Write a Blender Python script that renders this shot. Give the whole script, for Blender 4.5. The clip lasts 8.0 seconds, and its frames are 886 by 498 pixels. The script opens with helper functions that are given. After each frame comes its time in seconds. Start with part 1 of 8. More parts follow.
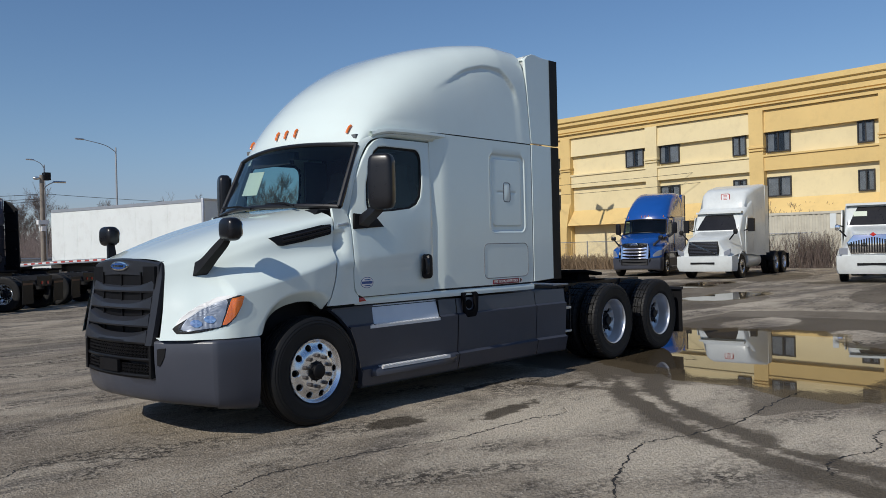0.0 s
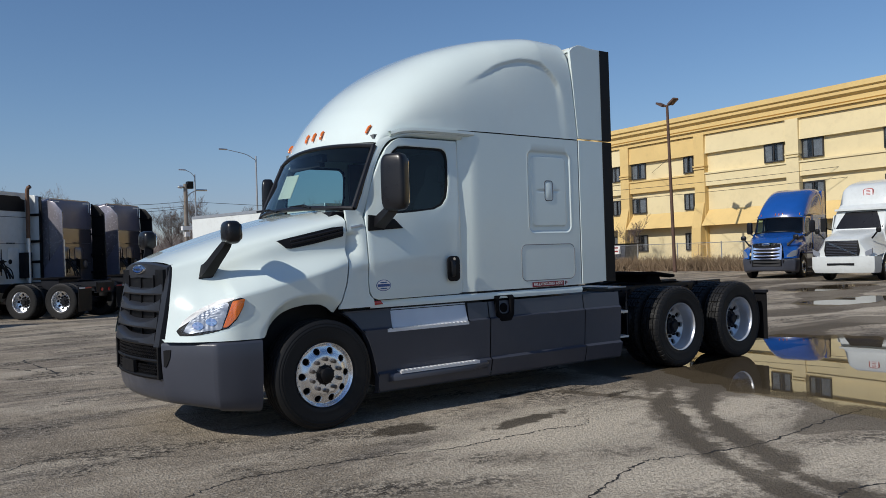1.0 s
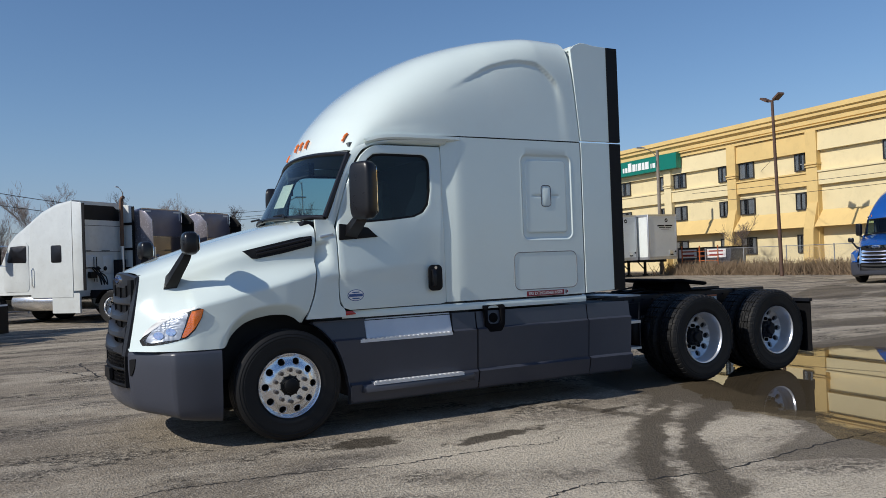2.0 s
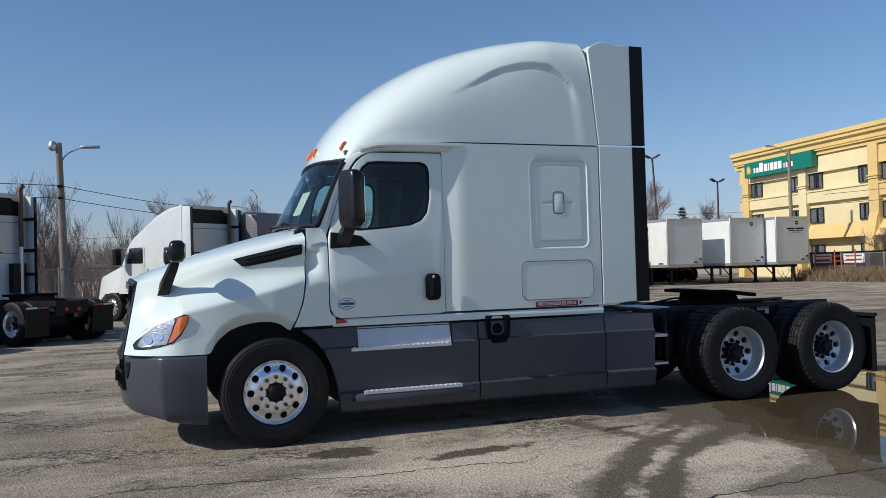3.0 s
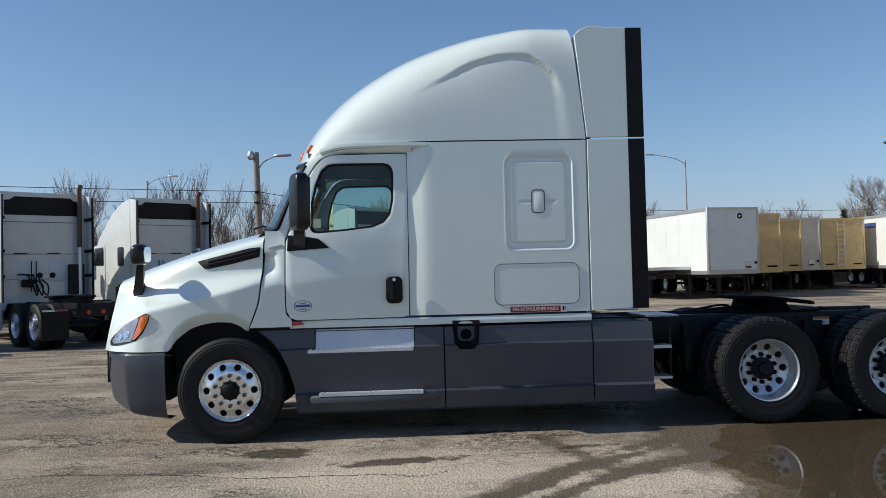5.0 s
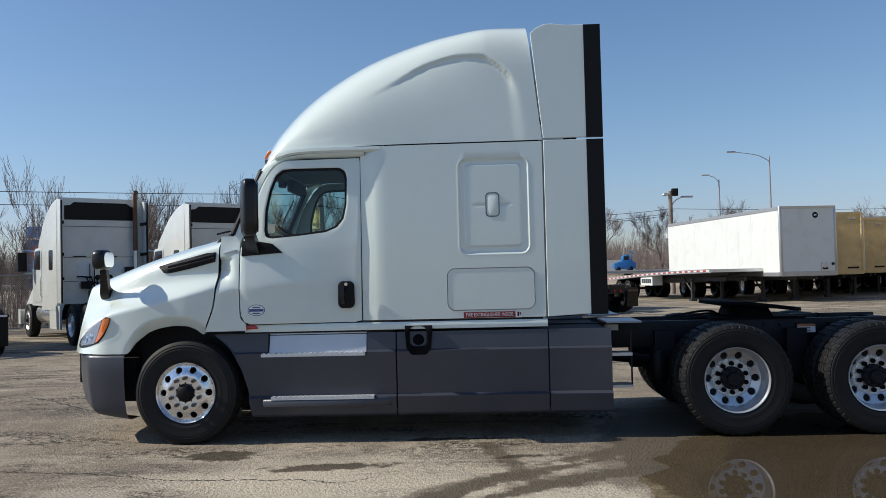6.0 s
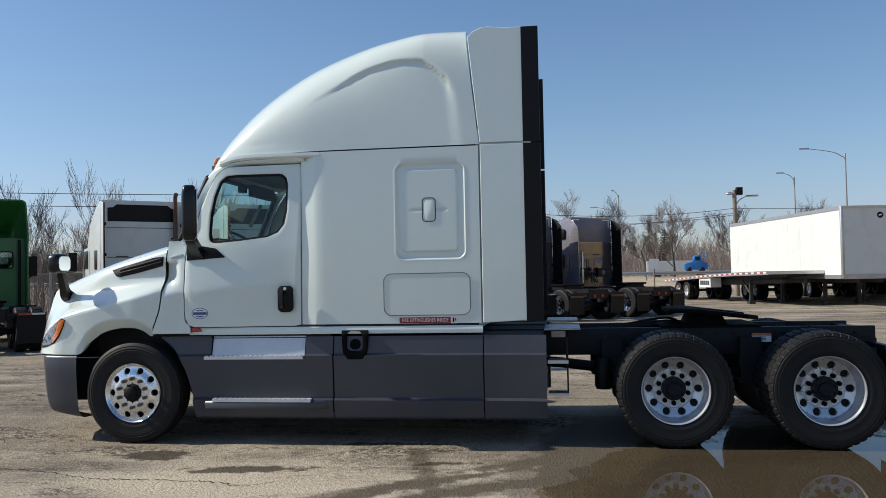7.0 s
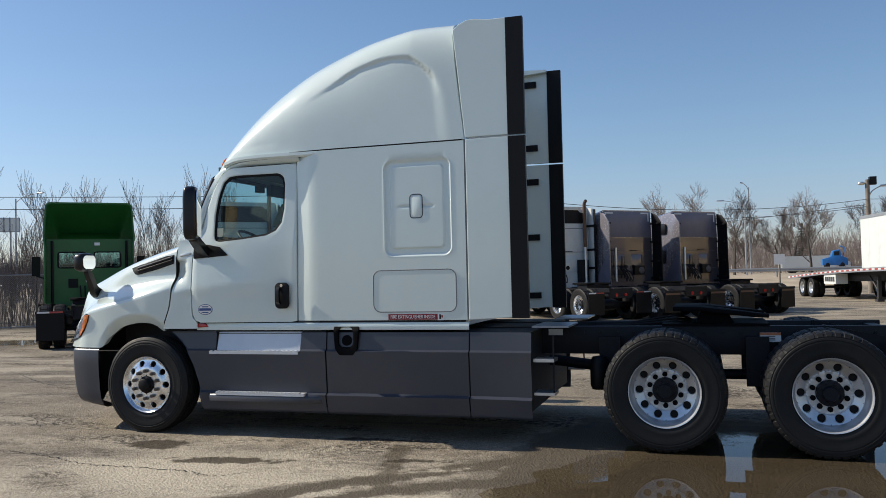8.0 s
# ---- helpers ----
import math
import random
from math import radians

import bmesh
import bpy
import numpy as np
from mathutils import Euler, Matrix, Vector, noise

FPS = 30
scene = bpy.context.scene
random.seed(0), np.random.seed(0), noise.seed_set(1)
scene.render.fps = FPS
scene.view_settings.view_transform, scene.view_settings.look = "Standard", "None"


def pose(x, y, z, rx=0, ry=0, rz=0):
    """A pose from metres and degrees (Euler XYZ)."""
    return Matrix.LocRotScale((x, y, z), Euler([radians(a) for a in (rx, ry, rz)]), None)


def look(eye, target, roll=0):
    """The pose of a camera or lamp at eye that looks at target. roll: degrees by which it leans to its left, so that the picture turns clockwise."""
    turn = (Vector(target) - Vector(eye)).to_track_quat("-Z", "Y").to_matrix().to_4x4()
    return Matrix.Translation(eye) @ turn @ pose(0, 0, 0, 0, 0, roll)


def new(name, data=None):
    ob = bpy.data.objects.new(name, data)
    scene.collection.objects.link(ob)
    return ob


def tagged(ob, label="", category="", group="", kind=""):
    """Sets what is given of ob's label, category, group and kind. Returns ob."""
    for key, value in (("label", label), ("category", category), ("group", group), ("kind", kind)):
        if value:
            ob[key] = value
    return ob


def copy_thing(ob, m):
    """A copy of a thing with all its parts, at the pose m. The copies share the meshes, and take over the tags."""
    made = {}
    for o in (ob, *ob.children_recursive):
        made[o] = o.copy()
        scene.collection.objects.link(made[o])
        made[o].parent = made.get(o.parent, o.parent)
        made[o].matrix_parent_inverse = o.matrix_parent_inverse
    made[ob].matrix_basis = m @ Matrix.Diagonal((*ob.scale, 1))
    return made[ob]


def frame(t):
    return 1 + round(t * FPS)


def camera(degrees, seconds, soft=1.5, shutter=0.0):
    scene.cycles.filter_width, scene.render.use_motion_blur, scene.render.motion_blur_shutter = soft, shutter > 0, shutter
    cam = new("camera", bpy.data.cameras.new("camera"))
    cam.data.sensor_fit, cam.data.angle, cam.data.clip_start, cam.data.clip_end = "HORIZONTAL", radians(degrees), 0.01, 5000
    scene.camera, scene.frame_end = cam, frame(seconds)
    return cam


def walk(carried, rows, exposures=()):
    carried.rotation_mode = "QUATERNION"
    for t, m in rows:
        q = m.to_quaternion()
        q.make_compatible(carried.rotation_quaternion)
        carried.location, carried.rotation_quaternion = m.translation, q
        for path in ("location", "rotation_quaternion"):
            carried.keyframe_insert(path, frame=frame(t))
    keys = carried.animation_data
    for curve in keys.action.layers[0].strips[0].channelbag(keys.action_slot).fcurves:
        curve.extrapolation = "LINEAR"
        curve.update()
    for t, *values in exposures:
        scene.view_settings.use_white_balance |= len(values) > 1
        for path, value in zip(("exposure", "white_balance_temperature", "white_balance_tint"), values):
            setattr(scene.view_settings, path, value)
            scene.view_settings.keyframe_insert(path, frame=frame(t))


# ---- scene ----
cam = camera(56.8, 8.0, soft=0.55)
PATH = [
    (0, (-4.704, -5.914, 1.606), (-3.235, -4.557, 1.601), -1.4),
    (0.5, (-4.212, -6.28, 1.598), (-2.85, -4.816, 1.598), -1.5),
    (1, (-3.623, -6.528, 1.567), (-2.411, -4.937, 1.577), -1.8),
    (1.5, (-3.019, -6.846, 1.577), (-1.918, -5.177, 1.597), -2.1),
    (2.8, (-1.336, -7.429, 1.567), (-0.595, -5.572, 1.606), -1.7),
    (3, (-1.089, -7.518, 1.604), (-0.407, -5.638, 1.646), -1.6),
    (3.5, (-0.425, -7.618, 1.596), (0.115, -5.693, 1.645), -1.4),
    (4, (0.253, -7.805, 1.58), (0.653, -5.846, 1.635), -1.4),
    (4.5, (0.903, -7.817, 1.554), (1.152, -5.833, 1.607), -1.4),
    (4.7, (1.155, -7.82, 1.572), (1.364, -5.831, 1.624), -1.5),
    (5.8, (2.624, -7.749, 1.579), (2.537, -5.752, 1.638), -1.2),
    (6, (2.881, -7.737, 1.581), (2.786, -5.74, 1.642), -1.4),
    (6.2, (3.167, -7.729, 1.592), (3.055, -5.732, 1.652), -1.35),
    (6.5, (3.597, -7.716, 1.609), (3.408, -5.726, 1.669), -1.3),
    (7, (4.236, -7.591, 1.611), (3.951, -5.612, 1.674), -1.1),
    (7.5, (4.922, -7.482, 1.601), (4.488, -5.531, 1.666), -1.0),
    (8, (5.559, -7.232, 1.576), (4.962, -5.324, 1.639), -1.3),
]
walk(cam, [(t, look(eye, target, roll)) for t, eye, target, roll in PATH],
     exposures=[(0.0, -0.17, 6450, 10), (1.5, -0.06, 6450, 10), (3.0, 0.08, 6450, 10), (4.5, 0.2, 6650, 9), (6.0, 0.28, 6800, 9), (8.0, 0.36, 7000, 9)])


# ---- sky, sun, exposure ----
world = bpy.data.worlds.new("sky")
scene.world = world
world.use_nodes = True
wn = world.node_tree
wn.nodes.clear()
sky = wn.nodes.new("ShaderNodeTexSky")
sky.sky_type = "NISHITA"
sky.sun_disc = False
sky.sun_elevation = radians(36.5)
sky.sun_rotation = radians(266.7)
sky.air_density, sky.dust_density, sky.ozone_density = 1.0, 0.4, 2.6
wbg = wn.nodes.new("ShaderNodeBackground")
wbg.inputs[1].default_value = 0.118
wout = wn.nodes.new("ShaderNodeOutputWorld")
hs = wn.nodes.new("ShaderNodeHueSaturation")
hs.inputs["Hue"].default_value = 0.506
hs.inputs["Saturation"].default_value = 1.16
even = wn.nodes.new("ShaderNodeGamma")
even.inputs[1].default_value = 0.92
wn.links.new(sky.outputs[0], even.inputs[0])
wn.links.new(even.outputs[0], hs.inputs["Color"])
tone = wn.nodes.new("ShaderNodeMix")
tone.data_type, tone.blend_type = "RGBA", "MULTIPLY"
tone.inputs[0].default_value, tone.inputs[7].default_value = 1.0, (0.9, 0.955, 0.985, 1)
wn.links.new(hs.outputs[0], tone.inputs[6])
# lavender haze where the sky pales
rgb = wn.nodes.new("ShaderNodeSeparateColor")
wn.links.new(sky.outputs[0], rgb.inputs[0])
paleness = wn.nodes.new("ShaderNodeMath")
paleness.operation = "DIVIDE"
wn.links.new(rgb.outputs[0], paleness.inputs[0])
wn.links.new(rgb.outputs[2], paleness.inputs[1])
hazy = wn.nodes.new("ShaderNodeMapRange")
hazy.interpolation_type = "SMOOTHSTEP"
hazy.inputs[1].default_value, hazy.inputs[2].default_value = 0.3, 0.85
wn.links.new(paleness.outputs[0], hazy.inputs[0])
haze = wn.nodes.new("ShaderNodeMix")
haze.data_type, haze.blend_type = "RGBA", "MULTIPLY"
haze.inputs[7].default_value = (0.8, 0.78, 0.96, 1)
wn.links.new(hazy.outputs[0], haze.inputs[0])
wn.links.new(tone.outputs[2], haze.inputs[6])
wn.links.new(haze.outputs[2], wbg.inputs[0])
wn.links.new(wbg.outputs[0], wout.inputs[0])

sun = new("sun", bpy.data.lights.new("sun", "SUN"))
sun.data.energy, sun.data.angle, sun.data.color = 4.0, radians(0.53), (1.0, 0.95, 0.86)
sun.matrix_world = look((-28, -1.6, 20.8), (0, 0, 0))


# ---- geometry helpers ----
def mesh_object(name, verts, faces, mat, parent=None, label="", smooth=40):
    me = bpy.data.meshes.new(name)
    me.from_pydata(verts, [], faces)
    return finish(name, me, mat, parent, label, smooth)


def finish(name, me, mat, parent=None, label="", smooth=40):
    for m in (mat if isinstance(mat, (list, tuple)) else [mat]):
        me.materials.append(m)
    if smooth:
        me.shade_smooth()
        me.set_sharp_from_angle(angle=radians(smooth))
    ob = new(name, me)
    if parent is not None:
        ob.parent = parent
    if label:
        tagged(ob, label)
    return ob


def part(name, bm, mat, parent=None, label="", smooth=40, flip=True):
    """One bmesh as one mesh object under a thing or a part."""
    if flip:
        bmesh.ops.recalc_face_normals(bm, faces=bm.faces[:])
    me = bpy.data.meshes.new(name)
    bm.to_mesh(me)
    bm.free()
    return finish(name, me, mat, parent, label, smooth)


def thing(name, label, category, group="", m=None, kind=""):
    ob = new(name)
    ob.empty_display_size = 0.2
    if m is not None:
        ob.matrix_basis = m
    return tagged(ob, label, category, group, kind)


def bevel(bm, w, seg=2, angle=30):
    es = [e for e in bm.edges if len(e.link_faces) == 2 and e.calc_face_angle(0) > radians(angle)]
    if es and w > 0:
        bmesh.ops.bevel(bm, geom=es, offset=w, segments=seg, profile=0.5, affect="EDGES", clamp_overlap=True)
    return bm


def box(x0, y0, z0, x1, y1, z1, bev=0.0, seg=2, bm=None):
    b = bmesh.new()
    vs = [b.verts.new(p) for p in ((x0, y0, z0), (x1, y0, z0), (x1, y1, z0), (x0, y1, z0), (x0, y0, z1), (x1, y0, z1), (x1, y1, z1), (x0, y1, z1))]
    for f in ((0, 3, 2, 1), (4, 5, 6, 7), (0, 1, 5, 4), (1, 2, 6, 5), (2, 3, 7, 6), (3, 0, 4, 7)):
        b.faces.new([vs[i] for i in f])
    bevel(b, bev, seg)
    return merge(bm, b)


def merge(bm, b):
    """Adds b to bm, and returns bm; with no bm, b itself."""
    if bm is None:
        return b
    me = bpy.data.meshes.new("tmp")
    b.to_mesh(me)
    b.free()
    bm.from_mesh(me)
    bpy.data.meshes.remove(me)
    return bm


AX = {"x": lambda a, b, c: (c, a, b), "y": lambda a, b, c: (a, c, b), "z": lambda a, b, c: (a, b, c)}


def prism(poly, axis, a0, a1, bev=0.0, seg=2, bm=None):
    """A polygon in the two other axes, drawn out along axis from a0 to a1."""
    b = bmesh.new()
    lo = [b.verts.new(AX[axis](p, q, a0)) for p, q in poly]
    hi = [b.verts.new(AX[axis](p, q, a1)) for p, q in poly]
    b.faces.new(lo)
    b.faces.new(hi[::-1])
    n = len(poly)
    for i in range(n):
        b.faces.new((lo[i], hi[i], hi[(i + 1) % n], lo[(i + 1) % n]))
    bmesh.ops.recalc_face_normals(b, faces=b.faces[:])
    bevel(b, bev, seg)
    return merge(bm, b)


def loft(rows, closed=True, caps=True, bm=None):
    """Rows of points, equally many each, joined into a skin."""
    b = bmesh.new()
    vs = [[b.verts.new(p) for p in r] for r in rows]
    n = len(rows[0])
    for r0, r1 in zip(vs, vs[1:]):
        for i in range(n if closed else n - 1):
            j = (i + 1) % n
            b.faces.new((r0[i], r0[j], r1[j], r1[i]))
    if caps and closed:
        b.faces.new(vs[0][::-1])
        b.faces.new(vs[-1])
    return merge(bm, b)


def lathe(profile, axis="y", c=(0, 0, 0), seg=48, bm=None, ring=False):
    """Profile points (radius, along), turned round axis through c."""
    rows = []
    for k in range(seg):
        a = 2 * math.pi * k / seg
        row = []
        for r, h in profile:
            p = AX[axis](r * math.cos(a), r * math.sin(a), h)
            row.append((p[0] + c[0], p[1] + c[1], p[2] + c[2]))
        rows.append(row)
    b = bmesh.new()
    vs = [[b.verts.new(p) for p in r] for r in rows]
    n = len(profile)
    for k in range(seg):
        r0, r1 = vs[k], vs[(k + 1) % seg]
        for i in range(n if ring else n - 1):
            j = (i + 1) % n
            b.faces.new((r0[i], r0[j], r1[j], r1[i]))
    bmesh.ops.remove_doubles(b, verts=b.verts[:], dist=1e-5)
    return merge(bm, b)


def cyl(axis, c, r, a0, a1, seg=24, bev=0.0, bm=None, r2=None):
    """A bar round c (the two other axes), from a0 to a1 along axis."""
    r2 = r if r2 is None else r2
    poly = [(math.cos(2 * math.pi * k / seg), math.sin(2 * math.pi * k / seg)) for k in range(seg)]
    rows = [[AX[axis](c[0] + rr * p, c[1] + rr * q, a) for p, q in poly] for rr, a in ((r, a0), (r2, a1))]
    b = loft(rows)
    bmesh.ops.recalc_face_normals(b, faces=b.faces[:])
    bevel(b, bev, 2)
    return merge(bm, b)


def tube(points, r, seg=8, bm=None, taper=1.0):
    """A round bar along points."""
    pts = [Vector(p) for p in points]
    rows, n = [], len(pts)
    side = None
    for i, p in enumerate(pts):
        d = (pts[min(i + 1, n - 1)] - pts[max(i - 1, 0)]).normalized()
        if side is None:
            side = d.orthogonal().normalized()
        side = (side - d * side.dot(d)).normalized()
        up = d.cross(side)
        rr = r * (1 + (taper - 1) * i / max(n - 1, 1))
        rows.append([tuple(p + rr * (math.cos(a) * side + math.sin(a) * up)) for a in (2 * math.pi * k / seg for k in range(seg))])
    return loft(rows, bm=bm)


def lerp(x, xs, ys):
    return float(np.interp(x, xs, ys))


def curve(x, xs, ys):
    """A smooth line through the points, without overshoot."""
    i = max(0, min(len(xs) - 2, int(np.searchsorted(xs, x) - 1)))
    if x <= xs[0] or x >= xs[-1]:
        return float(np.interp(x, xs, ys))
    def slope(k):
        if k in (0, len(xs) - 1):
            j = min(max(k, 1), len(xs) - 1)
            return (ys[j] - ys[j - 1]) / (xs[j] - xs[j - 1])
        a, b = (ys[k] - ys[k - 1]) / (xs[k] - xs[k - 1]), (ys[k + 1] - ys[k]) / (xs[k + 1] - xs[k])
        return 0.0 if a * b <= 0 else 2 * a * b / (a + b)
    h = xs[i + 1] - xs[i]
    t = (x - xs[i]) / h
    return (2 * t ** 3 - 3 * t * t + 1) * ys[i] + (t ** 3 - 2 * t * t + t) * h * slope(i) + (3 * t * t - 2 * t ** 3) * ys[i + 1] + (t ** 3 - t * t) * h * slope(i + 1)


def smooth01(a):
    a = min(1.0, max(0.0, a))
    return a * a * (3 - 2 * a)


def spline(pts, n):
    """n points along a smooth curve through pts."""
    p = [Vector(q) for q in pts]
    p = [2 * p[0] - p[1]] + p + [2 * p[-1] - p[-2]]
    segs = len(p) - 3
    out = []
    for k in range(n):
        u = k / (n - 1) * segs
        i = min(int(u), segs - 1)
        t = u - i
        a, b, c, d = p[i:i + 4]
        out.append(0.5 * (2 * b + (c - a) * t + (2 * a - 5 * b + 4 * c - d) * t * t + (3 * b - a - 3 * c + d) * t ** 3))
    return out


def round_rect(x0, z0, x1, z1, r, k=6):
    out = []
    for cx, cz, a in ((x1 - r, z1 - r, 0), (x0 + r, z1 - r, 90), (x0 + r, z0 + r, 180), (x1 - r, z0 + r, 270)):
        for i in range(k + 1):
            t = radians(a + 90 * i / k)
            out.append((cx + r * math.cos(t), cz + r * math.sin(t)))
    return out


def resample(poly, n):
    """n points evenly along a closed outline, from its first point."""
    p = np.array(list(poly) + [poly[0]], float)
    d = np.r_[0, np.cumsum(np.hypot(*np.diff(p, axis=0).T))]
    s = np.linspace(0, d[-1], n, endpoint=False)
    return list(zip(np.interp(s, d, p[:, 0]), np.interp(s, d, p[:, 1])))


def by_angle(poly, n, c):
    """n points of a closed outline at even angles round c (for star-shaped outlines)."""
    p = np.array(resample(poly, 720))
    a = np.arctan2(p[:, 1] - c[1], p[:, 0] - c[0])
    o = np.argsort(a)
    want = np.linspace(-math.pi, math.pi, n, endpoint=False)
    aa = np.r_[a[o] - 2 * math.pi, a[o], a[o] + 2 * math.pi]
    px, pz = np.tile(p[o, 0], 3), np.tile(p[o, 1], 3)
    return list(zip(np.interp(want, aa, px), np.interp(want, aa, pz)))


def panel(outer, inner, y_of, thick=0.03, rings=8, n=96, c=None, crown=0.004):
    """A skin in x and z between two outlines (or filling one), at y_of(x, z), with its edge turned in by thick."""
    if c is None:
        q = np.array(inner if inner else outer)
        c = tuple((q.max(0) + q.min(0)) / 2)
    o = by_angle(outer, n, c)
    i = by_angle(inner, n, c) if inner else [c] * n
    rows = [[(x, y_of(x, z) + thick, z) for x, z in o]]
    for k in range(rings + 1):
        f = k / rings
        g = crown if k == 0 or (inner and k == rings) else 0.0
        shrink = 0.004 if k == 1 else 0
        rows.append([(a + (b - a) * (f if k != 1 else min(f, 0.02) + 0) , 0, d + (e - d) * (f if k != 1 else min(f, 0.02))) for (a, d), (b, e) in zip(o, i)])
        rows[-1] = [(x, y_of(x, z) + g, z) for x, _, z in rows[-1]]
    if inner:
        rows.append([(x, y_of(x, z) + thick, z) for x, z in i])
    b = loft(rows, caps=False)
    if not inner:
        bmesh.ops.remove_doubles(b, verts=b.verts[:], dist=1e-5)
    return b


# ---- materials ----
def mat_base(name, rough=0.5, metal=0.0, color=(0.5, 0.5, 0.5), coat=0.0, spec=0.5):
    m = bpy.data.materials.new(name)
    m.use_nodes = True
    b = m.node_tree.nodes["Principled BSDF"]
    b.inputs["Base Color"].default_value = (*color, 1)
    b.inputs["Roughness"].default_value = rough
    b.inputs["Metallic"].default_value = metal
    b.inputs["Coat Weight"].default_value = coat
    b.inputs["Coat Roughness"].default_value = 0.04
    b.inputs["Specular IOR Level"].default_value = spec
    return m, m.node_tree, b


def add(nt, kind, **inputs):
    n = nt.nodes.new(kind)
    for k, v in inputs.items():
        n.inputs[k.replace("_", " ")].default_value = v
    return n


def noise_of(nt, scale, detail=4, rough=0.6, vec=None, stretch=None, distortion=0.0):
    if vec is None:
        vec = nt.nodes.new("ShaderNodeNewGeometry").outputs["Position"]
    if stretch:
        mp = nt.nodes.new("ShaderNodeMapping")
        mp.inputs["Scale"].default_value = stretch
        nt.links.new(vec, mp.inputs[0])
        vec = mp.outputs[0]
    n = add(nt, "ShaderNodeTexNoise", Scale=scale, Detail=detail, Roughness=rough, Distortion=distortion)
    nt.links.new(vec, n.inputs["Vector"])
    return n.outputs["Fac"]


def ramp(nt, fac, stops):
    r = nt.nodes.new("ShaderNodeValToRGB")
    e = r.color_ramp.elements
    while len(e) < len(stops):
        e.new(0.5)
    for el, (p, c) in zip(e, stops):
        el.position = p
        el.color = (*c, 1) if isinstance(c, tuple) else (c, c, c, 1)
    nt.links.new(fac, r.inputs[0])
    return r.outputs[0]


def mix(nt, fac, a, b, mode="MIX"):
    n = nt.nodes.new("ShaderNodeMix")
    n.data_type, n.blend_type = "RGBA", mode
    for sock, v in ((n.inputs[0], fac), (n.inputs[6], a), (n.inputs[7], b)):
        if isinstance(v, bpy.types.NodeSocket):
            nt.links.new(v, sock)
        elif isinstance(v, tuple):
            sock.default_value = (*v, 1)
        elif sock.type == "RGBA":
            sock.default_value = (v, v, v, 1)
        else:
            sock.default_value = v
    return n.outputs[2]


def calc(nt, op, a, b=None, c=None):
    n = nt.nodes.new("ShaderNodeMath")
    n.operation = op
    for sock, v in zip(n.inputs, (a, b, c)):
        if v is None:
            continue
        if isinstance(v, bpy.types.NodeSocket):
            nt.links.new(v, sock)
        else:
            sock.default_value = v
    return n.outputs[0]


def bump(nt, bsdf, height, strength=0.3, dist=0.01):
    n = add(nt, "ShaderNodeBump", Strength=strength, Distance=dist)
    nt.links.new(height, n.inputs["Height"])
    nt.links.new(n.outputs[0], bsdf.inputs["Normal"])


def plain(name, color, rough=0.5, metal=0.0, coat=0.0, vary=0.12, scale=3.0, grain=60.0, bumpy=0.0, rvary=0.08, spec=0.5, dirt=None):
    """Paint, plastic, rubber, metal: a colour that varies at two scales, with uneven gloss and a fine relief."""
    m, nt, b = mat_base(name, rough, metal, color, coat, spec)
    big, fine = noise_of(nt, scale, 5), noise_of(nt, grain, 3)
    lo = tuple(c * (1 - vary) for c in color)
    hi = tuple(min(1.0, c * (1 + vary)) for c in color)
    col = ramp(nt, big, [(0.3, lo), (0.7, hi)])
    col = mix(nt, ramp(nt, fine, [(0.4, 0.0), (0.8, 0.35 if vary > 0.05 else 0.12)]), col, lo)
    if dirt:
        dm = ramp(nt, noise_of(nt, 1.7, 8, 0.7), [(0.5, 0.0), (0.75, dirt[1])])
        col = mix(nt, dm, col, dirt[0])
    nt.links.new(col, b.inputs["Base Color"])
    rr = nt.nodes.new("ShaderNodeMapRange")
    rr.inputs[3].default_value, rr.inputs[4].default_value = max(0.02, rough - rvary), min(1, rough + rvary)
    nt.links.new(noise_of(nt, scale * 4, 4), rr.inputs[0])
    nt.links.new(rr.outputs[0], b.inputs["Roughness"])
    if bumpy:
        bump(nt, b, fine, bumpy, 0.004)
    return m


def glass(name, tint, rough=0.0, f0=0.045):
    m = bpy.data.materials.new(name)
    m.use_nodes = True
    nt = m.node_tree
    nt.nodes.clear()
    t = nt.nodes.new("ShaderNodeBsdfTransparent")
    t.inputs[0].default_value = (*tint, 1)
    g = nt.nodes.new("ShaderNodeBsdfGlossy")
    g.inputs["Roughness"].default_value = rough
    lw = nt.nodes.new("ShaderNodeLayerWeight")
    lw.inputs[0].default_value = 0.5
    gloss = calc(nt, "MULTIPLY_ADD", calc(nt, "POWER", lw.outputs["Facing"], 5.0), 1 - f0, f0)
    mx = nt.nodes.new("ShaderNodeMixShader")
    o = nt.nodes.new("ShaderNodeOutputMaterial")
    nt.links.new(gloss, mx.inputs[0])
    nt.links.new(t.outputs[0], mx.inputs[1])
    nt.links.new(g.outputs[0], mx.inputs[2])
    nt.links.new(mx.outputs[0], o.inputs[0])
    return m


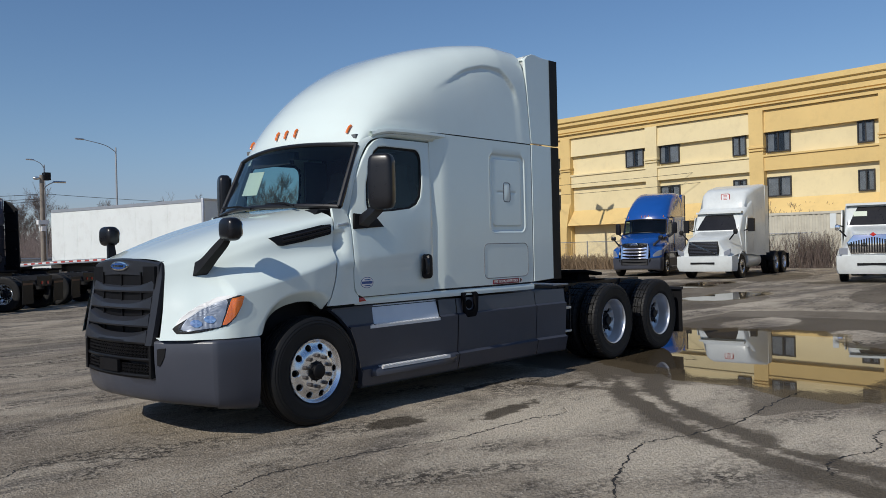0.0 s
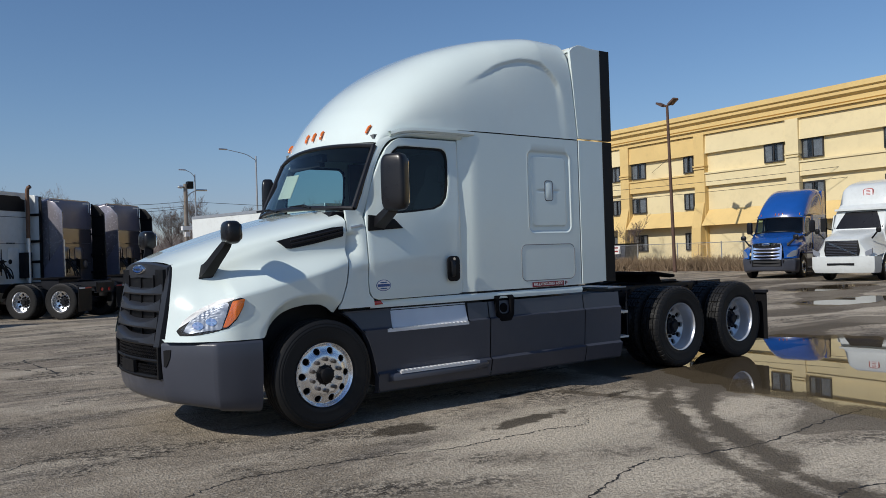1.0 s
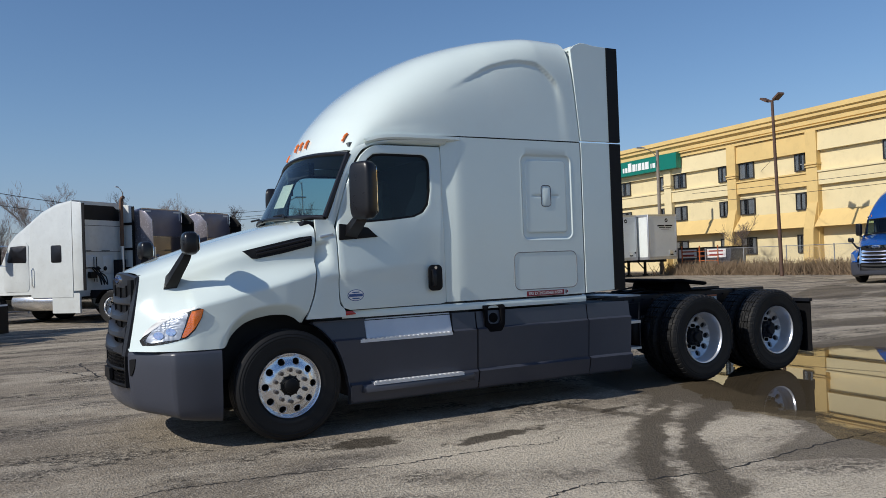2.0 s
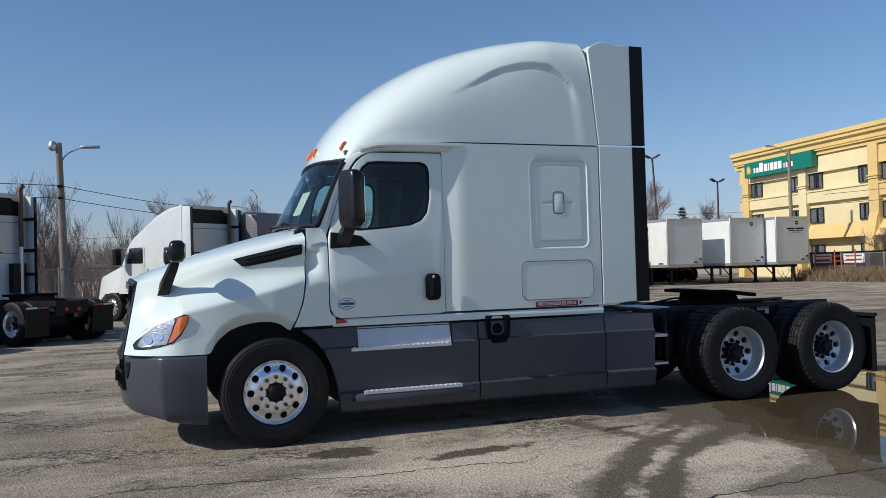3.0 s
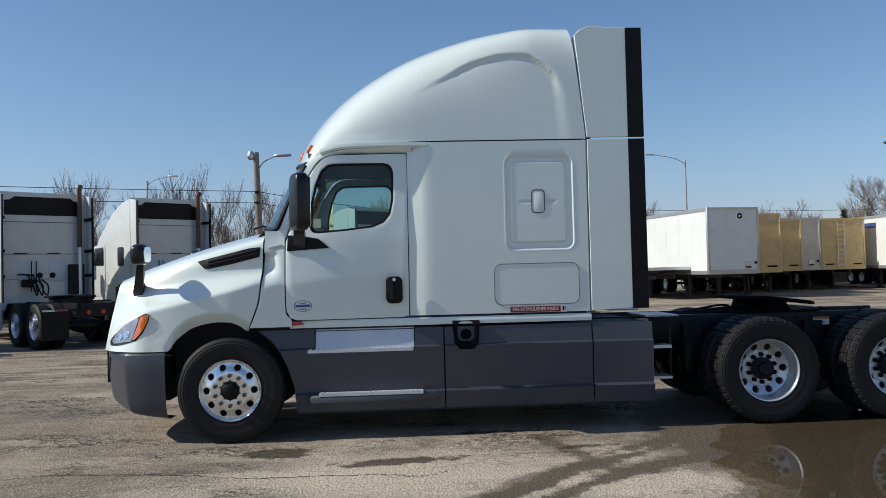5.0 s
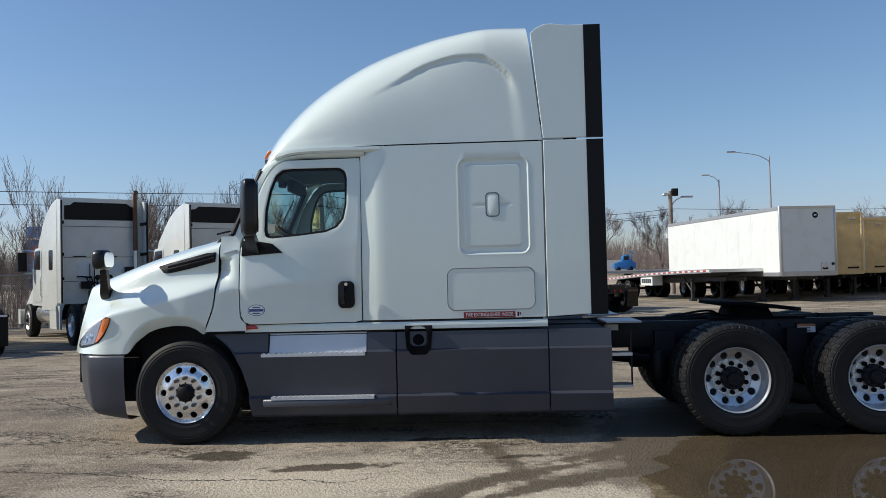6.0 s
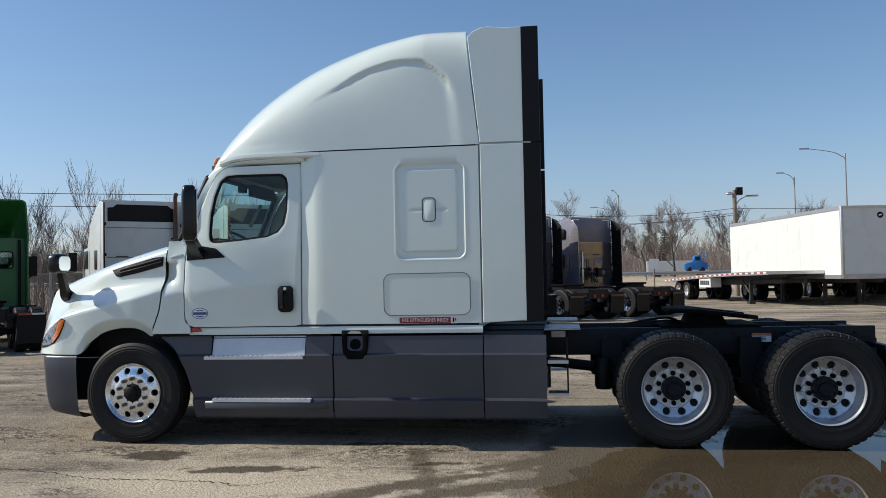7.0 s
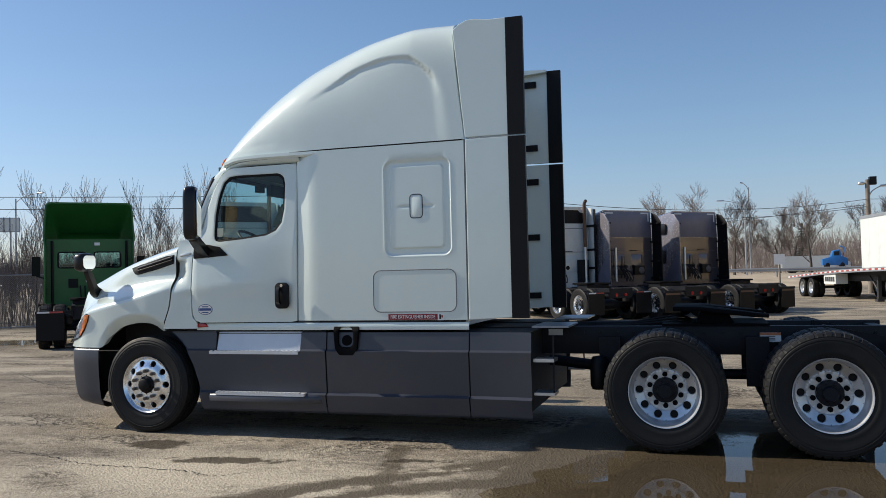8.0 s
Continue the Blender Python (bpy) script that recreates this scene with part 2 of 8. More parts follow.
WHITE = plain("white_paint", (0.705, 0.795, 0.762), 0.16, coat=0.8, vary=0.015, scale=1.2, rvary=0.05, dirt=((0.6, 0.57, 0.5), 0.12))
WHITE2 = plain("white_paint_worn", (0.6, 0.63, 0.62), 0.3, coat=0.3, vary=0.05, dirt=((0.4, 0.38, 0.33), 0.25))
BLUE = plain("blue_paint", (0.008, 0.07, 0.30), 0.2, coat=0.8, vary=0.05)
GREEN = plain("green_paint", (0.015, 0.125, 0.027), 0.42, coat=0.1, vary=0.08)
POLISH = plain("polished_brown_panel", (0.1, 0.088, 0.1), 0.2, metal=0.3, coat=0.6, vary=0.08, scale=1.5)
TAUPE = plain("grey_metallic_paint", (0.24, 0.225, 0.25), 0.26, metal=0.35, coat=0.7, vary=0.06)
DARKP = plain("dark_upper_panel", (0.15, 0.145, 0.19), 0.35, vary=0.1)
GREYP = plain("grey_plastic", (0.048, 0.053, 0.07), 0.32, vary=0.06, bumpy=0.12, grain=350, dirt=((0.085, 0.088, 0.1), 0.2))
SEAM = plain("panel_seam", (0.19, 0.2, 0.21), 0.6, vary=0.1)
BLACKP = plain("black_plastic", (0.006, 0.006, 0.007), 0.5, vary=0.2, grain=200, bumpy=0.1, spec=0.22)
SATIN = plain("satin_black", (0.009, 0.009, 0.011), 0.3, vary=0.2, spec=0.4)
RUBBER = plain("tyre_rubber", (0.009, 0.009, 0.0095), 0.6, vary=0.25, grain=120, bumpy=0.2, spec=0.32, dirt=((0.025, 0.023, 0.021), 0.3))
FRAME = plain("chassis_paint", (0.006, 0.0075, 0.012), 0.5, vary=0.3, grain=40, bumpy=0.15, spec=0.25, dirt=((0.025, 0.022, 0.02), 0.3))
STEELR = plain("bare_rusty_steel", (0.14, 0.075, 0.045), 0.7, vary=0.3, bumpy=0.3)
ALU = plain("polished_aluminium", (0.86, 0.87, 0.88), 0.26, metal=0.92, vary=0.015, rvary=0.03, grain=90)
ALUM = plain("mill_aluminium", (0.62, 0.64, 0.66), 0.38, metal=0.9, vary=0.06, rvary=0.1)
CHROME = plain("chrome", (0.85, 0.86, 0.87), 0.06, metal=1.0, vary=0.02, rvary=0.03)
RIMW = plain("painted_rim", (0.64, 0.66, 0.69), 0.3, metal=0.6, vary=0.02, rvary=0.03)
STEP = plain("step_panel", (0.62, 0.63, 0.65), 0.35, metal=0.3, vary=0.06, dirt=((0.4, 0.38, 0.34), 0.3))
AMBER = plain("amber_lens", (0.75, 0.16, 0.012), 0.12, coat=0.8, vary=0.1, grain=300)
GRILLE = plain("charcoal_plastic", (0.022, 0.024, 0.03), 0.4, vary=0.1, spec=0.45)
TREAD = plain("bright_step_metal", (0.72, 0.73, 0.74), 0.45, metal=0.35, vary=0.08, grain=150)
DECK = plain("tread_plate", (0.3, 0.33, 0.38), 0.35, metal=0.7, vary=0.1, grain=80, bumpy=0.4)
REDL = plain("red_lens", (0.45, 0.012, 0.012), 0.15, coat=0.6, vary=0.1)
REDSIGN = plain("red_label", (0.24, 0.015, 0.028), 0.4, vary=0.05)
ORANGEL = plain("orange_print", (0.5, 0.16, 0.07), 0.45, vary=0.05)
OFFWHITE = plain("pale_print", (0.75, 0.75, 0.74), 0.45, vary=0.03)
BLUEE = plain("blue_enamel", (0.03, 0.08, 0.25), 0.25, coat=0.5, vary=0.08)
NUT = plain("dark_wheel_nut", (0.11, 0.095, 0.085), 0.4, metal=0.6, vary=0.2)
GREASE = plain("greasy_black_steel", (0.005, 0.005, 0.006), 0.75, vary=0.3, spec=0.06)
LAMPB = plain("lamp_reflector", (0.3, 0.32, 0.36), 0.35, metal=0.5, vary=0.08)
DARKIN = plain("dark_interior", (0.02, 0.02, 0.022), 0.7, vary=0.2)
SEATM = plain("seat_cloth", (0.05, 0.052, 0.056), 0.85, vary=0.2, grain=400, bumpy=0.2)
PAPER = plain("paper", (0.55, 0.6, 0.5), 0.7, vary=0.05)
TAN = plain("interior_panel", (0.12, 0.125, 0.13), 0.6, vary=0.1)
WSGLASS = glass("windshield_glass", (0.60, 0.76, 0.78))
GLASS = glass("window_glass", (0.56, 0.72, 0.70))
LENS = glass("clear_lens", (0.93, 0.95, 0.97))
MIRROR = plain("mirror_glass", (0.9, 0.9, 0.9), 0.03, metal=1.0, vary=0.01, rvary=0.01)


# ---- ground ----
def asphalt():
    m, nt, b = mat_base("weathered_asphalt", 0.85, spec=0.1)
    pos = nt.nodes.new("ShaderNodeNewGeometry").outputs["Position"]
    big = noise_of(nt, 0.22, 6, 0.6, pos)
    mid = noise_of(nt, 1.3, 7, 0.65, pos, (1.0, 0.75, 1))
    streak = noise_of(nt, 0.55, 8, 0.7, pos, (0.28, 1.6, 1), 0.6)
    fleck = noise_of(nt, 13, 5, 0.75, pos)
    grain = noise_of(nt, 34, 4, 0.8, pos)
    stone = add(nt, "ShaderNodeTexVoronoi", Scale=48.0)
    nt.links.new(pos, stone.inputs["Vector"])
    col = ramp(nt, mid, [(0.3, (0.21, 0.176, 0.134)), (0.5, (0.345, 0.292, 0.222)), (0.7, (0.47, 0.405, 0.315))])
    col = mix(nt, ramp(nt, big, [(0.4, 0.0), (0.6, 0.6)]), col, (0.19, 0.16, 0.122))
    # lighter worn slabs with firm edges
    slab = noise_of(nt, 0.42, 7, 0.62, pos, (0.45, 1.3, 1), 0.4)
    col = mix(nt, ramp(nt, slab, [(0.5, 0.0), (0.57, 0.65)]), col, (0.5, 0.435, 0.34))
    pale = nt.nodes.new("ShaderNodeAttribute")
    pale.attribute_name = "pale_edge"
    pr = nt.nodes.new("ShaderNodeMapRange")
    pr.interpolation_type = "SMOOTHSTEP"
    pr.inputs[1].default_value, pr.inputs[2].default_value = -0.5, 0.6
    nt.links.new(calc(nt, "ADD", pale.outputs["Fac"], calc(nt, "MULTIPLY_ADD", mid, 1.6, -0.8)), pr.inputs[0])
    palef = pr.outputs[0]
    col = mix(nt, calc(nt, "MULTIPLY", palef, 0.8), col, (0.62, 0.54, 0.42))
    # worn, dark tarry streaks and pits
    st = calc(nt, "MULTIPLY", ramp(nt, streak, [(0.51, 0.0), (0.6, 0.85)]), calc(nt, "MULTIPLY_ADD", palef, -0.75, 1.0))
    col = mix(nt, st, col, (0.115, 0.1, 0.086))
    worn = ramp(nt, noise_of(nt, 0.8, 6, 0.72, pos, (0.7, 1.4, 1)), [(0.5, 0.03), (0.6, 1.0)])
    pa = nt.nodes.new("ShaderNodeAttribute")
    pa.attribute_name = "pit_edge"
    pz = nt.nodes.new("ShaderNodeMapRange")
    pz.interpolation_type = "SMOOTHSTEP"
    pz.inputs[1].default_value, pz.inputs[2].default_value = -0.15, 0.15
    nt.links.new(calc(nt, "ADD", pa.outputs["Fac"], calc(nt, "MULTIPLY_ADD", mid, 0.6, -0.3)), pz.inputs[0])
    pit = calc(nt, "MULTIPLY", ramp(nt, fleck, [(0.48, 1.0), (0.54, 0.0)]), calc(nt, "MAXIMUM", pz.outputs[0], calc(nt, "MULTIPLY", worn, calc(nt, "MULTIPLY_ADD", palef, -0.6, 1.0))))
    col = mix(nt, pit, col, (0.045, 0.039, 0.033))
    col = mix(nt, ramp(nt, grain, [(0.36, 0.6), (0.49, 0.0)]), col, (0.12, 0.102, 0.08))
    fine = noise_of(nt, 110, 3, 0.8, pos)
    col = mix(nt, ramp(nt, fine, [(0.36, 0.6), (0.46, 0.0)]), col, (0.12, 0.102, 0.084))
    col = mix(nt, ramp(nt, stone.outputs["Color"], [(0.6, 0.0), (0.95, 0.4)]), col, (0.58, 0.52, 0.43))
    # wet marks, by the distance to their edge, and oil
    edge = calc(nt, "MULTIPLY", calc(nt, "SUBTRACT", noise_of(nt, 5.5, 7, 0.72, pos), 0.5), 0.34)
    wet = nt.nodes.new("ShaderNodeAttribute")
    wet.attribute_name = "wet_edge"
    wm = calc(nt, "ADD", wet.outputs["Fac"], edge)
    wr = nt.nodes.new("ShaderNodeMapRange")
    wr.interpolation_type = "SMOOTHSTEP"
    wr.inputs[1].default_value, wr.inputs[2].default_value = -0.015, 0.03
    nt.links.new(wm, wr.inputs[0])
    wetf = calc(nt, "MULTIPLY", wr.outputs[0], calc(nt, "MULTIPLY_ADD", mid, 0.5, 0.55))
    oil = nt.nodes.new("ShaderNodeAttribute")
    oil.attribute_name = "oil_edge"
    om = nt.nodes.new("ShaderNodeMapRange")
    om.interpolation_type = "SMOOTHSTEP"
    om.inputs[1].default_value, om.inputs[2].default_value = -0.03, 0.03
    nt.links.new(calc(nt, "ADD", oil.outputs["Fac"], edge), om.inputs[0])
    da = nt.nodes.new("ShaderNodeAttribute")
    da.attribute_name = "damp_edge"
    dr = nt.nodes.new("ShaderNodeMapRange")
    dr.interpolation_type = "SMOOTHSTEP"
    dr.inputs[1].default_value, dr.inputs[2].default_value = -0.05, 0.08
    uneven = calc(nt, "MULTIPLY_ADD", noise_of(nt, 1.1, 5, 0.6, pos), 0.6, -0.3)
    nt.links.new(calc(nt, "ADD", calc(nt, "ADD", da.outputs["Fac"], edge), uneven), dr.inputs[0])
    col = mix(nt, calc(nt, "MULTIPLY", dr.outputs[0], 0.74), col, (0.135, 0.114, 0.088))
    col = mix(nt, wetf, col, mix(nt, 0.85, col, (0.085, 0.068, 0.048)))
    col = mix(nt, calc(nt, "MULTIPLY", om.outputs[0], 0.85), col, (0.045, 0.036, 0.026))
    nt.links.new(col, b.inputs["Base Color"])
    rg = nt.nodes.new("ShaderNodeMapRange")
    rg.inputs[3].default_value, rg.inputs[4].default_value = 0.9, 0.62
    nt.links.new(wetf, rg.inputs[0])
    nt.links.new(rg.outputs[0], b.inputs["Roughness"])
    h = calc(nt, "ADD", calc(nt, "MULTIPLY", grain, 0.6), calc(nt, "MULTIPLY", stone.outputs["Distance"], 0.5))
    h = calc(nt, "ADD", h, calc(nt, "MULTIPLY", fleck, 1.2))
    h = calc(nt, "ADD", h, calc(nt, "MULTIPLY", fine, 0.35))
    bump(nt, b, h, 1.0, 0.014)
    return m


def lines(lo, hi, step, far):
    a = list(np.arange(lo, hi + 1e-6, step))
    d, x, y = step, lo, hi
    left, right = [], []
    while x > -far:
        d *= 1.22
        x -= d
        left.append(x)
    d = step
    while y < far:
        d *= 1.22
        y += d
        right.append(y)
    return np.array(left[::-1] + a + right)


def seg_dist(X, Y, pts):
    """Distance from a chain of points."""
    best = np.full(X.shape, 1e3)
    for (x0, y0), (x1, y1) in zip(pts, pts[1:]):
        dx, dy = x1 - x0, y1 - y0
        t = np.clip(((X - x0) * dx + (Y - y0) * dy) / (dx * dx + dy * dy), 0, 1)
        best = np.minimum(best, np.hypot(X - x0 - t * dx, Y - y0 - t * dy))
    return best


def ellipse_in(X, Y, cx, cy, a, b, turn=0):
    c, s = math.cos(radians(turn)), math.sin(radians(turn))
    u, v = (X - cx) * c + (Y - cy) * s, -(X - cx) * s + (Y - cy) * c
    return (1 - np.sqrt((u / a) ** 2 + (v / b) ** 2)) * min(a, b)


gx, gy = lines(-4.0, 11.5, 0.06, 900), lines(-5.5, 3.5, 0.06, 900)
GX, GY = np.meshgrid(gx, gy, indexing="ij")
# wet: all that lies past a slanting line towards the puddle, tyre tracks, less some dry islands
shore = np.interp(GY, [-6, -4.2, -3.0, -2.0, -1.2, -0.3, 0.3, 4], [5.6, 4.9, 4.5, 4.2, 4.0, 4.0, 4.05, 5.2])
field = np.minimum(np.minimum(GX - shore, 4.6 - np.hypot((GX - 7.4) * 0.9, GY + 0.8)), 1.5 - GY)
TRACKS = (([(4.4, -0.2), (4.02, -0.48), (3.5, -0.93), (3.0, -1.36), (2.55, -1.85), (2.05, -2.35), (1.76, -2.77), (1.49, -3.25), (1.21, -3.67), (0.8, -4.5)], 0.14),
          ([(4.3, -1.05), (3.85, -1.26), (3.35, -1.56), (2.9, -2.0), (2.46, -2.38), (2.2, -2.71), (1.95, -3.16), (1.67, -3.59), (1.49, -3.92), (1.2, -4.6)], 0.13),
          ([(2.87, -0.12), (3.09, -0.9), (3.21, -1.44), (3.31, -1.81), (3.27, -2.35)], 0.10))
for pts, w in TRACKS:
    field = np.maximum(field, w - seg_dist(GX, GY, pts))
# merely damp ground round the tracks, with dry islands
damp_edge = np.interp(GY, [-5, -4.2, -3.5, -3.1, -2.95, -2.7, -2.4, -2.0, -1.3, -0.3, 0.3, 4], [5.2, 4.5, 3.6, 3.0, 2.6, 3.1, 3.6, 3.9, 3.7, 3.85, 3.9, 5.0])
damp = np.minimum(GX - damp_edge, np.minimum(1.8 - GY, 5.6 - np.hypot((GX - 7.6) * 0.85, GY + 0.8)))
for pts, w in TRACKS[:2]:
    damp = np.maximum(damp, w + 0.05 - seg_dist(GX, GY, pts))
for e in ((3.36, -2.1, 0.72, 0.36, 36), (2.06, -3.72, 0.46, 0.33, 15), (9.5, -1.9, 1.0, 0.5, 20), (11, 0.3, 1.2, 0.6, 0), (3.48, -1.22, 0.2, 0.07, 40), (2.93, -1.68, 0.24, 0.075, 42), (2.5, -2.12, 0.2, 0.07, 42), (2.12, -2.48, 0.14, 0.06, 45), (1.75, -3.0, 0.3, 0.06, 55), (3.5, -0.91, 0.2, 0.045, 25)):
    field = np.minimum(field, -ellipse_in(GX, GY, *e))
    damp = np.minimum(damp, -ellipse_in(GX, GY, *e))
pitted = np.full(GX.shape, -1.0)
for e in ((-0.55, -1.95, 0.5, 0.22, -30), (-0.1, -2.2, 0.34, 0.15, -35), (0.6, -3.5, 0.45, 0.17, -35), (1.35, -4.1, 0.35, 0.13, -25), (-1.6, -2.3, 0.5, 0.2, -20), (-2.3, -1.5, 0.6, 0.25, 0), (2.9, -3.3, 0.35, 0.1, -20), (6.5, -4.2, 1.2, 0.3, 10)):
    pitted = np.maximum(pitted, ellipse_in(GX, GY, *e))
for e in ((17.5, 4.0, 2.6, 1.3, 20), (22, 6.5, 4, 1.0, 15), (21, 9.5, 5, 0.9, -20), (26, 4.0, 4, 0.7, 40), (13.5, 3.5, 2.0, 0.8, -15), (17, 9, 3, 0.7, 35), (29, 10.5, 5, 1.2, -10), (33, 9, 3, 1.5, 60), (12.5, 12, 2.5, 0.6, 10), (27, 1, 3, 1.2, 10), (14, 8, 2.2, 0.7, 0), (20, 0.5, 3.5, 0.8, 12), (15, -2, 3, 0.9, 25), (30, 7, 4, 1.2, 10), (24, 12, 5, 0.9, 30), (19, 14, 3.5, 0.8, 20), (33, 14, 4, 1.5, 70)):
    field = np.maximum(field, ellipse_in(GX, GY, *e))
stain = np.full(GX.shape, -1.0)
for e in ((0.52, -0.45, 0.3, 0.2, 0), (1.58, -0.93, 0.5, 0.13, 6), (1.3, -1.0, 0.2, 0.08, 0), (3.2, -0.62, 0.3, 0.05, 10), (2.5, 0.15, 0.5, 0.06, 0)):
    stain = np.maximum(stain, ellipse_in(GX, GY, *e))
light_patch = np.maximum(ellipse_in(GX, GY, 1.9, -1.5, 1.7, 1.2, -20), ellipse_in(GX, GY, 14, -6, 9, 4, 10))
for e in ((3.36, -2.1, 0.9, 0.5, 36), (2.06, -3.72, 0.6, 0.45, 15), (2.6, -2.05, 1.3, 0.2, 43), (0.9, -3.0, 0.9, 0.5, -30), (16.8, 3.3, 3.0, 0.8, 35), (11.2, -1.0, 1.3, 0.6, 40), (12.5, 0.6, 1.6, 0.5, 40), (20.2, 5.5, 2.5, 0.7, 40)):
    light_patch = np.maximum(light_patch, ellipse_in(GX, GY, *e) + 0.25)
nxg, nyg = len(gx), len(gy)
gv = np.stack([GX.ravel(), GY.ravel(), np.zeros(GX.size)], 1)
ii = np.arange(nxg * nyg).reshape(nxg, nyg)
gf = np.stack([ii[:-1, :-1], ii[1:, :-1], ii[1:, 1:], ii[:-1, 1:]], -1).reshape(-1, 4)
gme = bpy.data.meshes.new("ground")
gme.from_pydata(gv.tolist(), [], gf.tolist())
for key, arr in (("wet_edge", field), ("oil_edge", stain), ("pale_edge", light_patch), ("damp_edge", damp), ("pit_edge", pitted)):
    at = gme.attributes.new(key, "FLOAT", "POINT")
    at.data.foreach_set("value", np.clip(arr, -1, 1).ravel().astype(np.float32))
ground = tagged(finish("ground", gme, asphalt(), smooth=0), "weathered pale asphalt lot with wet tyre tracks and oil stains", "ground", kind="structure")

# cracks: thin jagged dark ribbons in the asphalt
CRACK = plain("crack_shadow", (0.02, 0.018, 0.016), 0.95, vary=0.3)


def crack(pts, w, seed):
    rng = random.Random(seed)
    line = spline([(x, y, 0) for x, y in pts], len(pts) * 16)
    left, right = [], []
    for i, p in enumerate(line):
        d = (line[min(i + 1, len(line) - 1)] - line[max(i - 1, 0)]).normalized()
        nrm = Vector((-d.y, d.x, 0))
        p = p + nrm * rng.uniform(-0.022, 0.022)
        ww = w * rng.uniform(0.15, 1.0) * min(1, 4 * (1 - i / len(line)) + 0.2)
        left.append(tuple(p + nrm * ww + Vector((0, 0, 0.0025))))
        right.append(tuple(p - nrm * ww + Vector((0, 0, 0.0025))))
    part("crack", loft([left, right], closed=False), CRACK, ground, smooth=0)


crack([(-1.9, -1.25), (-1.38, -0.98), (-0.78, -1.02), (-0.2, -1.12), (0.37, -1.3), (0.92, -1.33), (1.43, -1.36), (1.75, -1.45), (2.05, -1.22)], 0.011, 1)
crack([(-0.6, -3.4), (0.1, -3.0), (0.56, -2.82), (1.11, -2.62), (1.47, -2.73), (2.29, -2.9), (3.55, -2.81), (4.41, -2.82), (5.6, -2.6)], 0.013, 2)
crack([(1.1, -4.06), (1.5, -3.95), (2.04, -4.11), (2.6, -3.96), (3.4, -4.2)], 0.012, 3)
crack([(-0.3, 8.0), (-0.94, 8.6), (-0.91, 6.34), (-1.25, 7.3), (-1.7, 8.4)], 0.03, 4)
crack([(-4.0, 1.0), (-2.8, 0.4), (-2.2, 0.7), (-1.2, -0.1)], 0.008, 5)
crack([(-2.0, 2.2), (-3.4, 3.4), (-4.2, 3.2), (-6.0, 4.4)], 0.018, 6)


# ---- puddles ----
def water_mat():
    """Thin clear water: what lies under it shows, the sky mirrors in it."""
    m = glass("standing_water", (0.72, 0.68, 0.6), 0.012, 0.022)
    nt = m.node_tree
    # the film breaks up towards its edge, where stones stand out of it
    mx = next(n for n in nt.nodes if n.type == "MIX_SHADER")
    at = nt.nodes.new("ShaderNodeAttribute")
    at.attribute_name = "depth"
    pos = nt.nodes.new("ShaderNodeNewGeometry").outputs["Position"]
    v = calc(nt, "MULTIPLY_ADD", noise_of(nt, 1.6, 3, 0.5, pos), 0.9, -0.45)
    v = calc(nt, "ADD", v, calc(nt, "MULTIPLY_ADD", noise_of(nt, 38, 4, 0.7, pos), 0.5, -0.25))
    r = nt.nodes.new("ShaderNodeMapRange")
    r.interpolation_type = "SMOOTHSTEP"
    r.inputs[1].default_value, r.inputs[2].default_value = 0.17, 0.3
    nt.links.new(calc(nt, "ADD", at.outputs["Fac"], v), r.inputs[0])
    old = mx.inputs[0].links[0].from_socket
    nt.links.new(calc(nt, "MULTIPLY", old, calc(nt, "MULTIPLY_ADD", r.outputs[0], 0.88, 0.12)), mx.inputs[0])
    return m


WATER = water_mat()


def puddle(cx, cy, radii, seed, label):
    n, rng = 220, random.Random(seed)
    k = len(radii)
    rim = []
    for i in range(n):
        u = i / n * k
        j = int(u)
        t = u - j
        a, b, c, d = (radii[(j + o) % k] for o in (-1, 0, 1, 2))
        r = 0.5 * (2 * b + (c - a) * t + (2 * a - 5 * b + 4 * c - d) * t * t + (3 * b - a - 3 * c + d) * t ** 3)
        th = 2 * math.pi * i / n
        q = Vector((cx + r * math.cos(th), cy + r * math.sin(th), seed))
        r *= 1 + 0.07 * noise.noise(q * 1.6) + 0.06 * noise.noise(q * 4.5) + 0.03 * noise.noise(q * 12)
        rim.append((cx + r * math.cos(th), cy + r * math.sin(th), 0.004))
    ob = mesh_object("puddle", rim + [(cx, cy, 0.004)], [(i, (i + 1) % n, n) for i in range(n)], WATER, smooth=0)
    dp = ob.data.attributes.new("depth", "FLOAT", "POINT")
    dp.data.foreach_set("value", np.array([0.0] * n + [1.6], np.float32))
    ob.visible_shadow = False
    return tagged(ob, label, "puddle", kind="structure")


puddle(6.7, -1.3, [3.2, 3.3, 3.6, 3.3, 2.7, 2.6, 2.5, 2.5, 2.35, 2.35, 2.5, 2.95, 3.5, 3.2, 2.5, 2.4, 2.2, 2.0, 1.9, 2.3], 3, "large still puddle of rainwater beside the rear wheels")
puddle(18.0, 3.9, [2.2, 1.5, 0.9, 0.8, 1.6, 2.4, 1.3, 0.6, 0.7, 1.2], 5, "shallow bright puddle on the open lot")
puddle(23.5, 7.5, [2.6, 1.2, 0.6, 0.8, 2.8, 1.4, 0.6, 0.8], 9, "shallow bright puddle before the parked trucks")
puddle(-13.5, 10.5, [3.4, 1.2, 0.7, 0.9, 3.2, 1.3, 0.7, 0.9], 12, "long shallow puddle near the wire fence")


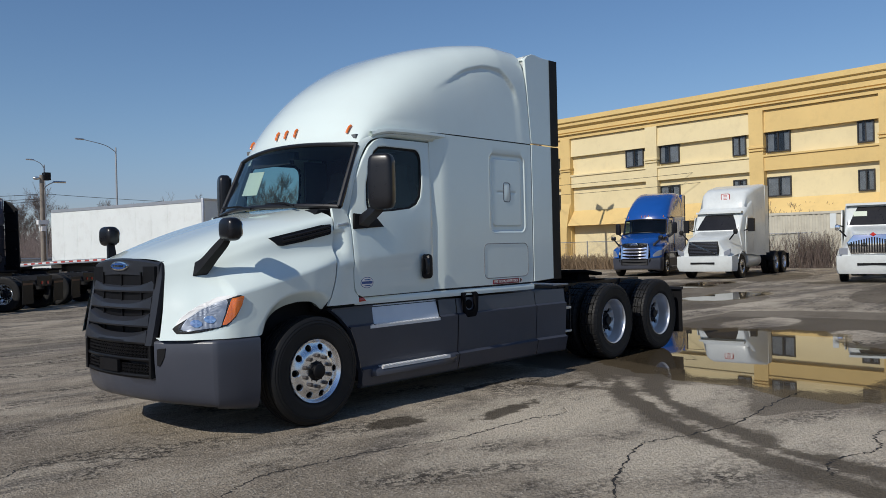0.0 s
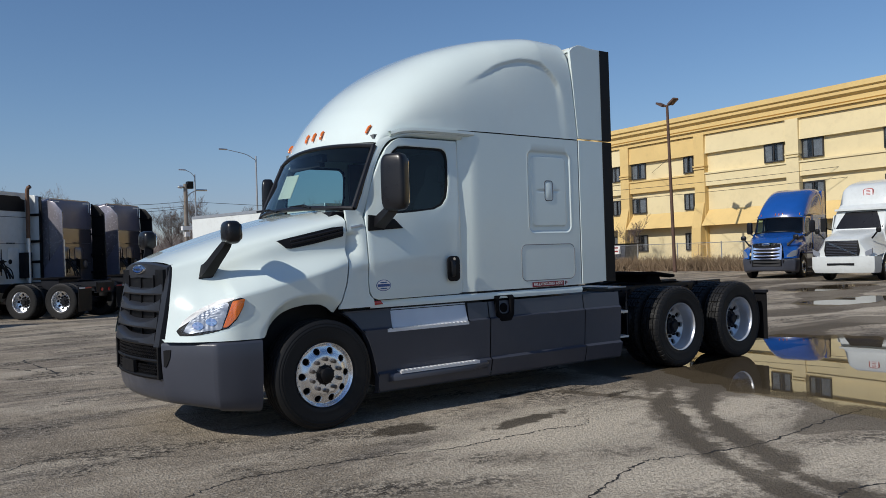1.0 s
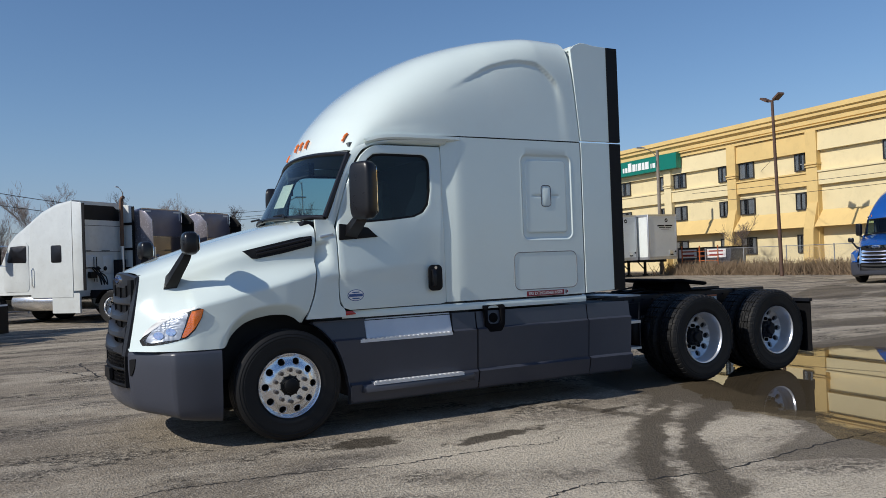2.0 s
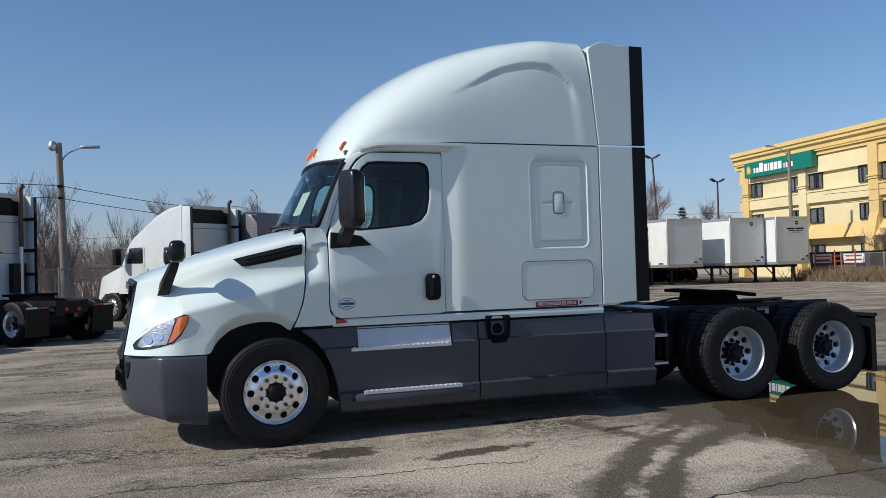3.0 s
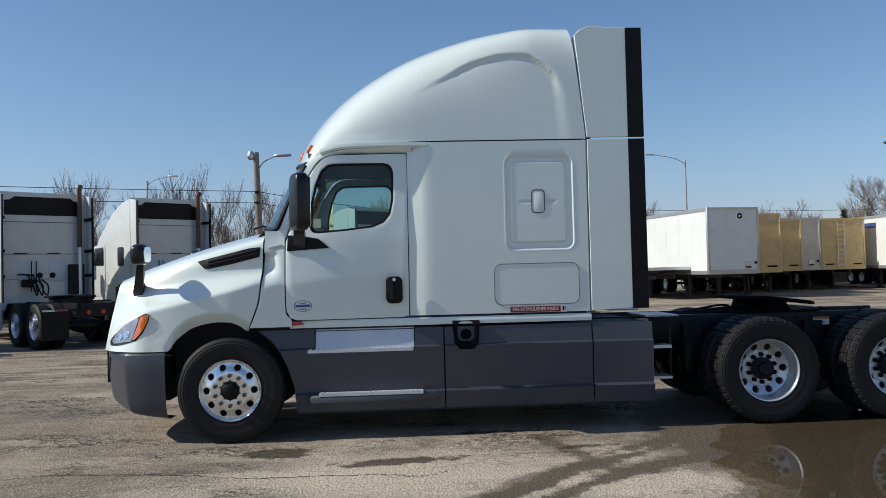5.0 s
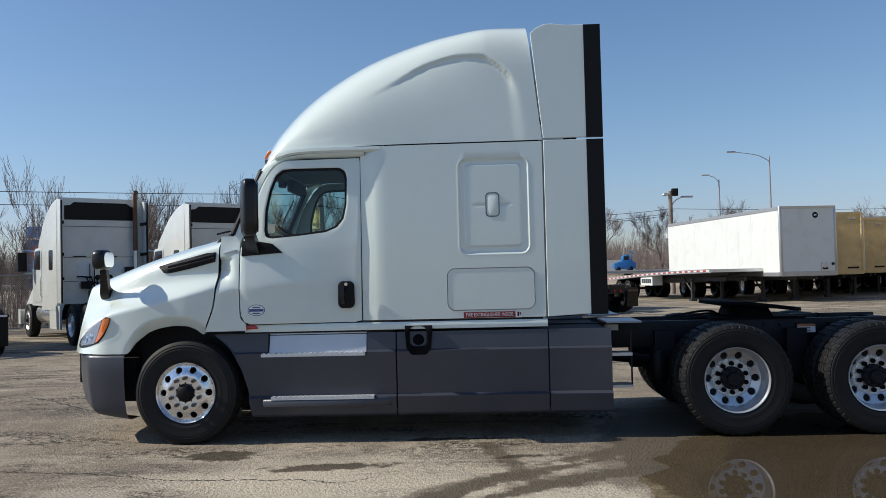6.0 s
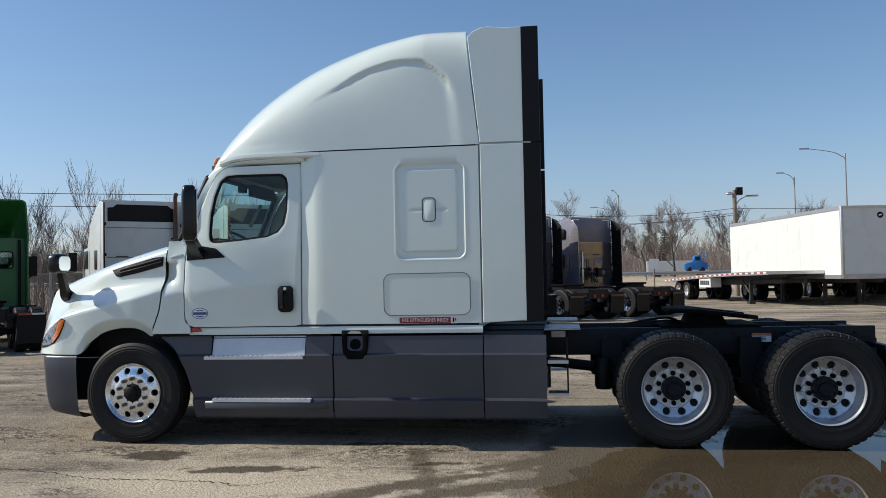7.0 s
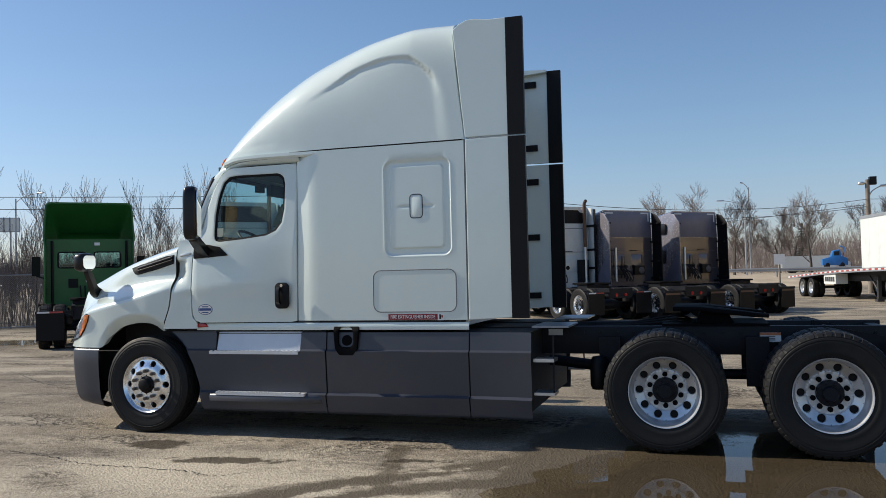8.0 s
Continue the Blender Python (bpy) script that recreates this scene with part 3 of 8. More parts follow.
# ---- hotel ----
YEL = plain("yellow_stucco", (0.66, 0.475, 0.195), 0.85, vary=0.06, scale=0.4, grain=25, bumpy=0.25, dirt=((0.42, 0.3, 0.13), 0.3))
CREAM = plain("cream_stucco", (0.71, 0.6, 0.355), 0.85, vary=0.05, scale=0.4, grain=25, bumpy=0.25, dirt=((0.46, 0.38, 0.22), 0.3))
SIGNG = plain("green_sign_face", (0.0, 0.16, 0.115), 0.35, vary=0.06)
SIGNW = plain("white_sign_letters", (0.78, 0.78, 0.76), 0.4, vary=0.03)
SIGNY = plain("sun_emblem", (0.75, 0.55, 0.18), 0.4, vary=0.1)
WFRAME = plain("dark_window_frame", (0.03, 0.028, 0.026), 0.5, vary=0.2)
CURTAIN = plain("pale_curtain", (0.6, 0.59, 0.57), 0.9, vary=0.2, grain=12)
HGLASS = glass("hotel_glass", (0.68, 0.7, 0.72))
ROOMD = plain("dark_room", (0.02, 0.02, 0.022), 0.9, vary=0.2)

hotel = thing("hotel", "yellow and cream stucco three-storey hotel with flat cornice", "building", m=pose(45.0, 28, 0, 0, 0, -6.0) @ Matrix.Diagonal((1, 1, 1.015, 1)))
HY0, HY1 = -46.0, 22.35           # the facade's ends
PIERS = [-0.37 + 7.27 * k for k in range(-6, 4)]
WARM = [k % 3 == 0 for k in range(-7, 4)]     # every third bay is painted yellow
# body, with the window wall set back behind piers and bands
part("wall", box(0.25, HY0, 0, 17, HY1, 10.0), CREAM, hotel, smooth=0)
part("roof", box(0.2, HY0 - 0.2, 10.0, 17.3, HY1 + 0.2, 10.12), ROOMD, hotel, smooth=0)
part("cornice", prism([(0.5, 9.0), (-0.1, 9.0), (-0.1, 9.38), (-0.2, 9.45), (-0.2, 9.72), (-0.42, 9.86), (-0.42, 10.05), (-0.55, 10.12), (-0.55, 10.42), (0.5, 10.42)], "y", HY0 - 0.5, HY1 + 0.5), YEL, hotel, smooth=0)
part("frieze_moulding", box(-0.26, HY0 - 0.2, 9.28, -0.1, HY1 + 0.2, 9.36), YEL, hotel, smooth=0)
bays = list(zip([HY0] + PIERS, PIERS + [HY1]))
for k, yp in enumerate(PIERS):
    tint = YEL if WARM[k] or WARM[k + 1] else CREAM
    p = part("pier", box(-0.12, yp - 0.44, 0, 0.6, yp + 0.44, 9.0, 0.02, 1), tint, hotel, smooth=0)
    part("capital", box(-0.2, yp - 0.5, 6.85, 0.6, yp + 0.5, 6.95, 0.02, 1, box(-0.2, yp - 0.47, 6.68, 0.6, yp + 0.47, 6.76, 0.02, 1)), tint, p, smooth=0)
    part("plinth", prism([(0.6, 0), (-0.75, 0), (-0.6, 2.7), (-0.16, 4.4), (0.6, 4.4)], "y", yp - 0.4, yp + 0.4), YEL, p, smooth=0)
    for side in (1, -1):
        y0 = yp + side * (0.78 if side > 0 else 0.5)
        y1 = y0 + side * ((1.42 if k == 5 else 0.86) if side > 0 else 1.44)
        a, b = min(y0, y1), max(y0, y1)
        for z0, z1 in ((6.55, 7.7), (4.0, 5.14), (1.2, 2.4)):
            if not (HY0 < a and b < HY1) or (k == 6 and side < 0) or (k == 5 and side > 0 and z0 < 6):
                continue
            # near-black slab behind the pane: the unlit room's shade as a colour
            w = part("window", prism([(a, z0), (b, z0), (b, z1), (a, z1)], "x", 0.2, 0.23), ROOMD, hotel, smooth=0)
            fr = box(0.13, a, z1 - 0.07, 0.2, b, z1, bm=box(0.13, a, z0, 0.2, b, z0 + 0.07))
            for yy in (a, (a + b) / 2 - 0.03, b - 0.06):
                box(0.13, yy, z0 + 0.07, 0.2, yy + 0.06, z1 - 0.07, bm=fr)
            part("window_frame", fr, WFRAME, w, smooth=0)
            part("pane", box(0.165, a + 0.06, z0 + 0.07, 0.172, b - 0.06, z1 - 0.07), HGLASS, w, smooth=0)
            for half in range(2):
                # drawn to both sides, some wider than others
                wide = 0.2 + 0.07 * ((k * 7 + half * 3 + side + int(z0)) % 4)
                y0, y1 = (a + 0.07, a + 0.07 + (b - a) * wide) if half else (b - 0.07 - (b - a) * wide, b - 0.07)
                rows = [[(0.188 + 0.008 * math.sin(i * 2.1), y0 + (y1 - y0) * i / 18, z) for z in (z0 + 0.08, z1 - 0.08)] for i in range(19)]
                part("curtain", loft(rows, closed=False), CURTAIN, w, smooth=0)
for k, (a, b) in enumerate(bays):
    a, b = a + (0.42 if k else 0), b - (0.42 if k < len(bays) - 1 else 0)
    c1, c2 = (YEL, YEL) if WARM[k] else (CREAM, CREAM)
    part("upper_panel", prism([(0.55, 7.72), (-0.02, 7.72), (0.06, 8.98), (0.55, 8.98)], "y", a, b), c1, hotel, smooth=0)
    part("spandrel_band", box(-0.02, a, 5.52, 0.55, b, 6.32, 0.02, 1), c2, hotel, smooth=0)
    part("band_cap", box(-0.1, a, 6.32, 0.55, b, 6.42, 0.02, 1), c2, hotel, smooth=0)
    part("sloped_canopy", prism([(0.55, 3.98), (0.3, 3.98), (-0.55, 2.84), (0.55, 2.84)], "y", a, b), YEL, hotel, smooth=0)

sign = thing("hotel_sign", "green sign board with white bars on the hotel wall", "sign", m=pose(45.0, 28, 0, 0, 0, -6.0) @ pose(-0.28, 16.6, 8.88) @ Matrix.Diagonal((1, 1.13, 1.2, 1)))
part("sign_box", box(-0.28, -3.7, -0.5, 0.18, 3.7, 0.52, 0.03), SIGNG, sign)
# the emblem and bars in place of the lettering
em = bmesh.new()
for k in range(12):
    t = radians(30 * k)
    prism([(3.15 + 0.12 * math.cos(t - 0.3), 0.12 * math.sin(t - 0.3)), (3.15 + 0.36 * math.cos(t), 0.36 * math.sin(t)), (3.15 + 0.12 * math.cos(t + 0.3), 0.12 * math.sin(t + 0.3))], "x", -0.31, -0.28, bm=em)
part("sun_emblem", cyl("x", (3.15, 0), 0.15, -0.32, -0.28, bm=em), SIGNY, sign, smooth=0)
y = 2.55
for w, h in ((0.2, 0.34), (0.26, 0.34), (0.42, 0.62), (0.38, 0.5), (0.12, 0.5), (0.4, 0.5), (0.3, 0.5), (0.4, 0.5), (0.1, 0.32), (0.3, 0.32), (0.3, 0.32)):
    part("white_bar", box(-0.31, y - w, -0.25, -0.28, y, -0.25 + h, 0.01, 1), SIGNW, sign, smooth=0)
    y -= w + (0.13 if w != 0.26 and h != 0.5 else 0.09)
    if w == 0.4 and h == 0.5 and y < -0.3:
        y -= 0.14


# ---- sleeper tractor, built once in its own frame: front axle at x 0, rear at positive x, middle at y 0 ----
YC = 1.23
HU = [-1.17, -1.0, -0.75, -0.4, 0.0, 0.32]
HOOD = [  # half width and height of each line of the hood at those stations
    ([0, 0, 0, 0, 0, 0], [1.57, 1.655, 1.75, 1.86, 1.965, 2.035]),
    ([0.35, 0.4, 0.45, 0.5, 0.55, 0.6], [1.565, 1.645, 1.735, 1.845, 1.95, 2.02]),
    ([0.59, 0.65, 0.74, 0.85, 0.95, 1.02], [1.535, 1.59, 1.67, 1.775, 1.87, 1.935]),
    ([0.655, 0.735, 0.835, 0.95, 1.04, 1.09], [1.46, 1.49, 1.565, 1.685, 1.765, 1.82]),
    ([0.69, 0.81, 0.92, 1.0, 1.055, 1.085], [1.30, 1.34, 1.42, 1.52, 1.59, 1.63]),
    ([0.72, 0.92, 1.10, 1.16, 1.155, 1.10], [1.15, 1.17, 1.26, 1.36, 1.38, 1.38]),
    ([0.735, 0.965, 1.17, 1.205, 1.195, 1.125], [1.0, 1.0, 1.05, 1.22, 1.25, 1.2]),
]


def arch_z(x):
    return curve(x, [-0.6, -0.57, -0.51, -0.43, -0.37, -0.24, -0.1, 0.05, 0.19, 0.3], [0.88, 0.885, 0.975, 1.045, 1.085, 1.125, 1.14, 1.135, 1.105, 1.05])


def gap_x(z):
    """The seam between the hood and the quarter panel."""
    return curve(z, [1.0, 1.08, 1.2, 1.33, 1.55, 1.75, 1.95], [0.15, 0.175, 0.225, 0.268, 0.298, 0.312, 0.32])


def hood_row(u, n=64):
    """From the middle of the hood down to the fender's edge, and turned in: (x, half width, z)."""
    ctl = [(curve(u, HU, a), curve(u, HU, b), 0) for a, b in HOOD]
    zb = arch_z(u)
    hb = curve(u, [-1.17, -1.0, -0.75, -0.5, 0.1, 0.32], [0.74, 1.0, 1.178, 1.205, 1.2, 1.14])
    ctl[6] = (ctl[6][0], max(ctl[6][1] - 0.0, zb + 0.1), 0)
    zc = curve(u, [-1.0, -0.73, -0.44, -0.1, 0.32], [1.19, 1.26, 1.325, 1.40, 1.495])
    hs = curve(u, [-1.0, -0.75, -0.4, 0.0, 0.2, 0.32], [1.02, 1.155, 1.185, 1.19, 1.178, 1.16])
    if u > -0.8:
        ctl[5] = (hs, zc, 0)
        ctl[6] = (hs + 0.004, zb + (zc - zb) * 0.5, 0)
    ctl.append((hb, zb, 0))
    row = []
    for p in spline(ctl, n):
        w = 1 - smooth01((u + 1.17) / 0.55)
        x = u - 0.19 * (1.53 - p.y) * w
        x -= 0.06 * max(0.0, 1 - (p.x / 0.62) ** 2) * w
        # flat side below the fender's crease, and the lip turned in round the arch
        h = max(p.x, 0.0)
        k = smooth01((u + 0.95) / 0.25)
        if p.y < zc:
            h += (hs - h) * k
            h -= (0.85 * max(0.0, 0.09 - (p.y - zb)) + 0.004 * smooth01((0.1 - (p.y - zb)) / 0.02)) * smooth01((u + 0.62) / 0.2)
        x -= (0.32 - gap_x(p.y)) * smooth01((u + 0.25) / 0.57)
        row.append((x, h, p.y))
    x, h, z = row[-1]
    row.append((x, h - 0.012, z + 0.004))
    row.append((x, h - 0.07, z + 0.02))
    return row


HOOD_ROWS = [hood_row(-1.17 + 1.49 * k / 60) for k in range(61)]
HOOD_PTS = np.array([p for r in HOOD_ROWS for p in r[8:-2]])


def hood_hw(x, z):
    """Half width of the hood's skin at x and z."""
    d = (HOOD_PTS[:, 0] - x) ** 2 + (HOOD_PTS[:, 2] - z) ** 2
    i = np.argsort(d)[:6]
    w = 1 / (d[i] + 1e-5)
    return float((HOOD_PTS[i, 1] * w).sum() / w.sum())


def door_hw(x, z):
    g = lerp(z, [1.45, 1.56, 1.95], [1.0, 0.75, 0.1])
    h = 1.095 + 0.06 * smooth01((1.65 - x) / 1.0) * g
    h -= 0.018 * smooth01((1.5 - z) / 0.1) * smooth01((1.7 - x) / 0.5)      # crease along the lower door
    h -= 0.035 * max(0, z - 1.9) / 0.8
    h -= 0.018 * smooth01((x - 1.0) / 0.7)
    h -= 0.075 * smooth01((0.95 - x) / 0.5) * smooth01((z - 1.75) / 0.4)
    return h


def rim_sector(profile, k, holes=10, r_hole=0.222, rad=0.031, r0=0.09, r1=0.265, n=48):
    """A tenth of a wheel disc with a hand hole through it; profile gives y over radius."""
    half = math.pi / holes
    out = [(r1, -half), (r1, half), (r0, half), (r0, -half)]
    line = []
    for (ra, ta), (rb, tb) in zip(out, out[1:] + out[:1]):
        for i in range(8):
            f = i / 8
            r, t = ra + (rb - ra) * f, ta + (tb - ta) * f
            line.append((r * math.cos(t), r * math.sin(t)))
    hole = [(r_hole + rad * math.cos(a), rad * math.sin(a)) for a in (2 * math.pi * i / 24 for i in range(24))]
    c = (r_hole, 0.0)
    o, i_ = by_angle(line, n, c), by_angle(hole, n, c)
    t0 = 2 * half * k
    rows = []
    for f in (0, 0.2, 0.35, 0.5, 0.7, 0.92, 1.0, 1.0):
        row = []
        for (a, b), (d, e) in zip(o, i_):
            px, pz = a + (d - a) * f, b + (e - b) * f
            r = math.hypot(px, pz)
            y = float(np.interp(r, *profile)) + (0.004 if f == 1.0 else 0) + (0.03 if f == 1.0 and len(rows) == 7 else 0)
            row.append((px * math.cos(t0) - pz * math.sin(t0), y, px * math.sin(t0) + pz * math.cos(t0)))
        rows.append(row)
    return loft(rows, caps=False)


def tyre_bm(width, drive, seg=96):
    """Round y 0 at its middle, outer face at negative y."""
    w = width / 2
    prof = [(0.292, -w * 0.74), (0.30, -w * 0.86), (0.325, -w * 0.93), (0.345, -w * 0.955), (0.352, -w * 0.945), (0.39, -w * 0.995), (0.422, -w), (0.426, -w * 0.975), (0.432, -w * 0.975), (0.436, -w * 0.998), (0.45, -w * 0.985), (0.454, -w * 0.955), (0.459, -w * 0.95), (0.463, -w * 0.966), (0.482, -w * 0.9)]
    prof += [(0.493, -w * 0.84)]
    edge = [(0.4935, -0.8), (0.498, -0.62), (0.484, -0.6), (0.484, -0.55), (0.4995, -0.53), (0.5, -0.2), (0.486, -0.18), (0.486, -0.13), (0.5, -0.11), (0.5, 0.11), (0.486, 0.13), (0.486, 0.18), (0.5, 0.2), (0.4995, 0.53), (0.484, 0.55), (0.484, 0.6), (0.498, 0.62), (0.4935, 0.8)]
    prof += [(r, a * w) for r, a in edge]
    prof += [(0.482, w * 0.9), (0.46, w * 0.97), (0.40, w), (0.34, w * 0.95), (0.292, w * 0.74)]
    b = bmesh.new()
    rings = []
    cuts = [(j + f) / 46 for j in range(46) for f in (0.0, 0.04, 0.34, 0.38)] if drive else [k / seg for k in range(seg)]
    seg = len(cuts)
    for k in range(seg):
        t = 2 * math.pi * cuts[k]
        ring = []
        for i, (r, y) in enumerate(prof):
            if drive and r > 0.48 and (k % 4 in (1, 2)) and abs(y) > 0.25 * w:
                r, y = r - 0.008, y * 0.99
            elif drive and abs(y) < 0.25 * w and k % 8 in (5, 6):
                r -= 0.016
            ring.append(b.verts.new((r * math.cos(t), y, r * math.sin(t))))
        rings.append(ring)
    for k in range(seg):
        a, c = rings[k], rings[(k + 1) % seg]
        for i in range(len(prof) - 1):
            b.faces.new((a[i], a[i + 1], c[i + 1], c[i]))
    return b


WHEEL_MESHES = {}


def keep(key, make):
    if key not in WHEEL_MESHES:
        WHEEL_MESHES[key] = make()
    return WHEEL_MESHES[key]


def sub(name, key, make, mat, parent, label="", smooth=40):
    """A piece that shares its mesh with all alike pieces."""
    if key in WHEEL_MESHES:
        ob = new(name, WHEEL_MESHES[key])
        ob.parent = parent
        if label:
            tagged(ob, label)
        return ob
    ob = part(name, make(), mat, parent, label, smooth)
    WHEEL_MESHES[key] = ob.data
    return ob


def nuts(r, y0, y1, n=10, rad=0.019):
    b = bmesh.new()
    for k in range(n):
        t = 2 * math.pi * (k + 0.5) / n
        cyl("y", (r * math.cos(t), r * math.sin(t)), rad, y0, y1, 8, 0.003, bm=b)
    return b


def lug_nuts(w, y, mat, rad=0.142, size=1.0):
    for k in range(10):
        t = 2 * math.pi * (k + 0.5) / 10
        o = sub("wheel_nut", "nut" + mat.name, lambda: cyl("y", (0, 0), 0.019, 0, 0.037, 8, 0.003), mat, w)
        o.location = (rad * math.cos(t), y, rad * math.sin(t))
        o.scale = (size, 1, size)


def steer_disc():
    prof = ([0.07, 0.1, 0.17, 0.19, 0.23, 0.262, 0.275], [-0.128, -0.13, -0.132, -0.126, -0.105, -0.098, -0.11])
    b = bmesh.new()
    for k in range(10):
        merge(b, rim_sector(prof, k))
    lathe([(0.262, -0.098), (0.275, -0.108), (0.285, -0.126), (0.291, -0.13), (0.293, -0.12), (0.288, -0.05), (0.288, 0.1)], bm=b, seg=60)
    bmesh.ops.remove_doubles(b, verts=b.verts[:], dist=2e-4)
    return b


def drive_disc():
    prof = ([0.07, 0.11, 0.16, 0.166, 0.172, 0.178, 0.19, 0.225, 0.25, 0.262], [0.07, 0.07, 0.07, 0.066, 0.066, 0.078, 0.072, 0.055, 0.045, 0.04])
    b = bmesh.new()
    for k in range(10):
        merge(b, rim_sector(prof, k, r_hole=0.213, rad=0.032, r1=0.255))
    lathe([(0.255, 0.042), (0.262, 0.02), (0.264, -0.04), (0.272, -0.09), (0.286, -0.12), (0.293, -0.122), (0.294, -0.11), (0.29, 0.1)], bm=b, seg=60)
    bmesh.ops.remove_doubles(b, verts=b.verts[:], dist=2e-4)
    return b


def steer_wheel(parent, x, y, side, rimmat, key=""):
    """side -1: outer face towards negative y."""
    w = part("wheel", lathe([(0.02, -0.02), (0.288, -0.02), (0.288, 0.12), (0.02, 0.12)], seg=32), BLACKP, parent)
    w.matrix_basis = pose(x, y, 0.5) @ (Matrix() if side < 0 else pose(0, 0, 0, 0, 0, 180))
    sub("tyre", "steer_tyre", lambda: tyre_bm(0.28, False), RUBBER, w)
    sub("rim", "steer_rim" + key, steer_disc, rimmat, w, "polished aluminium rim with round hand holes")
    sub("hub_cap", "steer_hub", lambda: lathe([(0.0, -0.19), (0.05, -0.19), (0.062, -0.182), (0.068, -0.15), (0.085, -0.142), (0.09, -0.125), (0.09, -0.1)], seg=32, bm=nuts(0.068, -0.165, -0.14, 8, 0.008)), BLACKP, w)
    lug_nuts(w, -0.168, NUT)
    return w


DRIVE = 1.045   # the rear tyres stand a little taller


def drive_wheel(parent, x, y, side, rimmat, key=""):
    w = part("wheel", lathe([(0.02, 0.09), (0.28, 0.09), (0.28, 0.14), (0.02, 0.14)], seg=32), BLACKP, parent)
    w.matrix_basis = pose(x, y, 0.5 * DRIVE) @ (Matrix() if side < 0 else pose(0, 0, 0, 0, 0, 180)) @ Matrix.Diagonal((DRIVE, 1, DRIVE, 1))
    sub("tyre", "drive_tyre", lambda: tyre_bm(0.265, True), RUBBER, w, smooth=30)
    inner = sub("tyre", "drive_tyre", None, RUBBER, w)
    inner.matrix_basis = pose(0, 0.33, 0)
    sub("rim", "drive_rim" + key, drive_disc, rimmat, w, "deep dished grey metal rim with round hand holes")
    sub("hub", "drive_hub", lambda: lathe([(0.0, -0.04), (0.05, -0.04), (0.06, -0.03), (0.062, 0.0), (0.1, 0.005), (0.105, 0.03), (0.105, 0.08)], seg=32, bm=nuts(0.082, -0.012, 0.01, 8, 0.011)), FRAME, w)
    lug_nuts(w, 0.042, GREASE, 0.131, 1.15)
    return w


def skin(rows_of, parent, name, mat, label="", sides=(-1, 1), closed=False):
    """The same skin on both sides of the truck: rows of (x, half width, z)."""
    for s in sides:
        part(name, loft([[(x, s * h, z) for x, h, z in r] for r in rows_of], closed=closed, caps=closed), mat, parent, label, 20 if name == "side_skirt" else 40)


def rounded_head(c, size, n=4.0, seg=24, rings=14):
    """A rounded box, as a mirror's shell."""
    rows = []
    for i in range(1, rings):
        t = math.pi * (i / rings - 0.5)
        cz, sz = abs(math.cos(t)) ** (2 / n), math.copysign(abs(math.sin(t)) ** (2 / n), math.sin(t))
        row = []
        for k in range(seg):
            a = 2 * math.pi * k / seg
            ca, sa = math.cos(a), math.sin(a)
            row.append((c[0] + size[0] * cz * math.copysign(abs(ca) ** (2 / n), ca), c[1] + size[1] * cz * math.copysign(abs(sa) ** (2 / n), sa), c[2] + size[2] * sz))
        rows.append(row)
    return loft(rows)


def roof_row(u, n=112):
    """Across the roof at station u: from the seam on one side to that on the other, (x, y, z)."""
    xs = [0.57, 0.60, 0.66, 0.78, 1.05, 1.40, 1.78, 2.18, 2.57, 2.94, 3.2, 3.42]
    zt = curve(u, xs, [2.70, 2.795, 2.92, 3.105, 3.385, 3.63, 3.818, 3.942, 4.012, 4.048, 4.052, 4.048])
    hw = curve(u, xs, [0.985, 0.995, 1.01, 1.03, 1.06, 1.08, 1.09, 1.094, 1.094, 1.094, 1.094, 1.094])
    zb = curve(u, xs, [2.66, 2.68, 2.705, 2.75, 2.80, 2.835, 2.845, 2.848, 2.848, 2.848, 2.848, 2.848])
    ex = curve(u, [0.57, 0.8, 1.2, 2.0, 3.0], [3.2, 3.0, 3.0, 3.6, 6.5])
    bow = curve(u, [0.57, 0.9, 1.6, 2.4], [0.19, 0.22, 0.12, 0.0])
    row = []
    for k in range(n + 1):
        a = math.pi * k / n
        ca, sa = math.cos(a), math.sin(a)
        y = -hw * math.copysign(abs(ca) ** (2 / ex), ca)
        z = zb + (zt - zb) * abs(sa) ** (2 / ex)
        # hollow of the side below the crease
        cz = curve(u, [1.55, 1.71, 2.04, 2.39, 2.73, 2.95, 3.09, 3.23, 3.33], [3.22, 3.33, 3.48, 3.64, 3.71, 3.70, 3.63, 3.5, 3.3])
        deep = smooth01((u - 1.58) / 0.8) * smooth01((3.36 - u) / 0.16) * smooth01((cz - z) / 0.03) * smooth01((z - zb) / 0.75)
        y -= math.copysign(0.026 * deep, y) if abs(y) > 0.5 else 0
        # step over the door's brow
        ledge = smooth01((2.1 - u) / 0.9) * smooth01((2.93 - z) / 0.05) * smooth01((u - 0.75) / 0.3)
        y += math.copysign(0.01 * ledge, y) if abs(y) > 0.6 else 0
        row.append((u + bow * (y / hw) ** 2 - 0.105 * max(0.0, z - 2.85) * smooth01((u - 2.7) / 0.7), y, z))
    return row


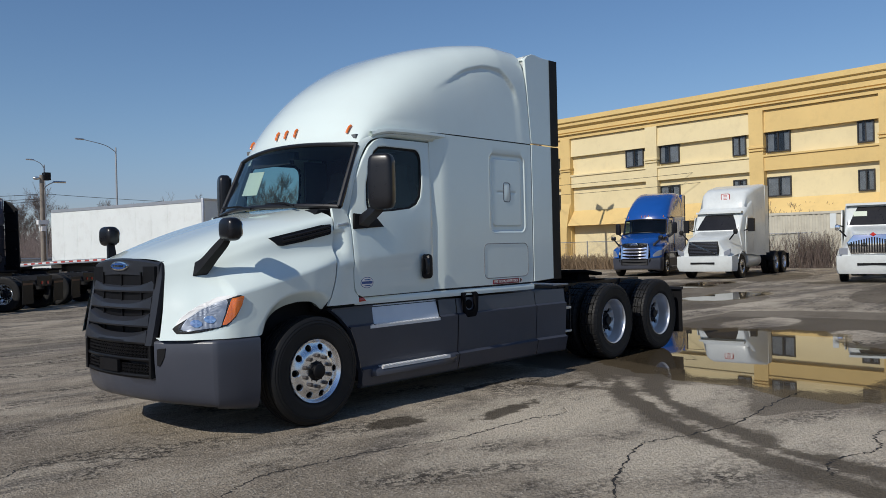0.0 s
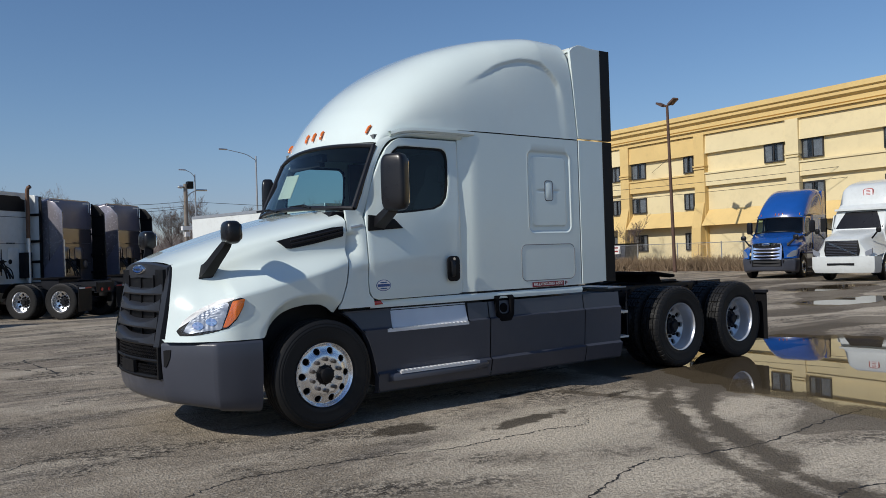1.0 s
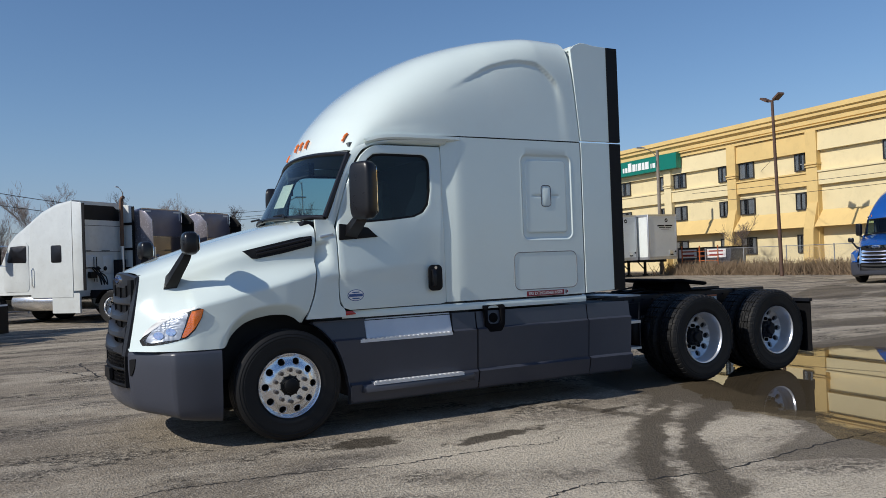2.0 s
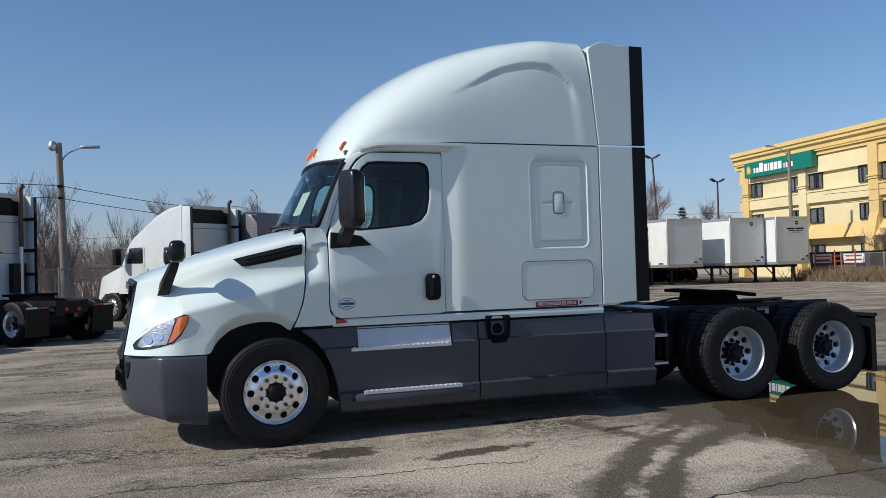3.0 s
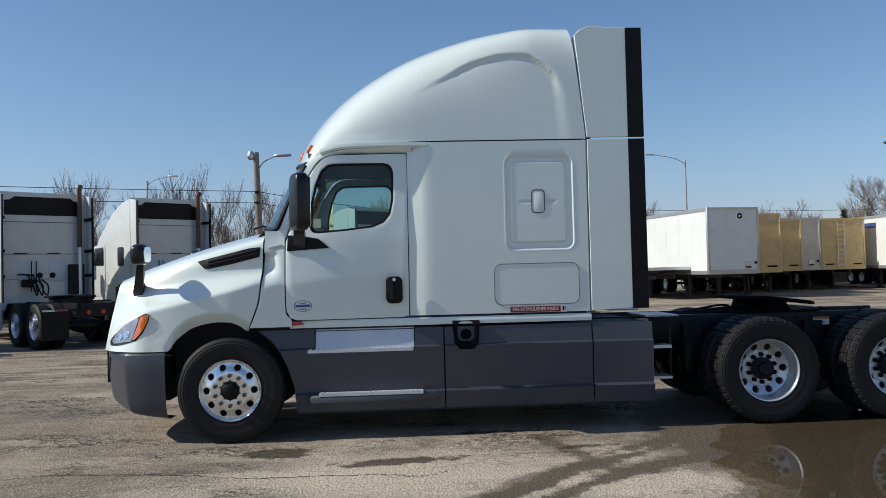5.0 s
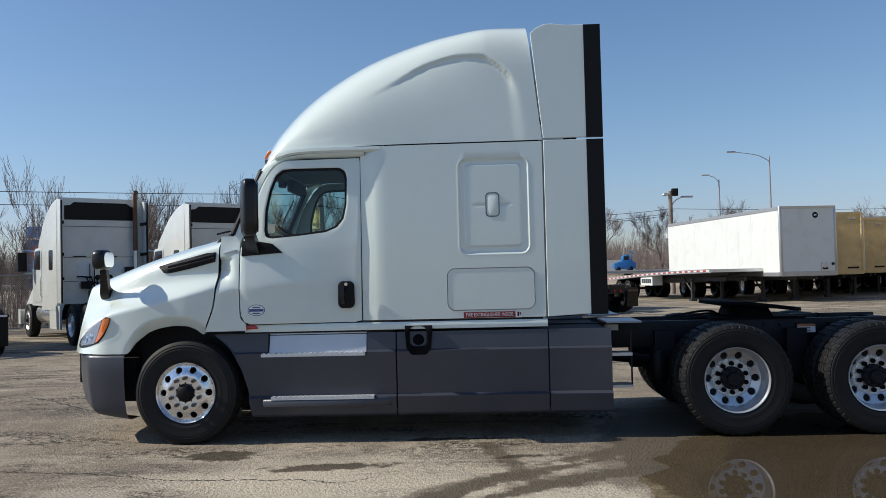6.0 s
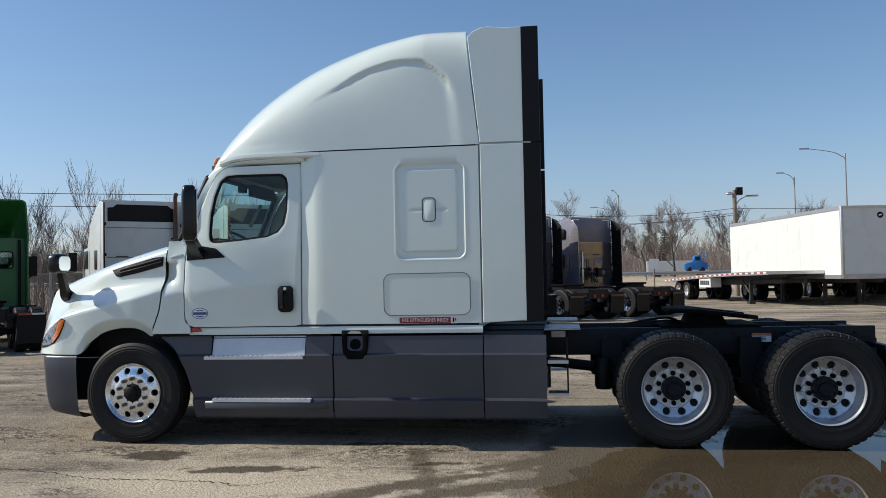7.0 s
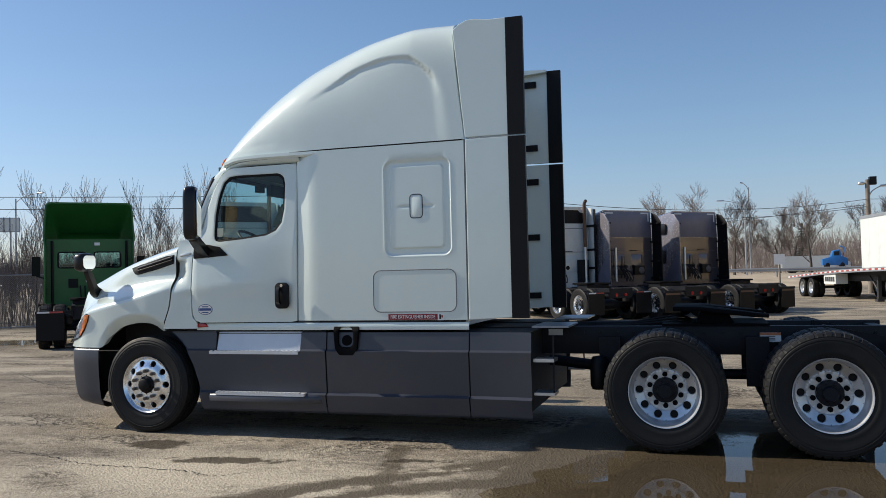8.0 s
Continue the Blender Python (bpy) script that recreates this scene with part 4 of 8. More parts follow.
def sleeper_tractor(label, paint, trim, grille, m, group="", rimmat=None, hero=False):
    T = thing("tractor_unit", label, "truck", group, m)
    rimmat = rimmat or ALU
    # hood with fenders: one skin over both sides
    rows = [[(x, -h, z) for x, h, z in r[::-1]] + [(x, h, z) for x, h, z in r[1:]] for r in HOOD_ROWS]  # both sides
    hood = part("hood", loft(rows, closed=False), paint, T, smooth=55)
    # grille
    def gz(z):
        return -1.17 - 0.19 * (1.53 - z)
    fr = bmesh.new()
    for s in (-1, 1):
        loft([[(gz(z) + 0.03, s * h1, z), (gz(z) - 0.012, s * (h1 - 0.004), z), (gz(z) - 0.03, s * h2, z), (gz(z) + 0.05, s * h2, z)] for z, h1, h2 in ((0.83, 0.64, 0.56), (0.9, 0.645, 0.565), (1.1, 0.65, 0.57), (1.4, 0.645, 0.56), (1.54, 0.60, 0.52))], bm=fr)
    loft([[(gz(1.56) - 0.03 - 0.055 * (1 - (y / 0.62) ** 2) + 0.01, y, 1.575 - 0.05 * (y / 0.62) ** 2), (gz(1.5) - 0.03 - 0.055 * (1 - (y / 0.62) ** 2), y, 1.56 - 0.05 * (y / 0.62) ** 2), (gz(1.45) - 0.02 - 0.055 * (1 - (y / 0.62) ** 2), y, 1.43 - 0.03 * (y / 0.62) ** 2), (gz(1.45) + 0.06, y, 1.44)] for y in np.linspace(-0.6, 0.6, 17)], bm=fr)
    surround = part("grille_surround", fr, grille if not hero else GRILLE, T)
    part("radiator_mesh", box(-1.24, -0.58, 0.6, -1.21, 0.58, 1.5), BLACKP, T)
    for z in (1.295, 1.148, 1.0, 0.86):
        rws = []
        for y in np.linspace(-0.565, 0.565, 19):
            e = (abs(y) / 0.565) ** 3
            d = 0.05 * (1 - (y / 0.62) ** 2)
            x = gz(z) - 0.012 - d
            rws.append([(x + 0.07, y, z + 0.055 + 0.07 * e), (x + 0.0, y, z + 0.022 + 0.07 * e), (x - 0.012, y, z - 0.006), (x + 0.0, y, z - 0.022), (x + 0.09, y, z - 0.012)])
        part("grille_louver", loft(rws), grille if not hero else GRILLE, T)
    if hero:
        for y in (-0.36, 0.0, 0.36):
            part("mesh_rib", box(-1.255, y - 0.01, 0.62, -1.235, y + 0.01, 1.45), BLACKP, T)
    badge = part("emblem", prism([(0.16 * math.cos(a), 1.505 + 0.042 * math.sin(a)) for a in np.linspace(0, 2 * math.pi, 28, endpoint=False)], "x", -1.275, -1.20, 0.004), CHROME, T, "oval chrome and blue nameplate")
    part("emblem_field", prism([(0.135 * math.cos(a), 1.505 + 0.029 * math.sin(a)) for a in np.linspace(0, 2 * math.pi, 28, endpoint=False)], "x", -1.279, -1.27), BLUEE, badge)
    part("lettering_bar", box(-1.281, -0.1, 1.496, -1.278, 0.1, 1.514), CHROME, badge)
    # bumper
    plan = spline([(-0.6, 1.19, 0), (-0.8, 1.168, 0), (-0.95, 1.13, 0), (-1.0, 1.1, 0), (-1.04, 1.045, 0), (-1.2, 0.81, 0), (-1.3, 0.62, 0), (-1.36, 0.3, 0), (-1.375, 0, 0)], 43)
    LEVELS = [(0.0, 0.03), (0.015, 0.006), (0.05, 0.0), (0.25, 0.0), (0.45, 0.006), (0.6, 0.014), (0.72, 0.022), (0.84, 0.035), (0.92, 0.055), (0.975, 0.085), (1.0, 0.13), (1.0, 0.3)]
    def bump_row(i, top=None):
        p, q, r = plan[i], plan[max(i - 1, 0)], plan[min(i + 1, len(plan) - 1)]
        t = (r - q).normalized()
        n_in = Vector((-t.y, t.x, 0))
        n_in = n_in if n_in.x > -0.01 and n_in.y < 0.01 else -n_in
        zt, zbot = 0.872, curve(p.x, [-1.375, -1.2, -1.0, -0.6], [0.335, 0.315, 0.285, 0.235])
        out = []
        for g, ins in LEVELS:
            z = zt + (zbot - zt) * g
            out.append((p.x + n_in.x * ins, p.y + n_in.y * ins, min(z, top) if top else z))
        return out
    k0 = min(range(len(plan)), key=lambda i: abs(plan[i].y - 0.625))
    for s in (-1, 1):
        part("bumper_end", loft([[(x, s * h, z) for x, h, z in bump_row(i)] for i in range(k0 + 1)], closed=False), trim, T, "moulded dark grey plastic bumper corner", smooth=60)
    rws = [[(x, h, z) for x, h, z in bump_row(i, 0.552)] for i in range(k0, len(plan))]
    part("bumper_centre", loft(rws + [[(x, -h, z) for x, h, z in r] for r in rws[-2::-1]], closed=False), trim, T, smooth=60)
    def plan_x(y):
        return float(np.interp(-abs(y), [-p.y for p in plan], [p.x for p in plan]))
    low = bmesh.new()
    for z, t in ((0.85, 0.016), (0.705, 0.014), (0.562, 0.016)):
        loft([[(plan_x(y) + 0.07, y, z + t), (plan_x(y) + 0.006, y, z + t), (plan_x(y) + 0.0, y, z), (plan_x(y) + 0.006, y, z - t), (plan_x(y) + 0.07, y, z - t)] for y in np.linspace(-0.61, 0.61, 17)], bm=low)
    for s in (-1, 1):
        box(-1.315, s * 0.605 - 0.018, 0.55, -1.23, s * 0.605 + 0.018, 0.86, 0.008, bm=low)
    part("lower_grille_frame", low, BLACKP, T)
    part("lower_grille_back", box(-1.28, -0.6, 0.55, -1.26, 0.6, 0.87), DARKIN, T)
    if hero:
        hexm = bmesh.new()
        for zi in range(9):
            z = 0.588 + zi * 0.03
            if 0.67 < z < 0.73:
                continue
            for yi in range(-15, 16):
                y = yi * 0.038 + (0.019 if zi % 2 else 0)
                if abs(y) > 0.58:
                    continue
                ring = [(y + 0.021 * math.cos(radians(60 * k + 30)), z + 0.017 * math.sin(radians(60 * k + 30))) for k in range(6)]
                ins = [(y + 0.014 * math.cos(radians(60 * k + 30)), z + 0.011 * math.sin(radians(60 * k + 30))) for k in range(6)]
                loft([[(plan_x(y) + 0.035, a, b) for a, b in ring], [(plan_x(y) + 0.02, a, b) for a, b in ring], [(plan_x(y) + 0.02, a, b) for a, b in ins], [(plan_x(y) + 0.035, a, b) for a, b in ins]], caps=False, bm=hexm)
        tagged(part("honeycomb_mesh", hexm, BLACKP, T, smooth=0), kind="stuff")
        part("plate_bracket", box(-1.39, -0.17, 0.585, -1.36, 0.17, 0.69, 0.012), BLACKP, T)
    for s in (-1, 1):
        # side slot of the bumper
        slot = [(plan_x(h), h, z) for h, z in ((0.672, 0.80), (0.70, 0.808), (0.745, 0.81), (0.735, 0.74), (0.71, 0.685), (0.69, 0.66), (0.672, 0.665))]
        part("air_slot", loft([[(x - 0.005, s * (h + 0.004), z) for x, h, z in slot], [(x + 0.05, s * (h - 0.03), z) for x, h, z in slot]]), BLACKP, T)
        # headlight, laid on the hood's skin
        poly = [(-1.2, 0.93), (-1.22, 0.97), (-1.15, 1.06), (-1.05, 1.14), (-0.9, 1.215), (-0.735, 1.245), (-0.755, 1.16), (-0.81, 1.06), (-0.88, 0.99), (-1.0, 0.955), (-1.1, 0.935)]
        c = (-0.98, 1.06)
        if hero:
            big = lambda pl: [(c[0] + (x - c[0]) * 1.05, c[1] + (z - c[1]) * 1.05) for x, z in pl]
            hl = part("headlight", panel(poly, None, lambda x, z: s * (hood_hw(x, z) + 0.006), 0.0 - s * 0.03, rings=10, n=72, c=c, crown=0), BLACKP, T, smooth=60, flip=False)
            inn = [(c[0] + (x - c[0]) * 0.93, c[1] + (z - c[1]) * 0.93) for x, z in poly]
            amb = [(-0.84, 1.208), (-0.75, 1.228), (-0.775, 1.15), (-0.825, 1.07), (-0.89, 1.005), (-0.925, 0.99), (-0.88, 1.1)]
            part("turn_signal", panel(big(amb), None, lambda x, z: s * (hood_hw(x, z) + 0.016), -s * 0.01, rings=8, n=48, crown=0), AMBER, hl, "amber turn signal lens", smooth=60)
            white = [(-1.17, 0.98), (-1.12, 1.055), (-1.03, 1.125), (-0.925, 1.18), (-0.86, 1.2), (-0.895, 1.09), (-0.935, 0.985), (-1.06, 0.97), (-1.15, 0.955)]
            part("lamp_bowl", panel(big(white), None, lambda x, z: s * (hood_hw(x, z) + 0.011), -s * 0.01, rings=10, n=64, crown=0), LAMPB, hl, smooth=60)
            for lx, lz in ((-1.085, 1.015), (-0.995, 1.045)):
                part("projector", panel([(lx + 0.036 * math.cos(a), lz + 0.032 * math.sin(a)) for a in np.linspace(0, 6.283, 20, endpoint=False)], None, lambda x, z: s * (hood_hw(x, z) + 0.02), -s * 0.01, rings=3, n=20, crown=0), CHROME, hl)
            brow = [(-1.2, 0.985), (-1.15, 1.075), (-1.05, 1.15), (-0.9, 1.225), (-0.76, 1.24), (-0.9, 1.19), (-1.03, 1.125), (-1.12, 1.055)]
            part("lens_brow", panel(big(brow), None, lambda x, z: s * (hood_hw(x, z) + 0.013), -s * 0.01, rings=4, n=48, crown=0, c=(-1.0, 1.155)), OFFWHITE, hl, smooth=60)
            part("lens", panel(inn, None, lambda x, z: s * (hood_hw(x, z) + 0.024), -s * 0.006, rings=8, n=64, c=c, crown=0), LENS, hl, smooth=60)
        else:
            part("headlight", panel(poly, None, lambda x, z: s * (hood_hw(x, z) + 0.01), -s * 0.03, rings=8, n=48, c=c, crown=0), LAMPB, T, smooth=60)
        # hood side vent
        vp = [(-0.335, 1.725), (0.285, 1.862), (0.285, 1.755), (0.0, 1.69), (-0.25, 1.645)]
        v = part("hood_vent", panel(vp, None, lambda x, z: s * (hood_hw(x, z) + 0.012), -s * 0.03, rings=6, n=64, crown=0), BLACKP, T, smooth=60)
        for f in (0.32, 0.62):
            slat = []
            for x in np.linspace(-0.22, 0.27, 14):
                z0, z1 = lerp(x, [-0.335, 0.285], [1.725, 1.862]), lerp(x, [-0.25, 0.0, 0.285], [1.645, 1.69, 1.755])
                z = z0 + (z1 - z0) * f
                h = hood_hw(x, z) + 0.012
                slat.append([(x, s * h, z + 0.014), (x, s * (h + 0.012), z + 0.004), (x, s * (h + 0.01), z - 0.008), (x, s * h, z - 0.012)])
            part("vent_slat", loft(slat), SATIN, v)
        # hood mirror
        hm = part("hood_mirror", loft([[(a[0] + dx, s * (a[1]) + dy, a[2] + dz) for dx, dy, dz in ((-0.035 * a[3], 0, -0.03 * a[3]), (0.03 * a[3], 0, -0.045 * a[3]), (0.045 * a[3], 0, 0.03 * a[3]), (-0.02 * a[3], 0, 0.045 * a[3]))] for a in
                                       [tuple(p) + (w,) for p, w in zip(spline([(-0.945, 0.79, 1.455), (-0.93, 0.87, 1.50), (-0.89, 0.96, 1.60), (-0.85, 1.06, 1.70), (-0.835, 1.1, 1.755)], 14), np.linspace(1.55, 0.85, 14))]]), BLACKP, T, "black hood mirror on a bent arm", smooth=60)
        tilt = pose(-0.83, s * 1.12, 1.80, 0, 0, s * 4)
        part("mirror_head", rounded_head((0, 0, 0), (0.07, 0.115, 0.1), 3.4), SATIN, hm).matrix_basis = tilt
        part("mirror_glass", prism(round_rect(-0.085, -0.072, 0.085, 0.072, 0.045), "x", 0.066, 0.072), MIRROR, hm).matrix_basis = tilt
        # quarter panel between hood and door, hollowed under the name plate
        def qhw(x, z):
            base = curve(z, [1.07, 1.2, 1.45, 1.55, 1.63, 1.82, 2.0], [1.15, 1.16, 1.16, 1.12, 1.085, 1.09, 1.06])
            h = base + (door_hw(0.54, z) - 0.004 - base) * smooth01((x - 0.33) / 0.18)
            return h - 0.045 * smooth01((z - 1.5) / 0.2) * smooth01((1.8 - z) / 0.035) * smooth01((0.49 - x) / 0.16)
        qr = []
        for z in np.linspace(1.078, 2.0, 60):
            xa = gap_x(z) + 0.014
            xb = curve(z, [1.07, 1.14, 1.2, 1.3, 1.9, 2.0], [0.585, 0.58, 0.53, 0.52, 0.522, 0.5])
            qr.append([(xa, s * (qhw(xa, z) - 0.03), z)] + [(xa + (xb - xa) * f, s * qhw(xa + (xb - xa) * f, z), z) for f in np.linspace(0, 1, 10)] + [(xb, s * (qhw(xb, z) - 0.03), z)])
        part("quarter_panel", loft(qr, closed=False), paint, T, smooth=50)
        if hero:
            part("name_plate", prism([(0.365, 1.825), (0.495, 1.845), (0.495, 1.868), (0.365, 1.848)], "y", s * 1.09, s * 1.105, 0.003), ALUM, T, "small chrome lettering strip")
        # door
        dpoly = [(1.712, 2.735), (1.704, 1.14), (0.59, 1.14), (0.54, 1.2), (0.53, 1.3), (0.535, 1.89), (0.6, 2.12), (0.67, 2.33), (0.75, 2.5), (0.83, 2.625), (0.9, 2.69), (0.98, 2.725)]
        wpoly = [(1.05, 2.645), (0.95, 2.635), (0.88, 2.58), (0.82, 2.44), (0.775, 2.25), (0.762, 2.05), (0.775, 1.985), (0.83, 1.965), (1.1, 1.985), (1.37, 2.015), (1.48, 2.06), (1.545, 2.14), (1.575, 2.28), (1.582, 2.54), (1.565, 2.61), (1.51, 2.645)]
        door = part("door", panel(dpoly, wpoly, lambda x, z: s * door_hw(x, z), -s * 0.035, rings=12, n=120, c=(1.17, 2.2)), paint, T, smooth=60)
        part("window_seal", panel(wpoly, [(1.17 + (x - 1.17) * 0.945, 2.3 + (z - 2.3) * 0.935) for x, z in wpoly], lambda x, z: s * (door_hw(x, z) - 0.012), -s * 0.02, rings=2, n=90, c=(1.17, 2.3)), BLACKP, door, smooth=60)
        gl = part("side_window", panel([(1.17 + (x - 1.17) * 0.96, 2.3 + (z - 2.3) * 0.955) for x, z in wpoly], None, lambda x, z: s * (door_hw(x, z) - 0.022), -s * 0.004, rings=5, n=64, c=(1.17, 2.3), crown=0), GLASS, door, smooth=60)
        gl.visible_shadow = False
        hb = part("handle_pocket", prism(round_rect(1.485, 1.275, 1.645, 1.535, 0.05), "y", s * 1.11, s * 1.128, 0.008), BLACKP, door, "black door handle in a recessed pocket")
        part("door_handle", loft([[(1.535 + dx, s * (1.135 + o) + dy * 0.012, z) for dx, dy in ((-0.018, -1), (0.018, -1), (0.02, 1), (-0.02, 1))] for z, o in ((1.32, 0.0), (1.34, 0.02), (1.42, 0.026), (1.47, 0.02), (1.49, 0.0))]), SATIN, door)
        part("lock", cyl("y", (1.565, 1.505), 0.016, s * 1.125, s * 1.137, 16), CHROME, door)
        if hero:
            def oval(rx, rz):
                return [(0.69 + rx * math.cos(a), 1.275 + rz * math.sin(a)) for a in np.linspace(0, 6.283, 36, endpoint=False)]
            dc = part("oval_sticker", panel(oval(0.085, 0.055), None, lambda x, z: s * (door_hw(x, z) + 0.0015), -s * 0.001, rings=4, n=36, crown=0), BLUEE, door, "oval blue and white sticker")
            part("sticker_field", panel(oval(0.078, 0.049), None, lambda x, z: s * (door_hw(x, z) + 0.003), -s * 0.001, rings=4, n=36, crown=0), OFFWHITE, dc)
            part("sticker_band", panel([(0.69 + x, 1.275 + z) for x, z in ((-0.07, -0.013), (0.07, -0.013), (0.07, 0.013), (-0.07, 0.013))], None, lambda x, z: s * (door_hw(x, z) + 0.0045), -s * 0.001, rings=3, n=36, crown=0), BLUEE, dc)
            for z in (0.028, -0.03):
                part("lettering_bar", panel([(0.69 + x, 1.275 + z + q) for x, q in ((-0.045, -0.005), (0.045, -0.005), (0.045, 0.005), (-0.045, 0.005))], None, lambda x, z: s * (door_hw(x, z) + 0.0045), -s * 0.001, rings=3, n=36, crown=0), BLUEE, dc)
        # door mirror
        dm = part("door_mirror", loft([[(p.x + dx * w, s * (p.y + dy * w), p.z + dz * w) for dx, dy, dz in ((-0.05, 0, -0.03), (0.05, 0, -0.045), (0.055, 0.0, 0.03), (-0.045, 0, 0.045))] for p, w in zip(spline([(0.67, 1.10, 1.85), (0.67, 1.15, 1.89), (0.68, 1.25, 1.95), (0.69, 1.35, 2.02)], 10), np.linspace(1.25, 1.0, 10))]), SATIN, T, "tall black door mirror on a thick arm", smooth=60)
        part("mirror_plate", prism([(0.548, 1.80), (0.95, 1.825), (0.85, 1.915), (0.72, 1.94), (0.555, 1.955)], "y", s * 1.10, s * 1.128, 0.006), BLACKP, dm)
        turn = pose(0.70, s * 1.37, 2.25, 0, 0, -s * 24)
        part("mirror_head", rounded_head((0, 0, 0), (0.072, 0.13, 0.27), 5.0), SATIN, dm).matrix_basis = turn
        part("mirror_glass", prism([(a, b) for a, b in round_rect(-0.11, -0.235, 0.11, 0.235, 0.04)], "x", 0.07, 0.076), MIRROR, dm).matrix_basis = turn
    # windshield
    wr = []
    for k in range(25):
        f = -1 + 2 * k / 24
        e = f * f
        bot, top = (0.21 + 0.235 * e, 1.035 * f, 2.06 - 0.04 * e), (0.565 + 0.16 * e, 0.99 * f, 2.70 - 0.06 * e)
        wr.append([tuple(b + (t - b) * g for b, t in zip(bot, top)) for g in np.linspace(0, 1, 9)])
    ws = part("windshield", loft(wr, closed=False), WSGLASS, T, smooth=60)
    ws.visible_shadow = False
    # its black border
    bd = bmesh.new()
    for i, j0 in ((0, 0.0), (-1, 0.0)):
        tube([tuple(p[i]) for p in wr], 0.024, 8, bm=bd)
    for k in (0, -1):
        tube(wr[k], 0.03, 8, bm=bd)
    part("windshield_seal", bd, SATIN, ws)
    wp = bmesh.new()
    for s, y0 in ((1, -0.75), (1, 0.05)):
        tube([(0.17, y0 * 0.9, 2.045), (0.225, y0 + 0.3, 2.085), (0.235, y0 + 0.62, 2.085)], 0.011, 6, bm=wp)
    part("wiper", wp, BLACKP, ws)
    part("cowl", prism([(0.2, 1.9), (0.5, 1.9), (0.5, 1.98), (0.28, 2.0)], "y", -0.92, 0.92, 0.01), BLACKP, T)
    # pillars and door frame
    edge_in = spline([(0.455, 1.045, 2.0), (0.56, 1.04, 2.27), (0.66, 1.02, 2.52), (0.735, 1.0, 2.655), (0.86, 1.02, 2.735), (1.1, 1.075, 2.775), (1.4, 1.092, 2.785), (1.76, 1.095, 2.785)], 40)
    edge_out = spline([(0.512, 1.06, 1.9), (0.6, 1.045, 2.15), (0.70, 1.03, 2.43), (0.80, 1.03, 2.62), (0.9, 1.04, 2.71), (1.1, 1.055, 2.75), (1.4, 1.06, 2.752), (1.76, 1.06, 2.752)], 40)
    skin([[tuple(a), tuple(a.lerp(b, 0.5) + Vector((0, 0.008, 0))), tuple(b), (b.x + 0.01, b.y - 0.05, b.z - 0.01)] for a, b in zip(edge_in, edge_out)], T, "door_frame", paint)
    gut = spline([(0.88, 1.045, 2.755), (1.05, 1.075, 2.795), (1.3, 1.092, 2.806), (1.6, 1.095, 2.806), (1.92, 1.082, 2.806)], 24)
    skin([[(p.x, p.y - 0.06, p.z + 0.035), (p.x, p.y + 0.012, p.z + 0.03), (p.x, p.y + 0.016, p.z), (p.x, p.y, p.z - 0.02), (p.x, p.y - 0.06, p.z - 0.02)] for p in gut], T, "drip_rail", paint)
    # sleeper side with the hatch pressed in
    def hatch(x, z):
        def sd(cx, cz, hx, hz, r):
            qx, qz = abs(x - cx) - hx + r, abs(z - cz) - hz + r
            return math.hypot(max(qx, 0), max(qz, 0)) + min(max(qx, qz), 0) - r
        d = 0.016 * smooth01(-sd(3.005, 2.225, 0.342, 0.47, 0.09) / 0.02)
        d -= 0.012 * smooth01(-sd(3.0, 2.23, 0.275, 0.4, 0.05) / 0.014)
        d -= 0.007 * math.exp(-(sd(3.005, 2.225, 0.33, 0.455, 0.075) / 0.011) ** 2)
        d += 0.007 * math.exp(-((z - 2.235) / 0.012) ** 2) * smooth01((0.2 - abs(x - 2.99)) / 0.06)
        return d
    g = 0.0066 if hero else 0.02
    xs = list(np.arange(1.915, 2.63, 0.05)) + list(np.arange(2.645, 3.36, g)) + [3.365, 3.42, 3.478]
    zs = list(np.arange(1.152, 1.72, 0.05)) + list(np.arange(1.74, 2.69, g)) + [2.70, 2.77, 2.835]
    def side_hw(x, z):
        g = smooth01((z - 1.15) / 1.64)
        return lerp(x, [1.714, 1.716, 1.76, 1.82, 1.865, 1.915, 1.96], [1.03, 1.062 - 0.02 * g, 1.069 - 0.016 * g, 1.081 - 0.008 * g, 1.089 - 0.002 * g, 1.0935, 1.094]) - hatch(x, z)
    skin([[(x, side_hw(x, z), z) for z in zs] for x in [1.714, 1.716, 1.738, 1.76, 1.79, 1.82, 1.845, 1.865, 1.89] + xs], T, "sleeper_side", paint)
    for s in (-1, 1):
        def ring(poly, r, h, bm=None):
            return tube([(x, s * h, z) for x, z in poly + poly[:1]], r, 6, bm=bm)
        hd = part("baggage_door", prism(round_rect(2.545, 1.235, 3.37, 1.625, 0.07), "y", s * 1.085, s * 1.0955, 0.0005, 1), paint, T, smooth=25)
        part("door_gasket", ring(round_rect(2.54, 1.23, 3.375, 1.63, 0.074), 0.005, 1.0945), SEAM, hd)
        lt = part("hatch_latch", prism(round_rect(2.935, 2.13, 3.05, 2.345, 0.03), "y", s * 1.075, s * 1.0905, 0.001), paint, T, smooth=25)
        part("latch_gasket", ring(round_rect(2.93, 2.125, 3.055, 2.35, 0.033), 0.0055, 1.089), GREYP, lt)
